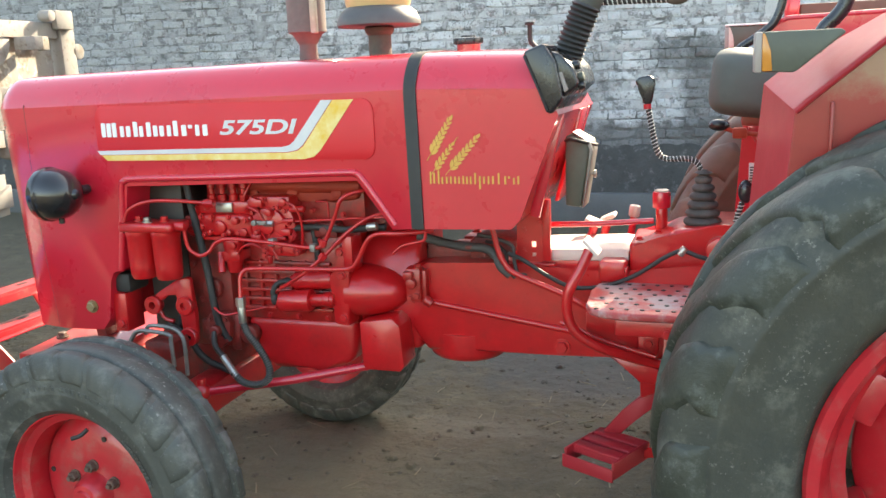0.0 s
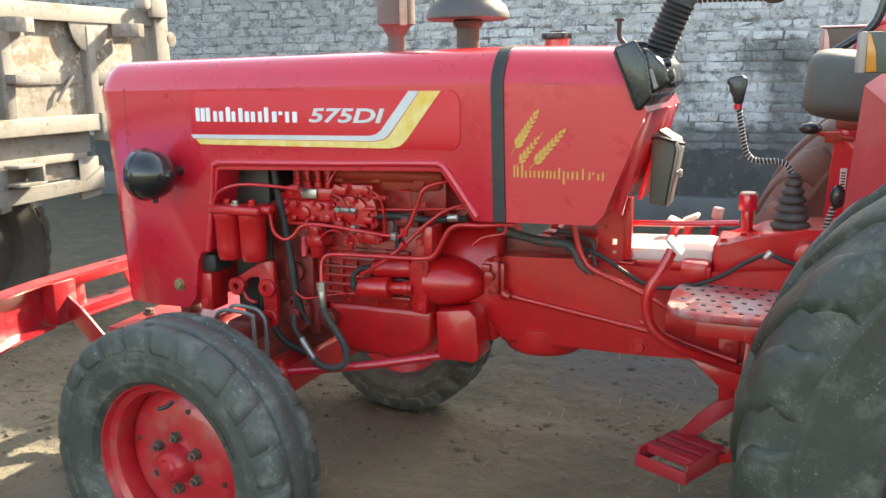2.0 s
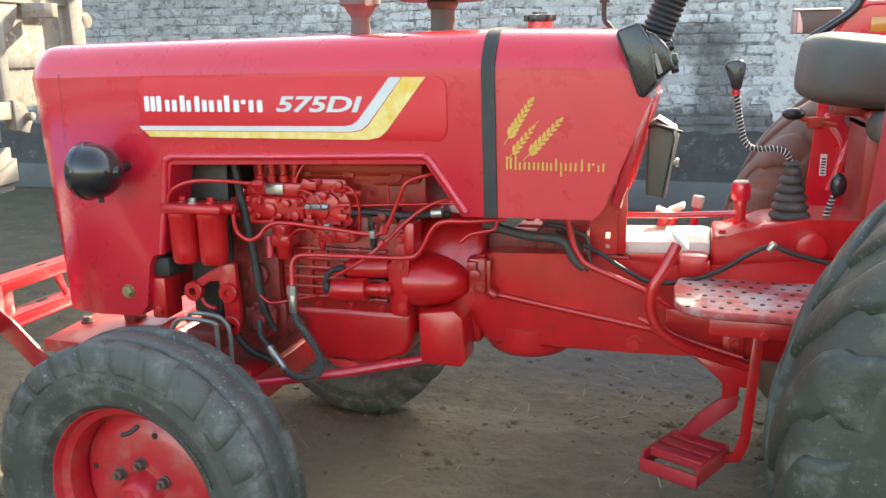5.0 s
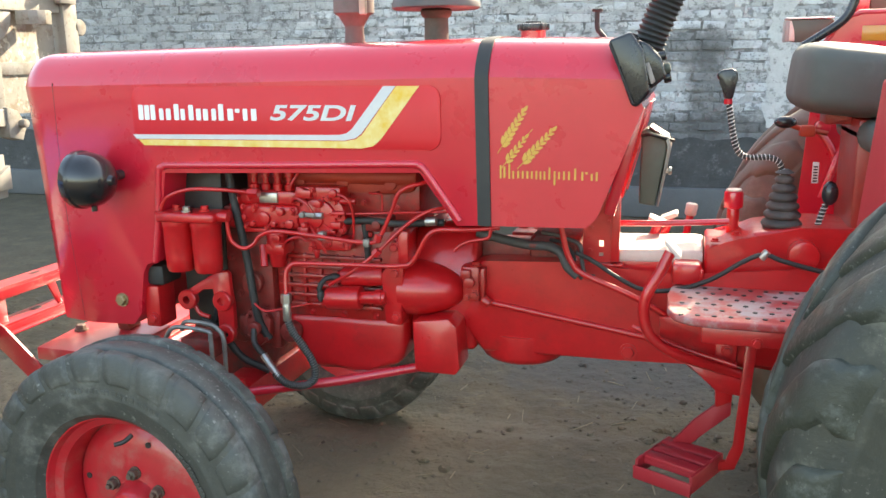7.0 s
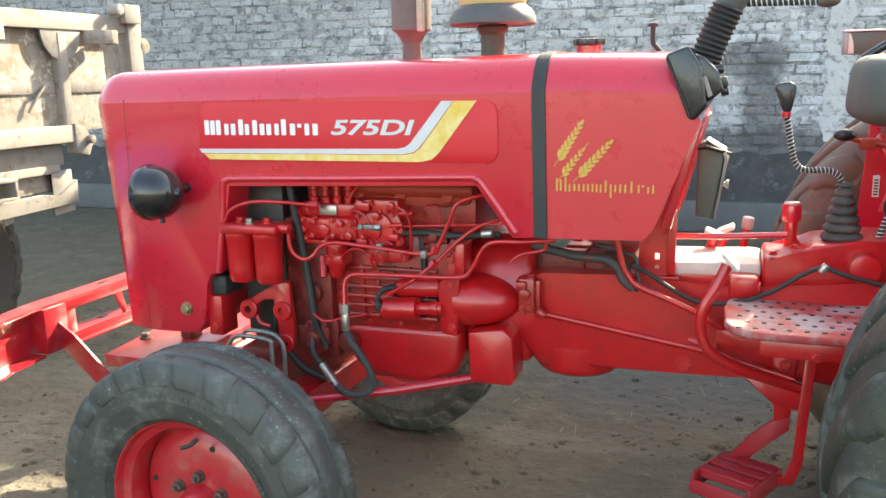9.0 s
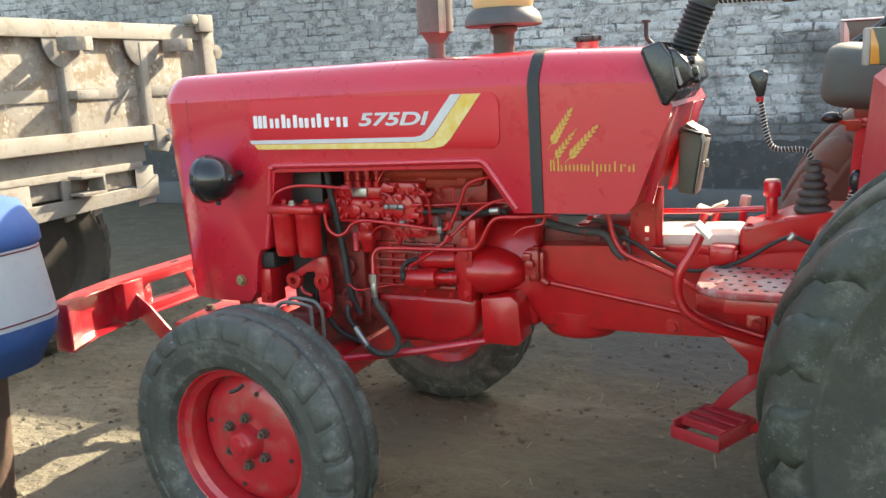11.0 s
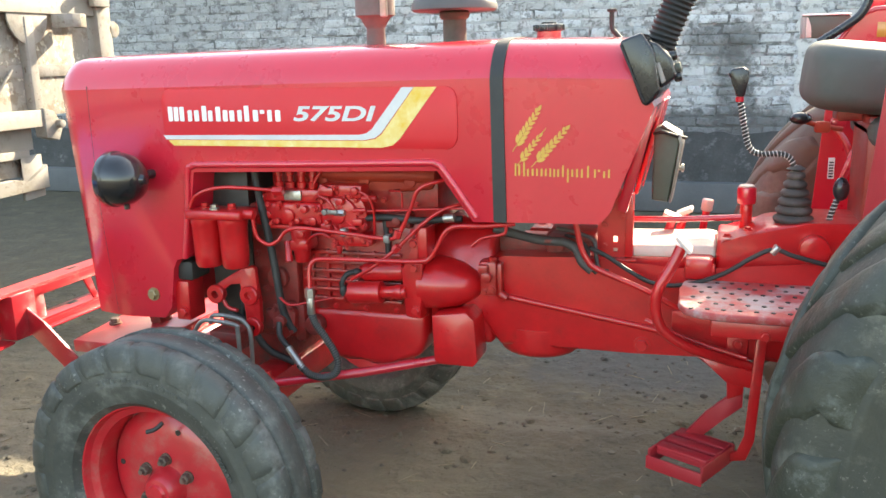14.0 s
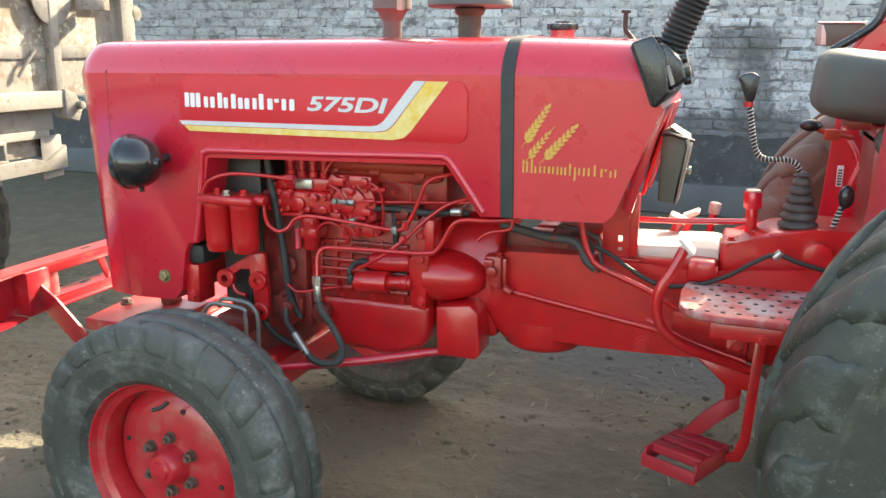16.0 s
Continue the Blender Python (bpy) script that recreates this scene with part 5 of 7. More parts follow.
tube(bm, [(-0.43, 2.36, 0.905), (-0.34, 2.37, 0.915), (-0.24, 2.37, 0.910), (-0.165, 2.36, 0.918), (-0.12, 2.36, 0.92)], 0.009)
tube(bm, [(-0.34, 2.385, 0.905), (-0.335, 2.385, 0.86), (-0.335, 2.39, 0.81)], 0.008)
part("rubber_breather_hose", bm, BLACK_RUBBER, tractor)
bm = B()
cyl(bm, (-0.160, 2.335, 0.925), (-0.132, 2.335, 0.928), 0.011, n=14, bev=0.002)
part("hose_clip", bm, STEEL, tractor, "bright hose clip")

for x, y, z in ((-0.690, 2.345, 0.900), (-0.660, 2.345, 0.942), (-0.575, 2.345, 0.942), (-0.545, 2.345, 0.900), (-0.330, 2.392, 0.875), (-0.265, 2.392, 0.875), (-0.345, 2.40, 0.955), (-0.255, 2.40, 0.945), (-0.585, 2.398, 0.655), (-0.50, 2.398, 0.655), (-0.41, 2.398, 0.655), (-0.32, 2.398, 0.655), (-0.26, 2.398, 0.655)):
    bm = B()
    bolt(bm, (x, y, z), (0, -1, 0), 0.0065, 0.009)
    part("engine_bolt", bm, RED_CAST, block)
for x, z in ((-0.30, 0.874), (-0.42, 0.886)):
    bm = B()
    box(bm, x - 0.008, x + 0.008, 2.290, 2.315, z - 0.010, z + 0.010, 0.003)
    part("pipe_clip", bm, DULL_STEEL, tractor)
bm = B()
box(bm, -0.335, -0.265, 2.375, 2.42, 0.885, 0.925, 0.006)
cyl(bm, (-0.30, 2.376, 0.905), (-0.30, 2.360, 0.905), 0.012, n=16, bev=0.003)
part("breather_cover", bm, GRIMY_RED, block, "small grimy cover")

# small fittings round the pump and the front of the block
for x, y, z, r in ((-0.505, 2.349, 0.975, 0.006), (-0.462, 2.349, 0.992, 0.006), (-0.420, 2.349, 0.972, 0.006), (-0.395, 2.349, 0.930, 0.006), (-0.385, 2.352, 0.892, 0.007), (-0.372, 2.352, 0.848, 0.006),
                   (-0.520, 2.344, 0.935, 0.007), (-0.625, 2.344, 0.945, 0.006), (-0.590, 2.344, 0.893, 0.006), (-0.650, 2.344, 0.893, 0.006), (-0.470, 2.349, 0.841, 0.007)):
    bm = B()
    cyl(bm, (x, y + 0.004, z), (x, y - 0.003, z), r * 1.5, n=14, bev=0.001, seg=1)
    bolt(bm, (x, y - 0.003, z), (0, -1, 0), r, 0.010)
    part("pump_bolt", bm, RED_CAST, inj)
for pts in ([(-0.520, 2.345, 0.960), (-0.500, 2.330, 0.972), (-0.470, 2.326, 0.960), (-0.455, 2.328, 0.935)], [(-0.395, 2.345, 0.985), (-0.365, 2.335, 0.975), (-0.352, 2.340, 0.940), (-0.356, 2.350, 0.880), (-0.372, 2.360, 0.846)],
            [(-0.555, 2.340, 0.835), (-0.530, 2.330, 0.862), (-0.500, 2.330, 0.872), (-0.480, 2.340, 0.860)], [(-0.470, 2.340, 0.900), (-0.440, 2.325, 0.868), (-0.425, 2.330, 0.835)]):
    bm = B()
    tube(bm, pts, 0.0034, n=8)
    part("leak_pipe", bm, RED_CAST, inj, "thin red painted pipe")
bm = B()
box(bm, -0.485, -0.448, 2.322, 2.328, 0.926, 0.938, 0.002)
cyl(bm, (-0.482, 2.334, 0.932), (-0.482, 2.316, 0.932), 0.008, n=12, bev=0.002)
part("stop_arm", bm, DULL_STEEL, inj, "small bare steel stop arm")
bm = B()
prism(bm, [(-0.672, 0.660), (-0.628, 0.672), (-0.600, 0.640), (-0.606, 0.590), (-0.640, 0.560), (-0.676, 0.590)], 2.345, 2.37, 0.006)
cyl(bm, (-0.638, 2.346, 0.620), (-0.638, 2.318, 0.620), 0.017, n=18, bev=0.004)
cyl(bm, (-0.560, 2.40, 0.600), (-0.560, 2.368, 0.600), 0.028, n=20, bev=0.005)
bolt(bm, (-0.560, 2.368, 0.600), (0, -1, 0), 0.010, 0.010)
for x, z in ((-0.664, 0.648), (-0.612, 0.650), (-0.612, 0.588), (-0.664, 0.592)):
    bolt(bm, (x, 2.345, z), (0, -1, 0), 0.006, 0.009)
part("power_steering_pump", bm, GRIMY_RED, tractor, "oily brown red hydraulic pump")
bm = B()
tube(bm, [(-0.638, 2.32, 0.620), (-0.630, 2.305, 0.590), (-0.612, 2.295, 0.572), (-0.596, 2.290, 0.562)], 0.008)
part("pump_elbow", bm, DARK_METAL, tractor, "oily dark pump elbow")

# starter motor
bm = B()
cyl(bm, (-0.430, 2.345, 0.712), (-0.338, 2.345, 0.719), 0.030, n=26, bev=0.004)
cyl(bm, (-0.340, 2.345, 0.719), (-0.270, 2.345, 0.724), 0.0165, n=22, bev=0.003)
cyl(bm, (-0.300, 2.345, 0.722), (-0.280, 2.345, 0.7235), 0.020, n=22, bev=0.003)
cyl(bm, (-0.440, 2.345, 0.711), (-0.429, 2.345, 0.712), 0.022, n=20, bev=0.004)
bolt(bm, (-0.440, 2.335, 0.700), (-1, 0, 0), 0.005, 0.006)
starter = part("starter_motor", bm, RED_CAST, tractor, "red starter motor")
bm = B()
cyl(bm, (-0.400, 2.378, 0.762), (-0.285, 2.378, 0.772), 0.026, n=22, bev=0.004)
cyl(bm, (-0.412, 2.378, 0.761), (-0.399, 2.378, 0.762), 0.018, n=18, bev=0.003)
part("starter_solenoid", bm, RED_CAST, starter)
bm = B()
tube(bm, [(-0.438, 2.335, 0.712), (-0.445, 2.325, 0.740), (-0.432, 2.335, 0.765), (-0.405, 2.352, 0.768)], 0.007)
dome(bm, (-0.443, 2.328, 0.722), (0.010, 0.011, 0.017))
dome(bm, (-0.412, 2.350, 0.768), (0.015, 0.011, 0.010))
part("starter_cable", bm, BLACK_RUBBER, starter, "black rubber terminal boot")
bm = B()
prism(bm, [(-0.275, 0.655), (-0.232, 0.650), (-0.225, 0.80), (-0.215, 0.875), (-0.245, 0.880), (-0.262, 0.80), (-0.285, 0.79)], 2.345, 2.42, 0.006)
for z in (0.675, 0.79, 0.855):
    bolt(bm, (-0.245, 2.345, z), (0, -1, 0), 0.010, 0.012)
box(bm, -0.232, -0.205, 2.33, 2.40, 0.805, 0.900, 0.005)
part("starter_flange", bm, RED_CAST, tractor, "red bolted housing flange")
bm = B()
box(bm, -0.082, -0.040, 2.385, 2.43, 0.716, 0.806, 0.005)
box(bm, -0.040, -0.028, 2.395, 2.43, 0.705, 0.800, 0.003)
cyl(bm, (-0.062, 2.386, 0.768), (-0.062, 2.366, 0.768), 0.014, n=16, bev=0.003)
box(bm, -0.084, -0.058, 2.370, 2.39, 0.778, 0.800, 0.004)
bolt(bm, (-0.050, 2.385, 0.735), (0, -1, 0), 0.009, 0.012)
bolt(bm, (-0.070, 2.385, 0.727), (0, -1, 0), 0.007, 0.010)
bolt(bm, (-0.050, 2.395, 0.806), (0, 0, 1), 0.010, 0.012)
cyl(bm, (-0.034, 2.40, 0.722), (-0.016, 2.40, 0.708), 0.012, n=12, bev=0.002)
part("side_bracket", bm, RED_OILY_SHADED, tractor, "small dirty red bolted bracket")

# braided hose with steel fitting
bm = B()
HL = [(-0.511, 2.27, 0.670), (-0.500, 2.27, 0.640), (-0.478, 2.27, 0.612), (-0.450, 2.27, 0.568), (-0.441, 2.27, 0.535), (-0.453, 2.27, 0.508), (-0.485, 2.27, 0.494), (-0.525, 2.27, 0.498), (-0.560, 2.275, 0.520)]
tube(bm, HL, 0.0090, n=14, per=6)
hose = part("hydraulic_hose", bm, BLACK_RUBBER, tractor, "black hydraulic hose wound with steel spiral")
part("steel_spiral", helix(B(), HL, 0.0095, 0.0062, 0.0015), SPIRAL, hose, "grey steel spiral guard")
bm = B()
cyl(bm, (-0.511, 2.27, 0.668), (-0.512, 2.27, 0.715), 0.011, n=16, bev=0.002)
cyl(bm, (-0.512, 2.27, 0.713), (-0.512, 2.27, 0.739), 0.014, n=6, bev=0.002, seg=1)
part("hose_fitting", bm, STEEL, hose, "bright steel hose fitting")
bm = B()
cyl(bm, (-0.548, 2.273, 0.510), (-0.597, 2.29, 0.562), 0.010, n=14, bev=0.002)
part("hose_fitting", bm, STEEL, hose, "bright steel hose fitting")

# engine mount bracket with eyes
bm = B()
prism(bm, [(-0.838, 0.702), (-0.828, 0.716), (-0.800, 0.733), (-0.748, 0.765), (-0.712, 0.774), (-0.703, 0.765), (-0.701, 0.705), (-0.697, 0.670), (-0.696, 0.612), (-0.708, 0.598), (-0.732, 0.600), (-0.743, 0.615), (-0.745, 0.668), (-0.750, 0.726), (-0.786, 0.722), (-0.808, 0.700), (-0.820, 0.686)], 2.322, 2.340, 0.004)
for x, z in ((-0.829, 0.689), (-0.724, 0.691), (-0.720, 0.601)):
    lathe(bm, [(0.011, 0.012), (0.024, 0.012), (0.027, 0.006), (0.027, -0.010), (0.024, -0.013), (0.011, -0.013)], (x, 2.322, z), "y", 24, closed=True)
tube(bm, [(-0.815, 2.325, 0.675), (-0.800, 2.325, 0.650), (-0.770, 2.325, 0.642)], 0.006)
part("mount_bracket", bm, RED_CAST, tractor, "red mounting bracket with bolt eyes")
bm = B()
box(bm, -0.942, -0.896, 2.285, 2.36, 0.615, 0.728, 0.005)
bolt(bm, (-0.915, 2.285, 0.640), (0, -1, 0), 0.012, 0.012)
part("radiator_foot", bm, RED_CAST, tractor)
bm = B()
box(bm, -0.935, -0.88, 2.29, 2.38, 0.728, 0.785, 0.012)
part("rubber_mount", bm, BLACK_RUBBER, tractor, "black rubber radiator mount")
bm = B()
box(bm, -0.88, -0.66, 2.40, 2.68, 0.42, 0.60, 0.02)
box(bm, -0.62, -0.585, 2.37, 2.44, 0.55, 0.66, 0.01)
cyl(bm, (-0.64, 2.36, 0.60), (-0.64, 2.40, 0.60), 0.03, n=18, bev=0.004)
part("front_support", bm, GRIMY_RED, tractor, "oily red front axle support")
bm = B()
box(bm, -0.738, -0.600, 2.372, 2.41, 0.56, 0.94, 0.010)
for x, z in ((-0.72, 0.92), (-0.66, 0.90), (-0.615, 0.80), (-0.72, 0.80), (-0.62, 0.66), (-0.68, 0.62), (-0.70, 0.70)):
    bolt(bm, (x, 2.372, z), (0, -1, 0), 0.008, 0.010)
cyl(bm, (-0.655, 2.374, 0.735), (-0.655, 2.352, 0.735), 0.030, n=20, bev=0.005)
box(bm, -0.700, -0.640, 2.350, 2.374, 0.585, 0.645, 0.008)
part("timing_cover", bm, GRIMY_RED, tractor, "grimy oily red timing cover")
for i, pts in enumerate(([(-0.80, 2.34, 0.63), (-0.74, 2.33, 0.60), (-0.69, 2.34, 0.53), (-0.62, 2.36, 0.49)], [(-0.78, 2.36, 0.78), (-0.76, 2.35, 0.70), (-0.77, 2.35, 0.62)])):
    bm = B()
    tube(bm, pts, 0.007 if i else 0.010)
    part("grimy_hose", bm, BLACK_RUBBER, tractor, "thin oily black hose")
bm = B()
tube(bm, [(-0.830, 2.20, 0.612), (-0.805, 2.20, 0.645), (-0.770, 2.20, 0.652), (-0.700, 2.20, 0.645), (-0.694, 2.20, 0.628), (-0.692, 2.20, 0.555)], 0.006)
part("hose_guard", bm, DULL_STEEL, tractor, "bent grey steel guard rod")
bm = B()
tube(bm, [(-0.800, 2.235, 0.630), (-0.785, 2.235, 0.655), (-0.715, 2.235, 0.652), (-0.690, 2.235, 0.638), (-0.678, 2.235, 0.610), (-0.678, 2.235, 0.52)], 0.006)
part("hose_guard", bm, DULL_STEEL, tractor, "bent grey steel guard rod")
bm = B()
box(bm, -0.80, -0.705, 2.22, 2.30, 0.560, 0.615, 0.01)
part("steering_arm", bm, GRIMY_RED, tractor)

# front axle, drag link
bm = B()
box(bm, FX - 0.05, FX + 0.05, 2.00, 2 * YC - 2.00, 0.385, 0.475, 0.015)
for s in (-1, 1):
    y = YC + s * 0.50
    cyl(bm, (FX, y, 0.30), (FX, y, 0.54), 0.035, n=20, bev=0.006)
    cyl(bm, (FX, y, 0.363), (FX, YC + s * 0.64, 0.363), 0.04, 0.03, n=20, bev=0.004)
axle = part("front_axle", bm, RED_CAST, tractor, "red front axle beam")
bm = B()
tube(bm, [(-0.640, 2.255, 0.466), (-0.40, 2.33, 0.494), (-0.15, 2.44, 0.527)], 0.0125, smooth=False)
link = part("drag_link", bm, RED, tractor, "long red steering drag link")
bm = B()
dome(bm, (-0.648, 2.25, 0.466), (0.026, 0.024, 0.026))
cyl(bm, (-0.648, 2.25, 0.45), (-0.648, 2.25, 0.505), 0.013, n=14, bev=0.002)
part("ball_joint", bm, RED_CAST, link)

# front bumper: a channel open to the rear, swept back at its ends, on two struts
YB = 2.70            # middle of the bumper


def channel_plan(inset, x_back):
    """Plan of the channel from end to end; inset from the outer face, open edge at x_back."""
    o = inset
    half = [(-1.536 + o, 1.985 + o), (-1.585 + o, 2.11), (-1.612 + o, 2.29), (-1.612 + o, YB)]
    back = [(x_back, YB), (x_back, 2.29), (x_back + 0.014, 2.14), (x_back + 0.078, 1.985 + o)]
    def far(row):
        return [(x, 2 * YB - y) for x, y in row[::-1]]
    return half + far(half)[1:] + far(back) + back[1:]


bm = B()
prism(bm, [(-1.530, 1.998), (-1.580, 2.114), (-1.606, 2.292), (-1.606, 2.44), (-1.592, 2.44), (-1.592, 2.292), (-1.566, 2.118), (-1.516, 1.998)], 0.4995, 0.6395, 0.002, axis="z")
bump = part("front_bumper", bm, RED_FRAME, tractor, "red welded channel bumper")
bm = B()
prism(bm, [(-1.606, 2.96), (-1.592, 2.96), (-1.592, 3.108), (-1.566, 3.282), (-1.516, 3.402), (-1.530, 3.402), (-1.580, 3.286), (-1.606, 3.108)], 0.4995, 0.6395, 0.002, axis="z")
part("bumper_web", bm, RED_FRAME, bump)
bm = B()
prism(bm, channel_plan(0.0, -1.542), 0.640, 0.649, 0.002, 1, axis="z")
part("top_flange", bm, RED_FRAME, bump, "dusty pink-red top flange, sun glare partly in its colour")
for y0 in (1.985, 3.115):
    bm = B()
    far = y0 > YB
    row = [(-1.536, 1.985), (-1.585, 2.11), (-1.612, 2.285), (-1.538, 2.285), (-1.524, 2.14), (-1.460, 1.985)]
    prism(bm, [(x, 2 * YB - y) for x, y in row[::-1]] if far else row, 0.490, 0.4985, 0.002, 1, axis="z")
    part("lower_flange", bm, RED_FRAME, bump)
    bm = B()
    row = [(-1.534, 1.985), (-1.539, 1.997), (-1.469, 1.997), (-1.464, 1.985)]
    prism(bm, [(x, 2 * YB - y) for x, y in row[::-1]] if far else row, 0.4995, 0.6395, 0.002, axis="z")
    part("end_plate", bm, RED_FRAME, bump)
for y in (2.284, 3.026):
    bm = B()
    box(bm, -1.591, -1.530, y, y + 0.090, 0.4995, 0.6395, 0.002)
    part("strut_plate", bm, RED_FRAME, bump)
    bm = B()
    box(bm, -1.560, -1.552, y + (0.0905 if y < YB else -0.060), y + (0.150 if y < YB else -0.0005), 0.534, 0.6395, 0.002)
    part("bumper_web", bm, RED_FRAME, bump)
bm = B()
box(bm, -1.550, -1.541, 2.378, 3.022, 0.611, 0.6395, 0.002)
part("bumper_web", bm, RED_FRAME, bump, "narrow web strip above the opening")
bm = B()
prism(bm, [(2.605, 0.6105), (2.640, 0.6105), (2.664, 0.534), (2.645, 0.534)], -1.552, -1.543, 0.002, axis="x")
part("bumper_web", bm, RED_FRAME, bump)
bm = B()
box(bm, -1.612, -1.541, 2.378, 3.022, 0.526, 0.533, 0.002)
part("lower_flange", bm, RED_FRAME, bump)
bm = B()
box(bm, -1.547, -1.540, 2.378, 3.022, 0.506, 0.5255, 0.001)
box(bm, -1.5395, -1.512, 2.378, 3.022, 0.503, 0.509, 0.002)
part("lower_lip", bm, RED_FRAME, bump, "turned lip below the opening")
for x, y, z in ((-1.585, 2.600, 0.649), (-1.585, 2.585, 0.533)):
    bm = B()
    box(bm, x - 0.009, x + 0.009, y - 0.022, y + 0.022, z, z + 0.0012, 0.0005)
    part("flange_slot", bm, DARK_METAL, bump, "dark oblong slot")
for y in (2.335, 2.985):
    bm = B()
    prism(bm, [(-1.537, 0.594), (-1.469, 0.547), (-1.388, 0.470), (-1.300, 0.388), (-1.350, 0.350), (-1.438, 0.432), (-1.537, 0.516)], y, y + 0.008, 0.002)
    part("bumper_strut", bm, RED_FRAME, bump, "slanting flat-bar strut")
bm = B()
prism(bm, [(-1.369, 2.339), (-1.393, 2.63), (-1.393, 3.06), (-1.12, 3.06), (-1.10, 2.40), (-1.14, 2.335)], 0.462, 0.500, 0.004, axis="z")
part("bumper_bracket", bm, RED_FRAME, bump, "flat red bracket plate with bolt")
# Block added behind the tyre to cast shade on the ground.
bm = B()
box(bm, -1.27, -1.03, 2.44, 2.92, 0.375, 0.4615, 0.010)
part("front_carrier", bm, RED_CAST, bump, "red block added under the bracket plate to shade the ground")
bm = B()
bolt(bm, (-1.346, 2.505, 0.500), (0, 0, 1), 0.015, 0.020)
part("bracket_bolt", bm, NUT_GREY, bump, "dark rusty bolt")
bm = B()
prism(bm, [(-1.268, 0.655), (-1.236, 0.655), (-1.196, 0.501), (-1.236, 0.501)], 2.54, 2.60, 0.003)
part("bracket_leg", bm, GRIMY_RED, bump)

# ---------------------------------------------------------------- tractor: driver's place
bm = B()
prism(bm, [(0.492, 0.790), (0.492, 0.880), (0.54, 0.875), (0.60, 0.912), (0.70, 0.926), (0.95, 0.93), (0.95, 0.80)], 2.44, 2.64, 0.010, 3)
box(bm, 0.420, 0.489, 2.405, 2.50, 0.783, 0.838, 0.012)
box(bm, 0.484, 0.492, 2.402, 2.43, 0.80, 0.825, 0.003)
cyl(bm, (0.705, 2.445, 0.868), (0.705, 2.405, 0.868), 0.033, n=24, bev=0.004)
for x in (0.515, 0.56):
    bolt(bm, (x, 2.45, 0.885 + (x - 0.515) * 0.4), (0, 0, 1), 0.008, 0.008)
cover = part("gear_cover", bm, RED_CAST, tractor, "red gear selector cover")
bm = B()
ring = [(0.02, 0.898)]
for k in range(7):
    r, z = 0.0495 - 0.0034 * k - 0.0002 * k * k, 0.900 + 0.0205 * k
    ring += [(r - 0.002, z), (r, z + 0.006), (r - 0.003, z + 0.011), (r - 0.012, z + 0.0165)]
lathe(bm, ring + [(0.022, 1.044), (0.012, 1.050), (0.01, 1.052)], (0.661, 2.50, 0), "z", 36)
part("gear_gaiter", bm, DUSTY_RUBBER, tractor, "black ribbed rubber gear lever gaiter", angle=60)
bm = B()
GL = [(0.659, 2.50, 1.03), (0.648, 2.50, 1.065), (0.625, 2.50, 1.078), (0.58, 2.50, 1.078), (0.558, 2.50, 1.088), (0.545, 2.50, 1.12), (0.528, 2.50, 1.205)]
tube(bm, GL, 0.0064, n=12, per=8)
stick = part("gear_lever", bm, BLACK_RUBBER, tractor, "bent black gear lever wound with white cord")
part("cord_winding", helix(B(), GL, 0.0067, 0.0085, 0.0010), CORD, stick, "white cord winding")
bm = B()
cyl(bm, (0.5275, 2.50, 1.200), (0.5265, 2.50, 1.212), 0.0095, n=14)
part("lever_collar", bm, RED, stick, "red band")
bm = B()
prism(bm, [(0.518, 1.212), (0.537, 1.212), (0.545, 1.258), (0.545, 1.272), (0.532, 1.281), (0.508, 1.277), (0.498, 1.268), (0.501, 1.258), (0.510, 1.250)], 2.487, 2.514, 0.005, 3)
part("lever_knob", bm, BLACK, stick, "black tapered gear knob")
bm = B()
RL = [(0.733, 2.49, 0.90), (0.742, 2.49, 0.94), (0.752, 2.49, 0.975)]
tube(bm, RL, 0.0065)
stick2 = part("range_lever", bm, BLACK_RUBBER, tractor, "short lever wrapped in cord")
part("cord_winding", helix(B(), RL, 0.007, 0.009, 0.0014), CORD, stick2, "white cord winding")
bm = B()
dome(bm, (0.759, 2.49, 1.00), (0.018, 0.016, 0.028))
part("lever_knob", bm, BLACK, stick2)
bm = B()
cyl(bm, (0.558, 2.60, 0.875), (0.557, 2.60, 0.942), 0.015, n=16, bev=0.002)
lv = part("brake_latch", bm, RED_CAST, tractor)
bm = B()
cyl(bm, (0.557, 2.60, 0.940), (0.5565, 2.60, 0.984), 0.023, n=18, bev=0.005)
part("latch_knob", bm, RED, lv, "red cylindrical knob with pale top")
bm = B()
cyl(bm, (0.5565, 2.60, 0.983), (0.5564, 2.60, 0.988), 0.019, n=18, bev=0.002)
part("knob_top", bm, PALE_TOP, lv, "pale knob top with sun glare in its colour")
# Sun glare on the gearbox top is put into this pale plate.
bm = B()
prism(bm, [(0.215, 0.822), (0.490, 0.828), (0.490, 0.856), (0.47, 0.860), (0.28, 0.852), (0.215, 0.848)], 2.455, 2.66, 0.005, 3)
part("gearbox_top_plate", bm, PALE_TOP, tractor, "pale gearbox top with sun glare in its colour")
bm = B()
cyl(bm, (0.445, 2.92, 0.79), (0.456, 2.92, 0.865), 0.011, n=14)
pedal = part("throttle_pedal", bm, RED, tractor)
bm = B()
cyl(bm, (0.455, 2.92, 0.860), (0.460, 2.92, 0.895), 0.017, n=14, bev=0.005)
part("pedal_knob", bm, PALE_TOP, pedal, "pale knob with sun glare in its colour")
bm = B()
tube(bm, [(0.27, 2.50, 0.909), (0.40, 2.50, 0.914), (0.545, 2.50, 0.924)], 0.0075, n=10)
part("link_rod", bm, RED, tractor, "thin red link rod")
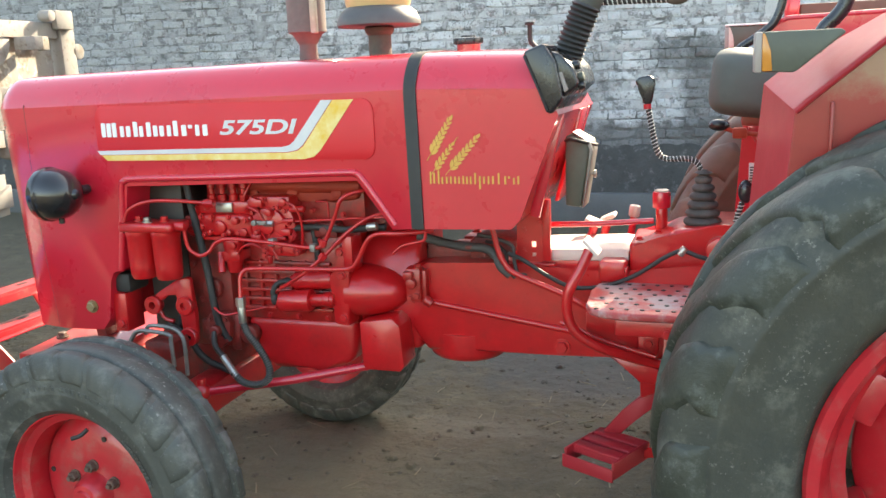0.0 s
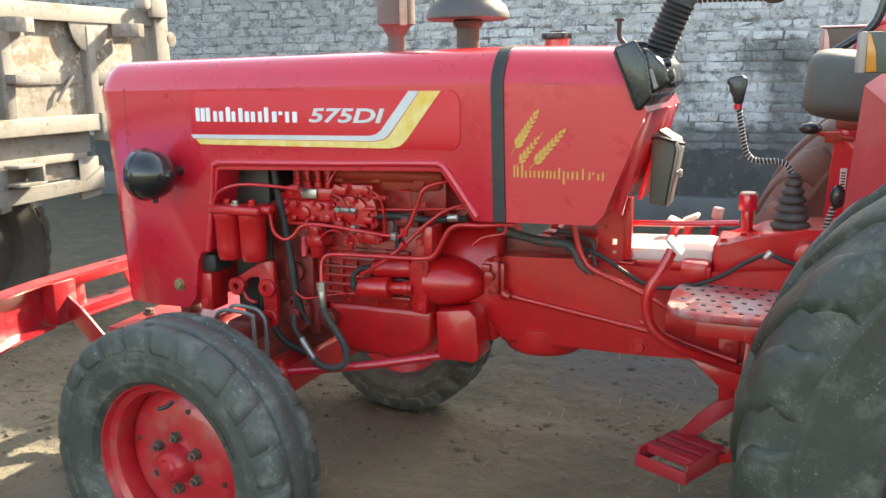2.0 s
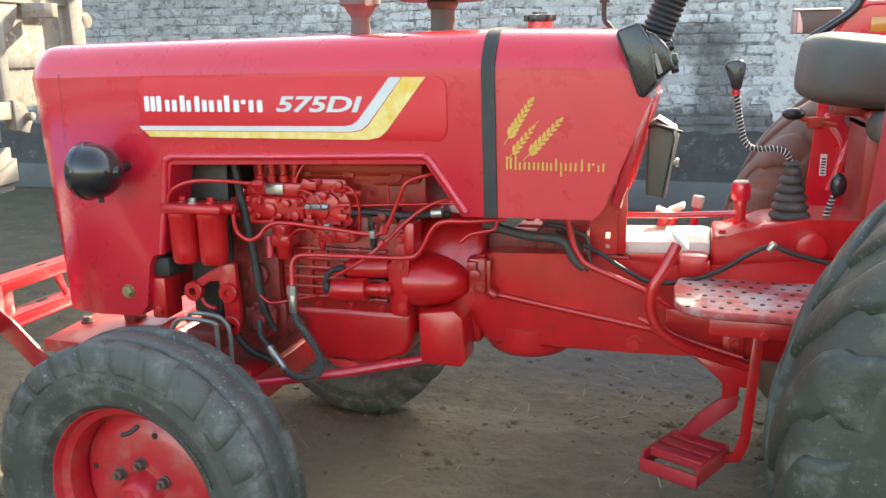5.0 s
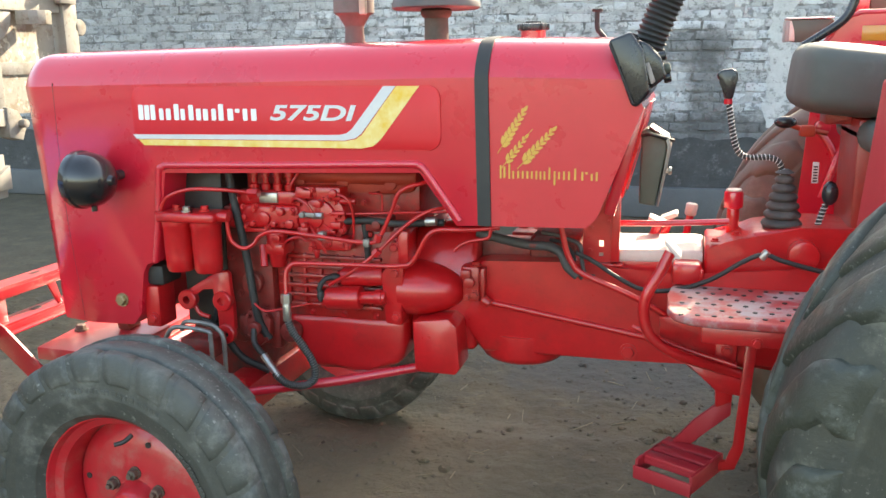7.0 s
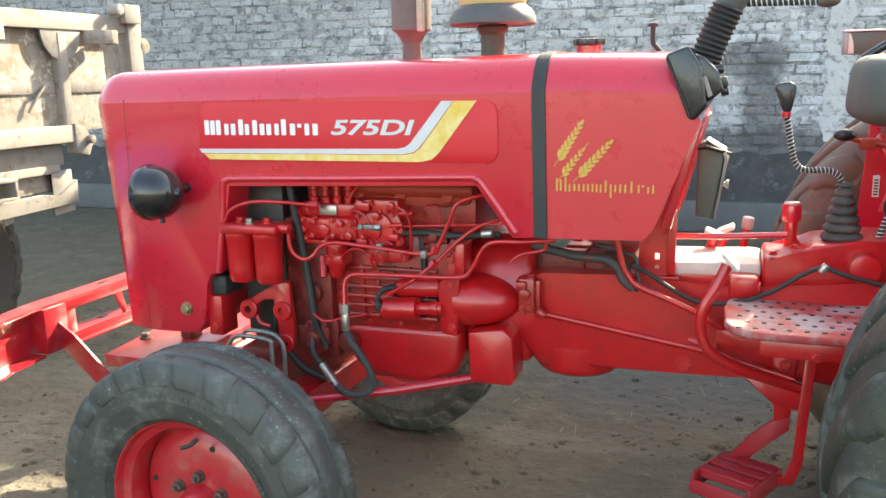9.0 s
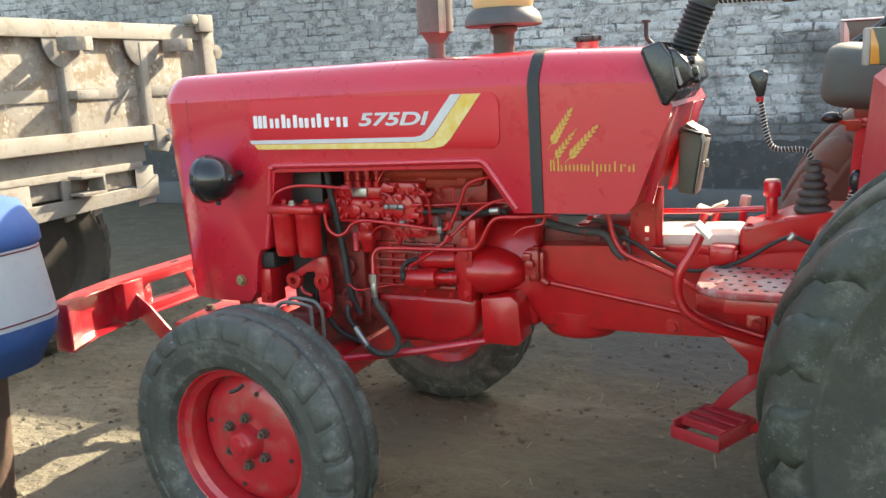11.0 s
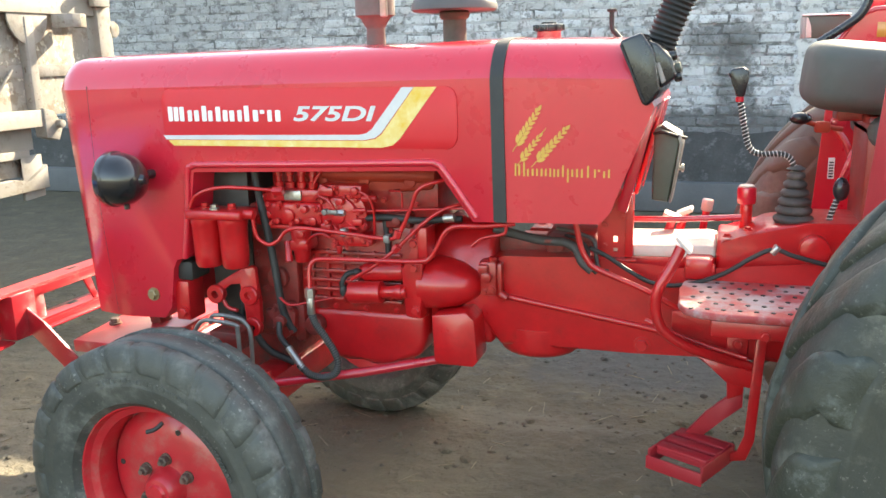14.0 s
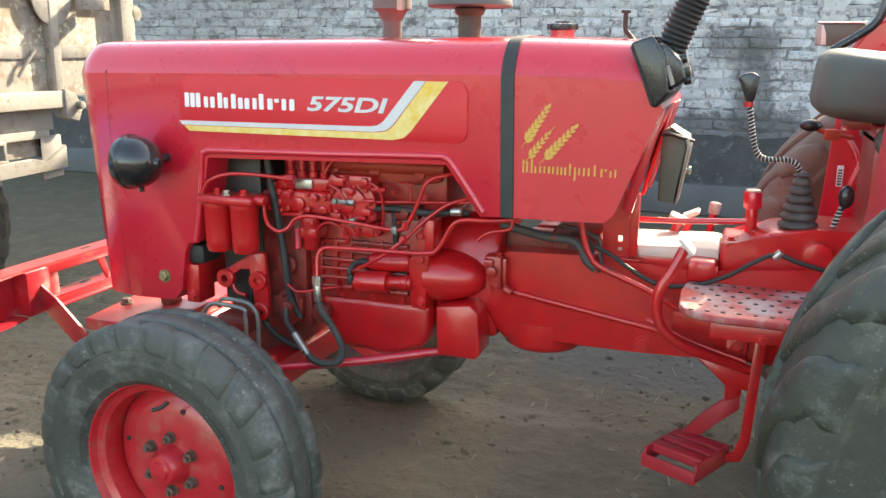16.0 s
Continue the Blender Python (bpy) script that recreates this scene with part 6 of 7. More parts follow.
for y, x, tilt in ((2.66, 0.376, 22), (2.74, 0.404, -24)):
    bm = B()
    tube(bm, [(x, y, 0.884), (x - 0.014, y, 0.84), (x - 0.036, y, 0.78)], 0.012)
    pedal = part("brake_pedal", bm, RED, tractor, "red foot pedal with pale glare-coloured pad")
    bm = B()
    box(bm, -0.026, 0.022, -0.030, 0.030, -0.006, 0.006, 0.005, 3, m=Matrix.Translation((x, y, 0.890)) @ Matrix.Rotation(radians(tilt), 4, "Y"))
    part("pedal_pad", bm, PALE_TOP, pedal, "pale pad with sun glare in its colour")
bm = B()
tube(bm, [(0.418, 2.28, 0.892), (0.399, 2.27, 0.848), (0.372, 2.26, 0.795), (0.369, 2.26, 0.743), (0.390, 2.26, 0.697), (0.445, 2.27, 0.661), (0.50, 2.29, 0.640), (0.60, 2.33, 0.60)], 0.0125, n=12)
clutch = part("clutch_pedal_arm", bm, RED_CAST, tractor, "bent red clutch pedal arm")
bm = B()
box(bm, -0.024, 0.024, -0.03, 0.03, -0.005, 0.005, 0.004, m=Matrix.Translation((0.424, 2.28, 0.902)) @ Matrix.Rotation(radians(48), 4, "Y"))
part("pedal_pad", bm, PALE_TOP, clutch, "pale pedal pad with sun glare in its colour")
for r, m_, words, pts in ((0.0072, RED_CAST, "red rod", [(0.166, 2.36, 0.925), (0.180, 2.36, 0.865), (0.195, 2.36, 0.835), (0.221, 2.36, 0.810), (0.339, 2.36, 0.763), (0.44, 2.37, 0.705)]),
                    (0.0055, BLACK_RUBBER, "black cable", [(0.20, 2.37, 0.86), (0.239, 2.385, 0.838), (0.295, 2.385, 0.803), (0.358, 2.385, 0.775), (0.431, 2.39, 0.778), (0.508, 2.39, 0.807), (0.576, 2.39, 0.853), (0.619, 2.39, 0.872), (0.663, 2.39, 0.858), (0.75, 2.40, 0.835)]),
                    (0.0115, DUSTY_RUBBER, "dusty wrapped cable loom", [(-0.05, 2.41, 0.890), (0.02, 2.41, 0.874), (0.08, 2.40, 0.866), (0.135, 2.39, 0.866), (0.165, 2.385, 0.850), (0.180, 2.38, 0.822), (0.205, 2.38, 0.800)]),
                    (0.0050, DUSTY_RUBBER, "dusty cable", [(0.11, 2.42, 0.895), (0.16, 2.41, 0.888), (0.205, 2.40, 0.872), (0.212, 2.39, 0.840), (0.222, 2.385, 0.805), (0.245, 2.385, 0.800)]),
                    (0.0045, BLACK_RUBBER, "thin dark cable", [(0.13, 2.43, 0.875), (0.165, 2.41, 0.872), (0.192, 2.39, 0.850), (0.196, 2.385, 0.815), (0.215, 2.385, 0.792)]),
                    (0.006, RED_CAST, "red rod", [(0.34, 2.33, 0.70), (0.45, 2.31, 0.665), (0.57, 2.29, 0.640)])):
    bm = B()
    tube(bm, pts, r, n=10)
    part("control_rod" if m_ is RED_CAST else "control_cable", bm, m_, tractor, words)
bm = B()
cyl(bm, (0.613, 2.39, 0.862), (0.627, 2.39, 0.880), 0.009, n=12, bev=0.002)
part("cable_clip", bm, STEEL, tractor)
bm = B()
box(bm, 0.070, 0.20, 2.475, 2.68, 0.80, 0.872, 0.01)
box(bm, -0.06, 0.068, 2.50, 2.80, 0.78, 0.806, 0.008)
box(bm, -0.06, 0.068, 2.50, 2.56, 0.80, 0.850, 0.006)
# Far ledge added so that a sunlit spot shows through the gap.
box(bm, -0.045, 0.055, 2.80, 2.96, 0.780, 0.814, 0.008, 3)
cyl(bm, (0.025, 2.88, 0.812), (0.025, 2.88, 0.832), 0.018, n=16, bev=0.004)
bolt(bm, (-0.022, 2.87, 0.814), (0, 0, 1), 0.011, 0.014)
box(bm, 0.085, 0.135, 2.385, 2.50, 0.862, 0.872, 0.002)
bolt(bm, (0.11, 2.475, 0.835), (0, -1, 0), 0.010, 0.012)
bolt(bm, (0.18, 2.475, 0.845), (0, -1, 0), 0.010, 0.012)
part("steering_box", bm, GRIMY_RED, tractor, "oily dark red steering box below the cowl")


def foot_plate():
    bm = B()
    outline = [(0.85, 2.425), (0.43, 2.425), (0.420, 2.40), (0.415, 2.33), (0.418, 2.22), (0.432, 2.18), (0.465, 2.155), (0.52, 2.145), (0.85, 2.145)]
    prism(bm, outline, 0.765, 0.783, 0.006, 3, axis="z")
    return bm


fp = part("foot_plate", foot_plate(), RED_DUSTY, tractor, "worn red dimpled foot plate")
bm = B()
for i in range(12):
    for j in range(6):
        x, y = 0.448 + 0.033 * i + (0.0165 if j % 2 else 0), 2.178 + 0.044 * j
        cyl(bm, (x, y, 0.7810), (x, y, 0.7848), 0.0064, 0.0048, n=8)
tagged(part("plate_dimple", bm, DARK_METAL, fp, "rows of dark punched dimples"), kind="stuff")
bm = B()
box(bm, 0.49, 0.85, 2.16, 2.175, 0.728, 0.764, 0.004)
box(bm, 0.505, 0.52, 2.178, 2.42, 0.728, 0.763, 0.003)
bolt(bm, (0.60, 2.16, 0.737), (0, -1, 0), 0.009, 0.008)
part("plate_bracket", bm, RED_CAST, fp)
bm = B()
prism(bm, [(0.524, 0.690), (0.574, 0.690), (0.568, 0.538), (0.532, 0.520)], 2.325, 2.337, 0.004)
prism(bm, [(0.400, 0.725), (0.690, 0.725), (0.690, 0.622), (0.560, 0.630), (0.480, 0.645), (0.400, 0.665)], 2.339, 2.352, 0.003)
bolt(bm, (0.550, 2.325, 0.660), (0, -1, 0), 0.010, 0.009)
prism(bm, [(0.445, 0.64), (0.60, 0.60), (0.60, 0.56), (0.53, 0.57), (0.50, 0.60)], 2.30, 2.33, 0.006)
part("step_hanger", bm, RED_CAST, tractor, "flat red step hanger")
bm = B()
prism(bm, [(0.568, 0.540), (0.532, 0.522), (0.486, 0.478), (0.440, 0.420), (0.480, 0.415), (0.515, 0.452), (0.568, 0.500)], 2.338, 2.350, 0.003)
box(bm, 0.442, 0.486, 2.325, 2.350, 0.398, 0.416, 0.002)
part("step_arm", bm, RED_GUARD, tractor, "bent red step arm")
bm = B()
prism(bm, [(0.588, 0.725), (0.612, 0.725), (0.596, 0.440), (0.580, 0.392), (0.520, 0.380), (0.520, 0.398), (0.562, 0.410), (0.576, 0.450)], 2.285, 2.293, 0.002)
part("step_strut", bm, RED_CAST, tractor, "thin red step strut")
STEP = Matrix.Translation((0.458, 2.266, 0)) @ Matrix.Rotation(radians(-26), 4, "Z")
bm = B()
box(bm, -0.070, 0.070, -0.082, -0.076, 0.374, 0.406, 0.002, m=STEP)
box(bm, -0.070, 0.070, 0.073, 0.082, 0.378, 0.420, 0.003, m=STEP)
box(bm, -0.070, -0.062, -0.074, 0.074, 0.378, 0.420, 0.003, m=STEP)
box(bm, 0.062, 0.070, -0.074, 0.074, 0.378, 0.420, 0.003, m=STEP)
step = part("foot_step", bm, RED_GUARD, tractor, "red open slatted foot step")
for v in (-0.030, 0.014, 0.056):
    bm = B()
    box(bm, -0.063, 0.063, v - 0.016, v + 0.016, 0.412, 0.4215, 0.003, m=STEP)
    box(bm, -0.063, 0.063, v - 0.016, v - 0.013, 0.400, 0.4125, 0.001, 1, m=STEP)
    part("step_slat", bm, RED_GUARD, step)

# seat
bm = B()
dome(bm, (0, 0, 0), (0.10, 0.24, 0.115), 40, 22)
for v in bm.verts:
    v.co.x = math.copysign(abs(v.co.x / 0.10) ** 0.45, v.co.x) * 0.105
    v.co.y = math.copysign(abs(v.co.y / 0.24) ** 0.5, v.co.y) * 0.215
    v.co.z = math.copysign(abs(v.co.z / 0.115) ** 0.42, v.co.z) * 0.080
bmesh.ops.transform(bm, matrix=Matrix.Translation((0.775, 2.60, 1.253)) @ Matrix.Rotation(radians(6), 4, "Y"), verts=bm.verts[:])
seat = part("seat_backrest", bm, SEAT_GREY, tractor, "dusty grey vinyl seat backrest", angle=60)
bm = B()
box(bm, 0.80, 1.12, 2.36, 2.80, 1.10, 1.17, 0.03, 4)
part("seat_cushion", bm, SEAT_GREY, tractor, "dusty grey vinyl seat cushion")
bm = B()
box(bm, 0.80, 1.05, 2.46, 2.70, 0.90, 1.17, 0.01)
box(bm, 0.745, 0.90, 2.56, 2.66, 1.15, 1.18, 0.006)
part("seat_frame", bm, RED_SKIRT, tractor, "red seat frame")
bm = B()
tube(bm, [(0.690, 2.90, 1.128), (0.735, 2.90, 1.112), (0.80, 2.91, 1.10)], 0.007)
box(bm, 0.728, 0.768, 2.885, 2.915, 1.092, 1.122, 0.006)
lev = part("position_lever", bm, ORANGE_RED, tractor, "short orange-red control lever")
bm = B()
dome(bm, (0.692, 2.90, 1.130), (0.030, 0.018, 0.017), 18, 10)
part("lever_knob", bm, BLACK, lev, "black oval lever knob")


# mudguard lamps, grab rails
def guard_lamp(guard, y, x, z, lid):
    bm = B()
    prism(bm, [(x + 0.006, z - 0.064), (x + 0.054, z - 0.066), (x + 0.128, z - 0.006), (x + 0.120, z), (x, z)], y - 0.040, y + 0.040, 0.004)
    part("side_lamp", bm, LAMP_BOX, guard, "grey-green side lamp housing with amber lens")
    bm = B()
    prism(bm, [(x + 0.004, z - 0.063), (x + 0.020, z - 0.063), (x + 0.017, z - 0.030), (x + 0.008, z - 0.004), (x + 0.003, z - 0.002)], y - 0.0425, y + 0.038, 0.002)
    part("amber_lens", bm, PALE_TOP if lid else AMBER, guard, "pale faded lens" if lid else "amber lens")
    bm = B()
    box(bm, x - 0.008, x + 0.004, y - 0.041, y + 0.041, z - 0.065, z, 0.003)
    part("lamp_rim", bm, PALE_RIM, guard, "pale faded lamp rim")
    if lid:
        bm = B()
        box(bm, x - 0.008, x + 0.124, y - 0.047, y + 0.047, z + 0.001, z + 0.006, 0.002)
        part("lamp_lid", bm, lid, guard)


guard_lamp(near_guard, 1.90, 0.757, 1.351, None)
guard_lamp(far_guard, 3.24, 0.708, 1.410, WHITE_INK)
bm = B()
tube(bm, [(0.852, 2.02, 1.318), (0.866, 2.02, 1.355), (0.886, 2.02, 1.376), (0.900, 2.02, 1.400), (0.904, 2.02, 1.44), (0.906, 2.02, 1.56)], 0.013)
part("grab_rail", bm, BLACK, near_guard, "black tubular grab rail")
bm = B()
tube(bm, [(0.728, 2.955, 1.331), (0.750, 2.955, 1.346), (0.782, 2.955, 1.367), (0.826, 2.955, 1.402), (0.846, 2.955, 1.448), (0.852, 2.955, 1.50), (0.854, 2.955, 1.60)], 0.012)
part("grab_rail", bm, BLACK, far_guard, "black tubular grab rail")
bm = B()
box(bm, 0.905, 1.50, 3.08, 3.11, 1.400, 1.458, 0.003)
part("tool_board", bm, BROWN_BOARD, far_guard, "brown painted board on the mudguard")
bm = B()
box(bm, 0.862, 0.903, 3.07, 3.13, 1.400, 1.486, 0.006)
part("rear_lamp", bm, RED, far_guard, "red tail lamp lens")
bm = B()
box(bm, 0.777, 0.794, 2.966, 2.9725, 0.955, 1.015, 0.001)
part("barcode_label", bm, WHITE_INK, far_guard, "white barcode sticker")
for i in range(6):
    bm = B()
    box(bm, 0.780, 0.791, 2.9645, 2.9662, 0.960 + 0.008 * i, 0.964 + 0.008 * i, 0)
    part("label_bar", bm, BLACK, far_guard)
bm = B()
box(bm, 0.872, 0.97, 2.967, 2.9725, 1.342, 1.382, 0.002)
part("guard_reflector", bm, AMBER, far_guard, "amber reflector")
bm = B()
tube(bm, [(0.78, 2.95, 1.11), (0.82, 2.94, 1.05), (0.84, 2.94, 0.98)], 0.010)
tube(bm, [(0.86, 2.95, 1.10), (0.83, 2.93, 1.02), (0.80, 2.93, 0.92)], 0.010)
cyl(bm, (0.79, 2.96, 1.115), (0.79, 2.92, 1.115), 0.02, n=14, bev=0.003)
part("lift_linkage", bm, RED, tractor, "red control linkage")


# ---------------------------------------------------------------- trailer
trailer = thing("tipping_trailer", "dusty tan steel trailer with mud-stained side boards", "trailer", (-3.5, 2.4, 0))
TX = -2.60
bm = B()
box(bm, TX - 0.055, TX - 0.045, -0.6, 4.05, 1.08, 1.60, 0.002)
part("side_sheet", bm, TRAILER_SHEET, trailer, "mud-splashed sheet metal side")
bm = B()
box(bm, TX - 0.07, TX, -0.62, 4.06, 1.555, 1.636, 0.006)
part("top_rail", bm, TRAILER, trailer)
for y0, y1 in ((-0.6, 3.08), (3.163, 3.58), (3.66, 4.06)):
    bm = B()
    box(bm, TX - 0.055, TX - 0.036, y0, y1, 1.262, 1.320, 0.003)
    part("middle_rail", bm, TRAILER, trailer)
bm = B()
box(bm, TX - 0.07, TX + 0.012, -0.62, 3.62, 1.032, 1.112, 0.006)
part("lower_rail", bm, TRAILER, trailer)
bm = B()
box(bm, TX - 0.065, TX - 0.052, -0.62, 3.60, 0.925, 1.032, 0.003)
part("sill_strip", bm, TRAILER, trailer)


def side_post(y0, y1):
    """Pressed upright under a rounded gusset plate."""
    bm = B()
    c = (y0 + y1) / 2
    arc = [(c + 0.125 * math.cos(radians(g)), 1.556 + 0.145 * math.sin(radians(g))) for g in range(180, 361, 15)]
    prism(bm, arc, TX - 0.017, TX - 0.008, 0.002, axis="x")
    prism(bm, [(TX - 0.050, y0), (TX - 0.012, y0 + 0.004), (TX - 0.004, y0 + 0.012), (TX - 0.004, y1 - 0.012), (TX - 0.012, y1 - 0.004), (TX - 0.050, y1)], 1.112, 1.540, 0.002, axis="z")
    part("side_post", bm, TRAILER, trailer)


for y0, y1 in ((0.66, 0.74), (1.87, 1.95), (3.085, 3.158), (3.585, 3.655)):
    side_post(y0, y1)
for y0 in (0.62, 1.85, 3.07, 3.76):
    bm = B()
    prism(bm, [(TX, y0), (TX + 0.07, y0 + 0.005), (TX + 0.10, y0 + 0.03), (TX + 0.112, y0 + 0.07), (TX + 0.105, y0 + 0.115), (TX + 0.075, y0 + 0.145), (TX, y0 + 0.16), (TX, y0 + 0.148), (TX + 0.07, y0 + 0.132), (TX + 0.096, y0 + 0.105), (TX + 0.10, y0 + 0.07), (TX + 0.09, y0 + 0.04), (TX + 0.065, y0 + 0.017), (TX, y0 + 0.012)], 1.492, 1.556, 0.002, axis="z")
    part("stake_pocket", bm, TRAILER, trailer, "welded strap stake pocket")
for y0 in (1.95, 3.10):
    bm = B()
    box(bm, TX - 0.012, TX + 0.06, y0, y0 + 0.13, 1.27, 1.31, 0.004)
    part("side_hook", bm, TRAILER, trailer)
    bm = B()
    tube(bm, [(TX - 0.03, y0 + 0.30, 1.18), (TX - 0.02, y0 + 0.34, 1.24), (TX - 0.02, y0 + 0.40, 1.30)], 0.008)
    part("tie_ring", bm, TRAILER, trailer)
bm = B()
box(bm, TX - 0.10, TX + 0.01, 4.07, 4.17, 0.98, 1.695, 0.006)
box(bm, TX + 0.005, TX + 0.04, 4.02, 4.14, 1.60, 1.695, 0.006)
part("corner_post", bm, TRAILER, trailer, "rusty tan corner post")
bm = B()
cyl(bm, (TX - 0.02, 3.98, 1.665), (TX + 0.05, 3.98, 1.665), 0.028, n=18, bev=0.005)
part("hinge_pin", bm, TRAILER, trailer)
bm = B()
cyl(bm, (TX - 0.02, 4.19, 1.49), (TX + 0.01, 4.19, 1.49), 0.042, n=22, bev=0.006)
part("latch_disc", bm, TRAILER, trailer, "round tan latch plate")
bm = B()
prism(bm, [(3.62, 1.12), (3.69, 1.10), (3.73, 1.02), (3.70, 0.96), (3.62, 0.98)], TX - 0.05, TX + 0.02, 0.006, axis="x")
cyl(bm, (TX, 3.70, 1.04), (TX + 0.05, 3.70, 1.04), 0.02, n=14, bev=0.004)
part("tail_hinge", bm, TRAILER, trailer)


def skirt():
    """Lower side beam with square openings and a sloping foot."""
    bm = B()
    top, spans = 0.920, ((-0.6, 0.2), (0.2, 0.95), (0.95, 1.7), (1.7, 2.45), (2.45, 2.85), (3.03, 3.085), (3.20, 3.255), (3.50, 3.63))
    for y0, y1 in spans:
        prism(bm, [(y0, top - 0.02), (y1, top - 0.02), (y1, 0.70), (y0, 0.69)], TX - 0.058, TX - 0.04, 0.003, axis="x")
    box(bm, TX - 0.062, TX - 0.040, -0.6, 3.56, 0.890, 0.928, 0.003)
    prism(bm, [(3.46, 0.912), (3.50, 0.912), (3.50, 0.80), (3.535, 0.80), (3.535, 0.83)], TX - 0.056, TX - 0.042, 0.002, axis="x")
    prism(bm, [(-0.6, 0.62), (2.75, 0.715), (3.64, 0.738), (3.64, 0.850), (3.52, 0.782), (3.44, 0.800), (2.75, 0.790), (-0.6, 0.74)], TX - 0.06, TX - 0.02, 0.003, axis="x")
    return bm


part("skirt_beam", skirt(), TRAILER, trailer, "tan lower beam with square openings")
bm = B()
box(bm, TX - 0.03, TX + 0.06, 3.06, 3.21, 0.812, 0.827, 0.003)
box(bm, TX - 0.03, TX + 0.06, 3.06, 3.21, 0.893, 0.908, 0.003)
box(bm, TX - 0.03, TX + 0.06, 3.19, 3.205, 0.824, 0.896, 0.003)
part("tool_bracket", bm, TRAILER, trailer)
bm = B()
box(bm, -4.35, TX - 0.075, -0.58, 3.55, 0.80, 1.03, 0.01)
box(bm, -3.9, -3.0, -0.5, 3.5, 0.55, 0.80, 0.01)
part("trailer_floor", bm, TRAILER, trailer)
bm = B()
box(bm, -4.42, -4.36, -0.6, 4.05, 0.95, 1.63, 0.004)
box(bm, -4.36, TX - 0.06, -0.62, -0.57, 1.03, 1.63, 0.004)
part("far_board", bm, TRAILER_SHEET, trailer)
TWY = 3.02
for x in (-2.98, -4.02):
    bm = tyre_mesh((0, 0, 0), 0.48, 0.13, 0.26)
    spot = Matrix.Translation((x, TWY, 0.49)) @ Matrix.Rotation(radians(90), 4, "Z")
    bmesh.ops.transform(bm, matrix=spot, verts=bm.verts[:])
    w = part("trailer_tyre", bm, RUBBER_TRAILER, trailer, "black trailer tyre", angle=50)
    tread_lugs(w, spot, 0.48, 0.13, 0.26, 0.014, 26, False, RUBBER_TRAILER)
    # Rim colour is dark to stand for the shade there.
    bm = B()
    lathe(bm, [(0.265, 0.09), (0.25, 0.08), (0.20, 0.02), (0.10, 0.03), (0.08, 0.08), (0.001, 0.08), (0.001, -0.09), (0.265, -0.09)], (x, TWY, 0.49), "x", 40)
    part("trailer_rim", bm, DARK_METAL, w, "dark trailer wheel rim with shade in its colour")

# ---------------------------------------------------------------- blue machine beside the tractor
blue = thing("blue_machine", "blue and white painted farm machine hood on a dark leg", "farm machine", (-1.9, 1.75, 0))


def hood_ring(bm, rows, cx, cy, k=28):
    """Rounded-square rings (half width, half depth, z) skinned into a shell."""
    rings = []
    for a, b, z in rows:
        ring = []
        for i in range(k):
            t = 2 * math.pi * i / k
            c, s = math.cos(t), math.sin(t)
            ring.append(bm.verts.new((cx + a * math.copysign(abs(c) ** 0.55, c), cy + b * math.copysign(abs(s) ** 0.55, s), z)))
        rings.append(ring)
    bm.faces.new(rings[0]), bm.faces.new(rings[-1])
    for u, v in zip(rings, rings[1:]):
        for i in range(k):
            bm.faces.new((u[i], v[i], v[(i + 1) % k], u[(i + 1) % k]))
    return bm


BX, BY = -1.72, 1.74
part("blue_lid", hood_ring(B(), [(0.318, 0.207, 0.872), (0.328, 0.214, 0.885), (0.325, 0.212, 0.925), (0.312, 0.202, 0.945), (0.27, 0.19, 1.00), (0.18, 0.13, 1.022), (0.05, 0.04, 1.027)], BX, BY), BLUE, blue, "rounded blue lid", angle=45)
part("white_band", hood_ring(B(), [(0.360, 0.216, 0.655), (0.340, 0.210, 0.76), (0.318, 0.204, 0.873)], BX, BY), BLUE_WHITE, blue, "grimy white band", angle=45)
part("blue_base", hood_ring(B(), [(0.20, 0.15, 0.475), (0.27, 0.185, 0.50), (0.330, 0.198, 0.585), (0.345, 0.206, 0.60), (0.356, 0.214, 0.656)], BX, BY), BLUE, blue, "blue tapered lower body", angle=45)
for z, a, b in ((0.862, 0.3215, 0.2065), (0.668, 0.3595, 0.2170)):
    part("pinstripe", hood_ring(B(), [(a, b, z), (a + 0.001, b + 0.001, z + 0.004)], BX, BY), PIN_RED, blue)
for ang in (-0.9, -0.35):
    bm = B()
    p = Vector((BX + 0.324 * math.cos(ang) ** 0.55, BY - 0.205 * abs(math.sin(ang)) ** 0.55, 0.845))
    bolt(bm, p, (math.cos(ang), math.sin(ang), 0), 0.008, 0.008)
    part("band_screw", bm, STEEL, blue)
part("black_leg", hood_ring(B(), [(0.13, 0.12, 0.0), (0.17, 0.14, 0.48)], BX - 0.03, BY), NUT_GREY, blue, "dark grey leg", angle=45)
bm = B()
for i in range(9):
    cyl(bm, (BX + 0.115, BY - 0.095, 0.26 + 0.012 * i), (BX + 0.125, BY - 0.108, 0.26 + 0.012 * i), 0.002, n=6)
part("leg_perforation", bm, STEEL, blue)


# ---------------------------------------------------------------- loose stones and straw
def scatter(name, count, seed, make, material, words, category):
    rnd = random.Random(seed)
    bm = B()
    for _ in range(count):
        make(bm, rnd)
    return tagged(part(name, bm, material), words, category, kind="stuff")


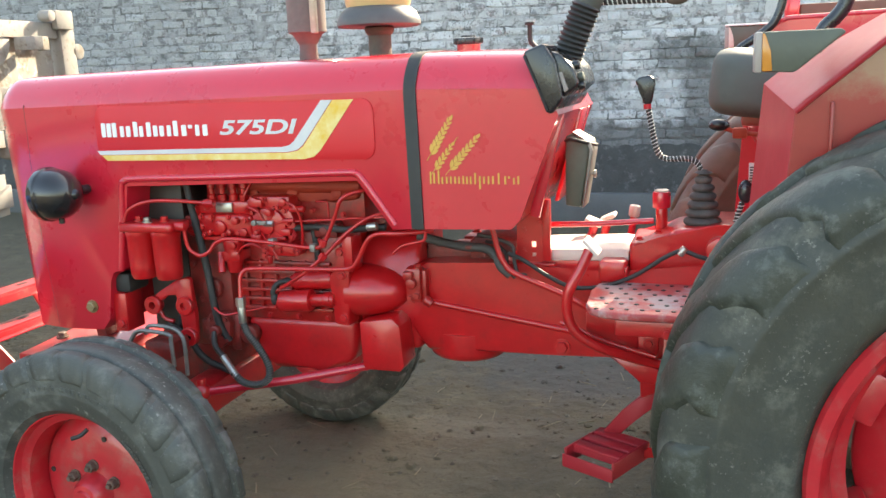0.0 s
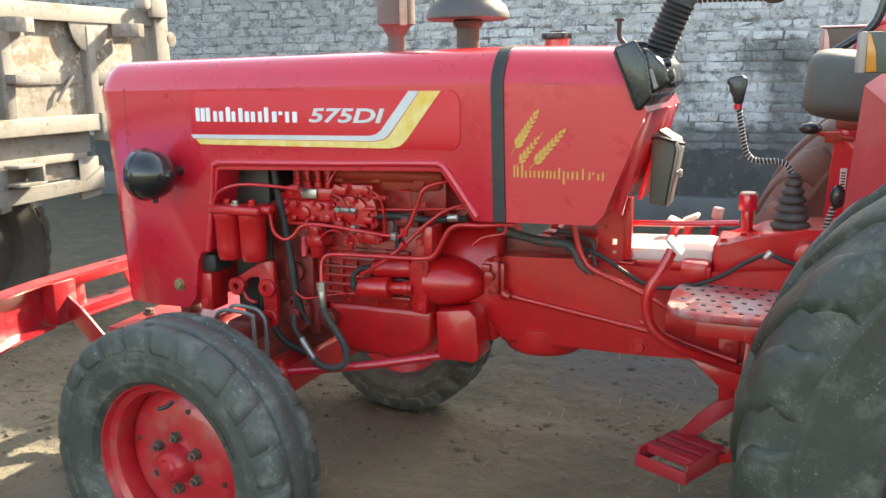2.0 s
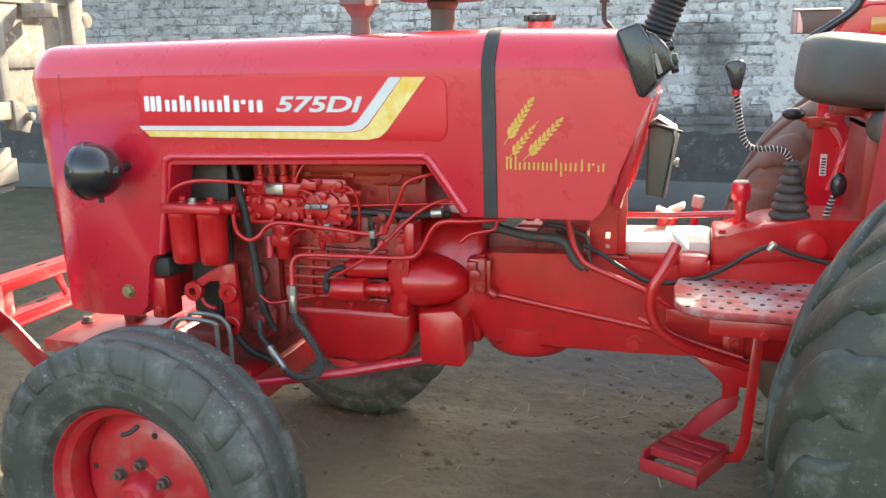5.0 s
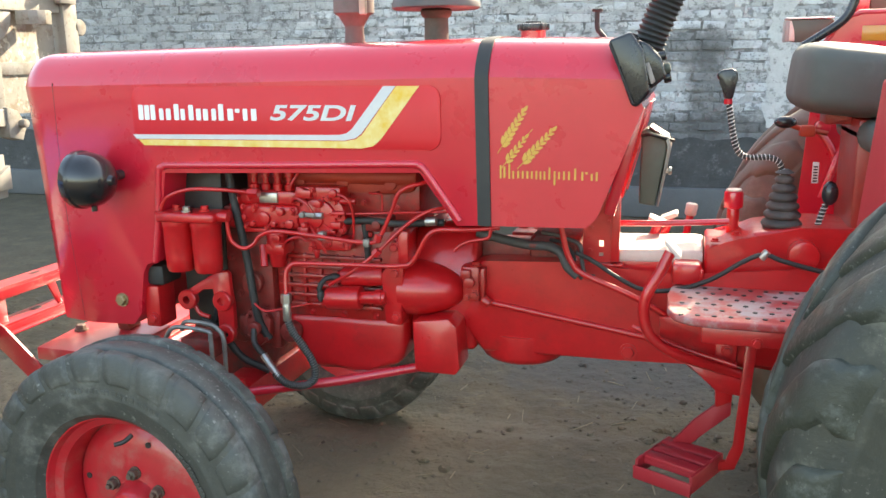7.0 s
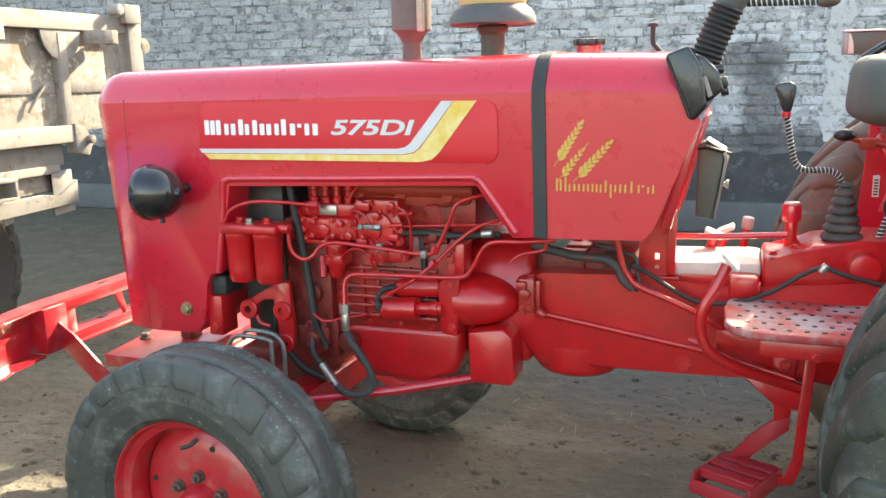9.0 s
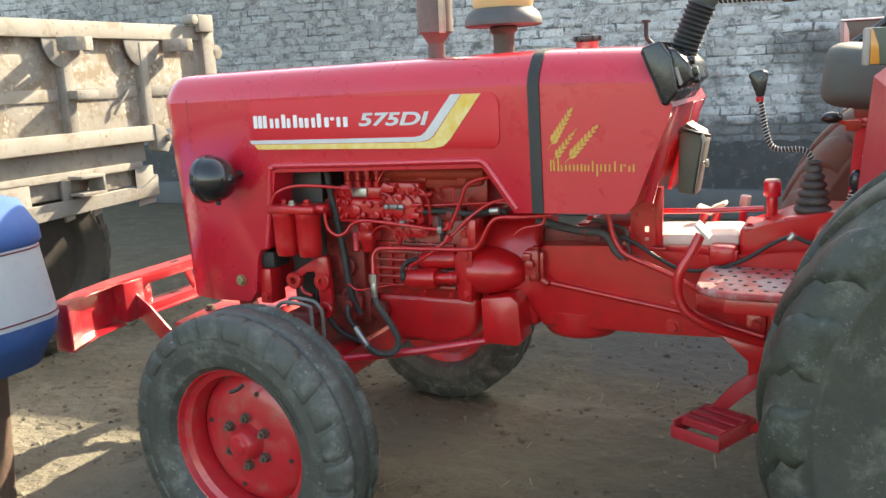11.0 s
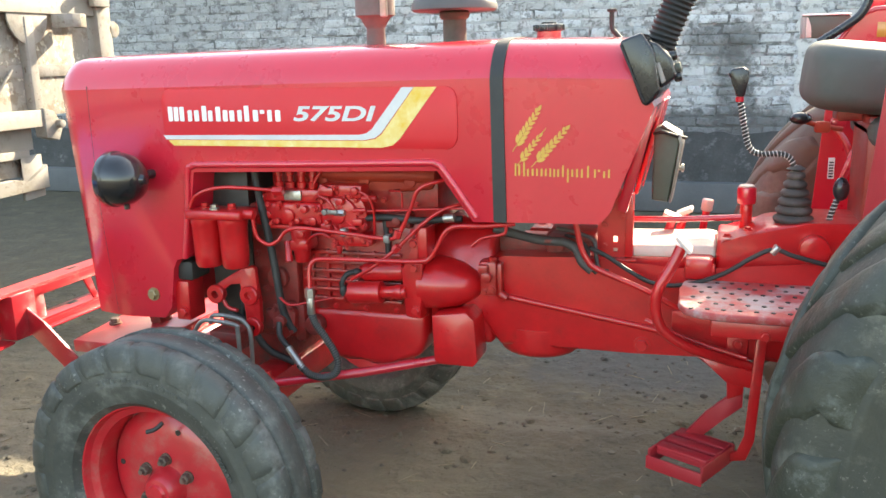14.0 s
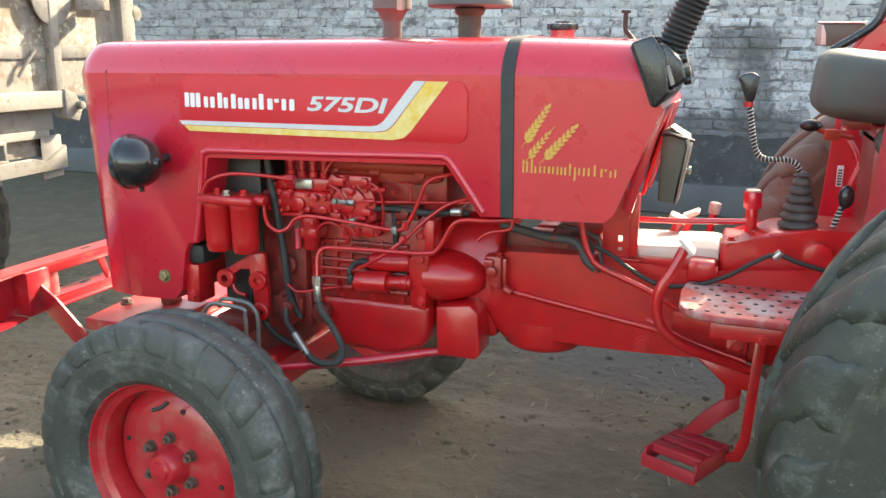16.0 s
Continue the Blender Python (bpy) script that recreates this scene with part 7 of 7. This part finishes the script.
def pebble(bm, rnd):
    x, y = rnd.uniform(-3.5, 1.7), rnd.uniform(1.1, 4.5)
    r = 0.002 + 0.012 * rnd.random() ** 5
    c = Vector((x, y, r * 0.25 + ground_height(x, y)))
    ring = [bm.verts.new(c + Vector((math.cos(i * 1.2566) * r * rnd.uniform(0.7, 1.3), math.sin(i * 1.2566) * r * rnd.uniform(0.7, 1.3), 0))) for i in range(5)]
    top = bm.verts.new(c + Vector((rnd.uniform(-0.3, 0.3) * r, rnd.uniform(-0.3, 0.3) * r, r * rnd.uniform(0.4, 0.9))))
    low = bm.verts.new(c - Vector((0, 0, r)))
    for i in range(5):
        bm.faces.new((ring[i], ring[(i + 1) % 5], top))
        bm.faces.new((ring[(i + 1) % 5], ring[i], low))


def clod(bm, rnd):
    x, y = rnd.uniform(-3.3, 1.7), rnd.uniform(1.1, 4.5)
    if noise.noise((x * 1.4, y * 1.4, 3)) < rnd.uniform(-0.35, 0.45):
        return
    r = 0.004 + 0.020 * rnd.random() ** 4
    c = Vector((x, y, ground_height(x, y) + r * 0.05))
    rows = []
    for h, k in ((-0.4, 1.0), (0.15, 0.92), (0.5, 0.5)):
        rows.append([bm.verts.new(c + Vector((math.cos(i * 1.0472) * r * k * rnd.uniform(0.7, 1.3), math.sin(i * 1.0472) * r * k * rnd.uniform(0.7, 1.3), r * h * rnd.uniform(0.8, 1.2)))) for i in range(6)])
    for u, v in zip(rows, rows[1:]):
        for i in range(6):
            bm.faces.new((u[i], u[(i + 1) % 6], v[(i + 1) % 6], v[i]))
    bm.faces.new(rows[-1])


def twig(bm, rnd):
    x, y, a = rnd.uniform(-3.0, 1.6), rnd.uniform(1.4, 4.5), rnd.uniform(0, math.pi)
    l, w = rnd.uniform(0.015, 0.10), rnd.uniform(0.0008, 0.0026)
    z = 0.004 + ground_height(x, y)
    d = Vector((math.cos(a) * l, math.sin(a) * l, 0.003))
    cyl(bm, Vector((x, y, z)) - d / 2, Vector((x, y, z)) + d / 2, w, n=5)


scatter("dirt_clods", 4000, 21, clod, DIRT, "loose lumps of dry brown dirt", "dirt")


def crumb(bm, rnd):
    x, y = rnd.uniform(-3.0, 1.6), rnd.uniform(1.3, 4.4)
    if noise.noise((x * 1.1 + 5, y * 1.6, 7)) < rnd.uniform(-0.2, 0.5):
        return
    r = 0.002 + 0.010 * rnd.random() ** 3
    c = Vector((x, y, ground_height(x, y) + r * 0.2))
    ring = [bm.verts.new(c + Vector((math.cos(i * 1.2566) * r * rnd.uniform(0.6, 1.6), math.sin(i * 1.2566) * r * rnd.uniform(0.6, 1.3), -r * 0.3))) for i in range(5)]
    top = bm.verts.new(c + Vector((rnd.uniform(-0.3, 0.3) * r, rnd.uniform(-0.3, 0.3) * r, r * rnd.uniform(0.3, 0.7))))
    for i in range(5):
        bm.faces.new((ring[i], ring[(i + 1) % 5], top))


scatter("soil_crumbs", 4800, 33, crumb, CRUMB, "dark crumbs of trodden soil and chaff", "soil")
scatter("pebbles", 3600, 3, pebble, STONE, "small grey pebbles scattered on the dirt", "stones")
scatter("straw_litter", 240, 8, twig, STRAW, "dry straw and twigs lying on the dirt", "litter")

# ---------------------------------------------------------------- brick wall, pieces last
wall = thing("wall_north", "whitewashed brick yard wall with dark base", "wall", (-1.5, WALL_Y, 0), kind="structure")
HALL = 3.42
bm = B()
box(bm, -16, 9, WALL_Y - 0.005, WALL_Y + 0.23, 0, HALL, 0)
part("mortar_bed", bm, MORTAR, wall)
# Unseen steps added above the wall to block sun from tractor and ground.
bm = B()
box(bm, 0.9, 2.72, WALL_Y, WALL_Y + 0.23, HALL, HALL + 0.62, 0)
box(bm, 2.72, 2.98, WALL_Y, WALL_Y + 0.23, HALL, HALL + 0.98, 0)
box(bm, 2.98, 9, WALL_Y, WALL_Y + 0.23, HALL, HALL + 2.6, 0)
part("raised_wall_top", bm, MORTAR, wall)


def ragged(x0, x1, z0, z1, y0, y1, amp, step, seed, tall):
    """A thin coat with an uneven outline along its long sides."""
    rnd = random.Random(seed)
    k = int(((z1 - z0) if tall else (x1 - x0)) / step)
    if tall:
        side = [(x0 + rnd.uniform(-amp, amp), z0 + (z1 - z0) * i / k) for i in range(k + 1)]
        other = [(x1 + rnd.uniform(-amp, amp), z0 + (z1 - z0) * i / k) for i in range(k + 1)]
        poly = side + other[::-1]
    else:
        poly = [(x0, z0), (x1, z0)] + [(x1 - (x1 - x0) * i / k, z1 + rnd.uniform(-amp, amp)) for i in range(k + 1)]
    bm = B()
    prism(bm, poly, y0, y1, 0)
    return bm


part("tarred_base", ragged(-16, 9, 0.20, 0.648, WALL_Y - 0.024, WALL_Y - 0.007, 0.018, 0.06, 5, False), PLINTH, wall, "dark tarred wall base")
bm = B()
box(bm, -16, 9, WALL_Y - 0.10, WALL_Y - 0.007, 0, 0.25, 0.012)
part("wall_footing", bm, FOOTING, wall, "grey concrete footing")
part("lime_streak", ragged(0.97, 1.15, 0.74, 2.7, WALL_Y - 0.019, WALL_Y - 0.007, 0.030, 0.045, 6, True), PLASTER, wall, "blotchy white lime coat down the wall")


def brick_mesh(w, h, seed):
    rnd = random.Random(seed)
    bm = B()
    box(bm, -w / 2, w / 2, -0.012, 0.02, -h / 2, h / 2, 0.006, 1)
    for v in bm.verts:
        if v.co.y < 0:
            v.co.y += rnd.uniform(-0.005, 0.008)
            v.co.x += rnd.uniform(-0.010, 0.010)
            v.co.z += rnd.uniform(-0.008, 0.008)
    me = finish(bm, bpy.data.meshes.new("brick"), 60)
    me.materials.append(BRICK)
    return me


COURSE = 0.080
kinds = [brick_mesh(0.222, 0.068, i) for i in range(6)]
heads = [brick_mesh(0.104, 0.068, 20 + i) for i in range(4)]
rnd = random.Random(11)
verts, faces, loose = [], [], 0
for row in range(25):
    z = 0.66 + row * COURSE
    x = -11.5 + (0.06 if row % 2 else 0.0)
    while x < 4.5:
        head = rnd.random() < 0.28
        w = 0.114 if head else 0.232
        me = rnd.choice(heads if head else kinds)
        cx = x + w / 2
        pos = Matrix.Translation((cx, WALL_Y + rnd.uniform(-0.004, 0.004), z + rnd.uniform(-0.006, 0.006))) @ Euler((rnd.uniform(-0.03, 0.03), rnd.uniform(-0.03, 0.03), rnd.uniform(-0.02, 0.02))).to_matrix().to_4x4()
        if -2.2 < cx < 1.9 and 0.66 <= z < 1.75 and loose < 300:
            ob = new("brick", me)
            ob.parent = wall
            ob.matrix_parent_inverse = wall.matrix_basis.inverted()
            ob.matrix_basis = pos
            loose += 1
        else:
            base = len(verts)
            verts += [tuple(pos @ v.co) for v in me.vertices]
            faces += [tuple(base + i for i in p.vertices) for p in me.polygons]
        x += w
me = bpy.data.meshes.new("brickwork")
me.from_pydata(verts, [], faces)
me.materials.append(BRICK_FAR)
rest = new("brickwork", me)
rest.parent = wall
rest.matrix_parent_inverse = wall.matrix_basis.inverted()
tagged(rest, kind="stuff")
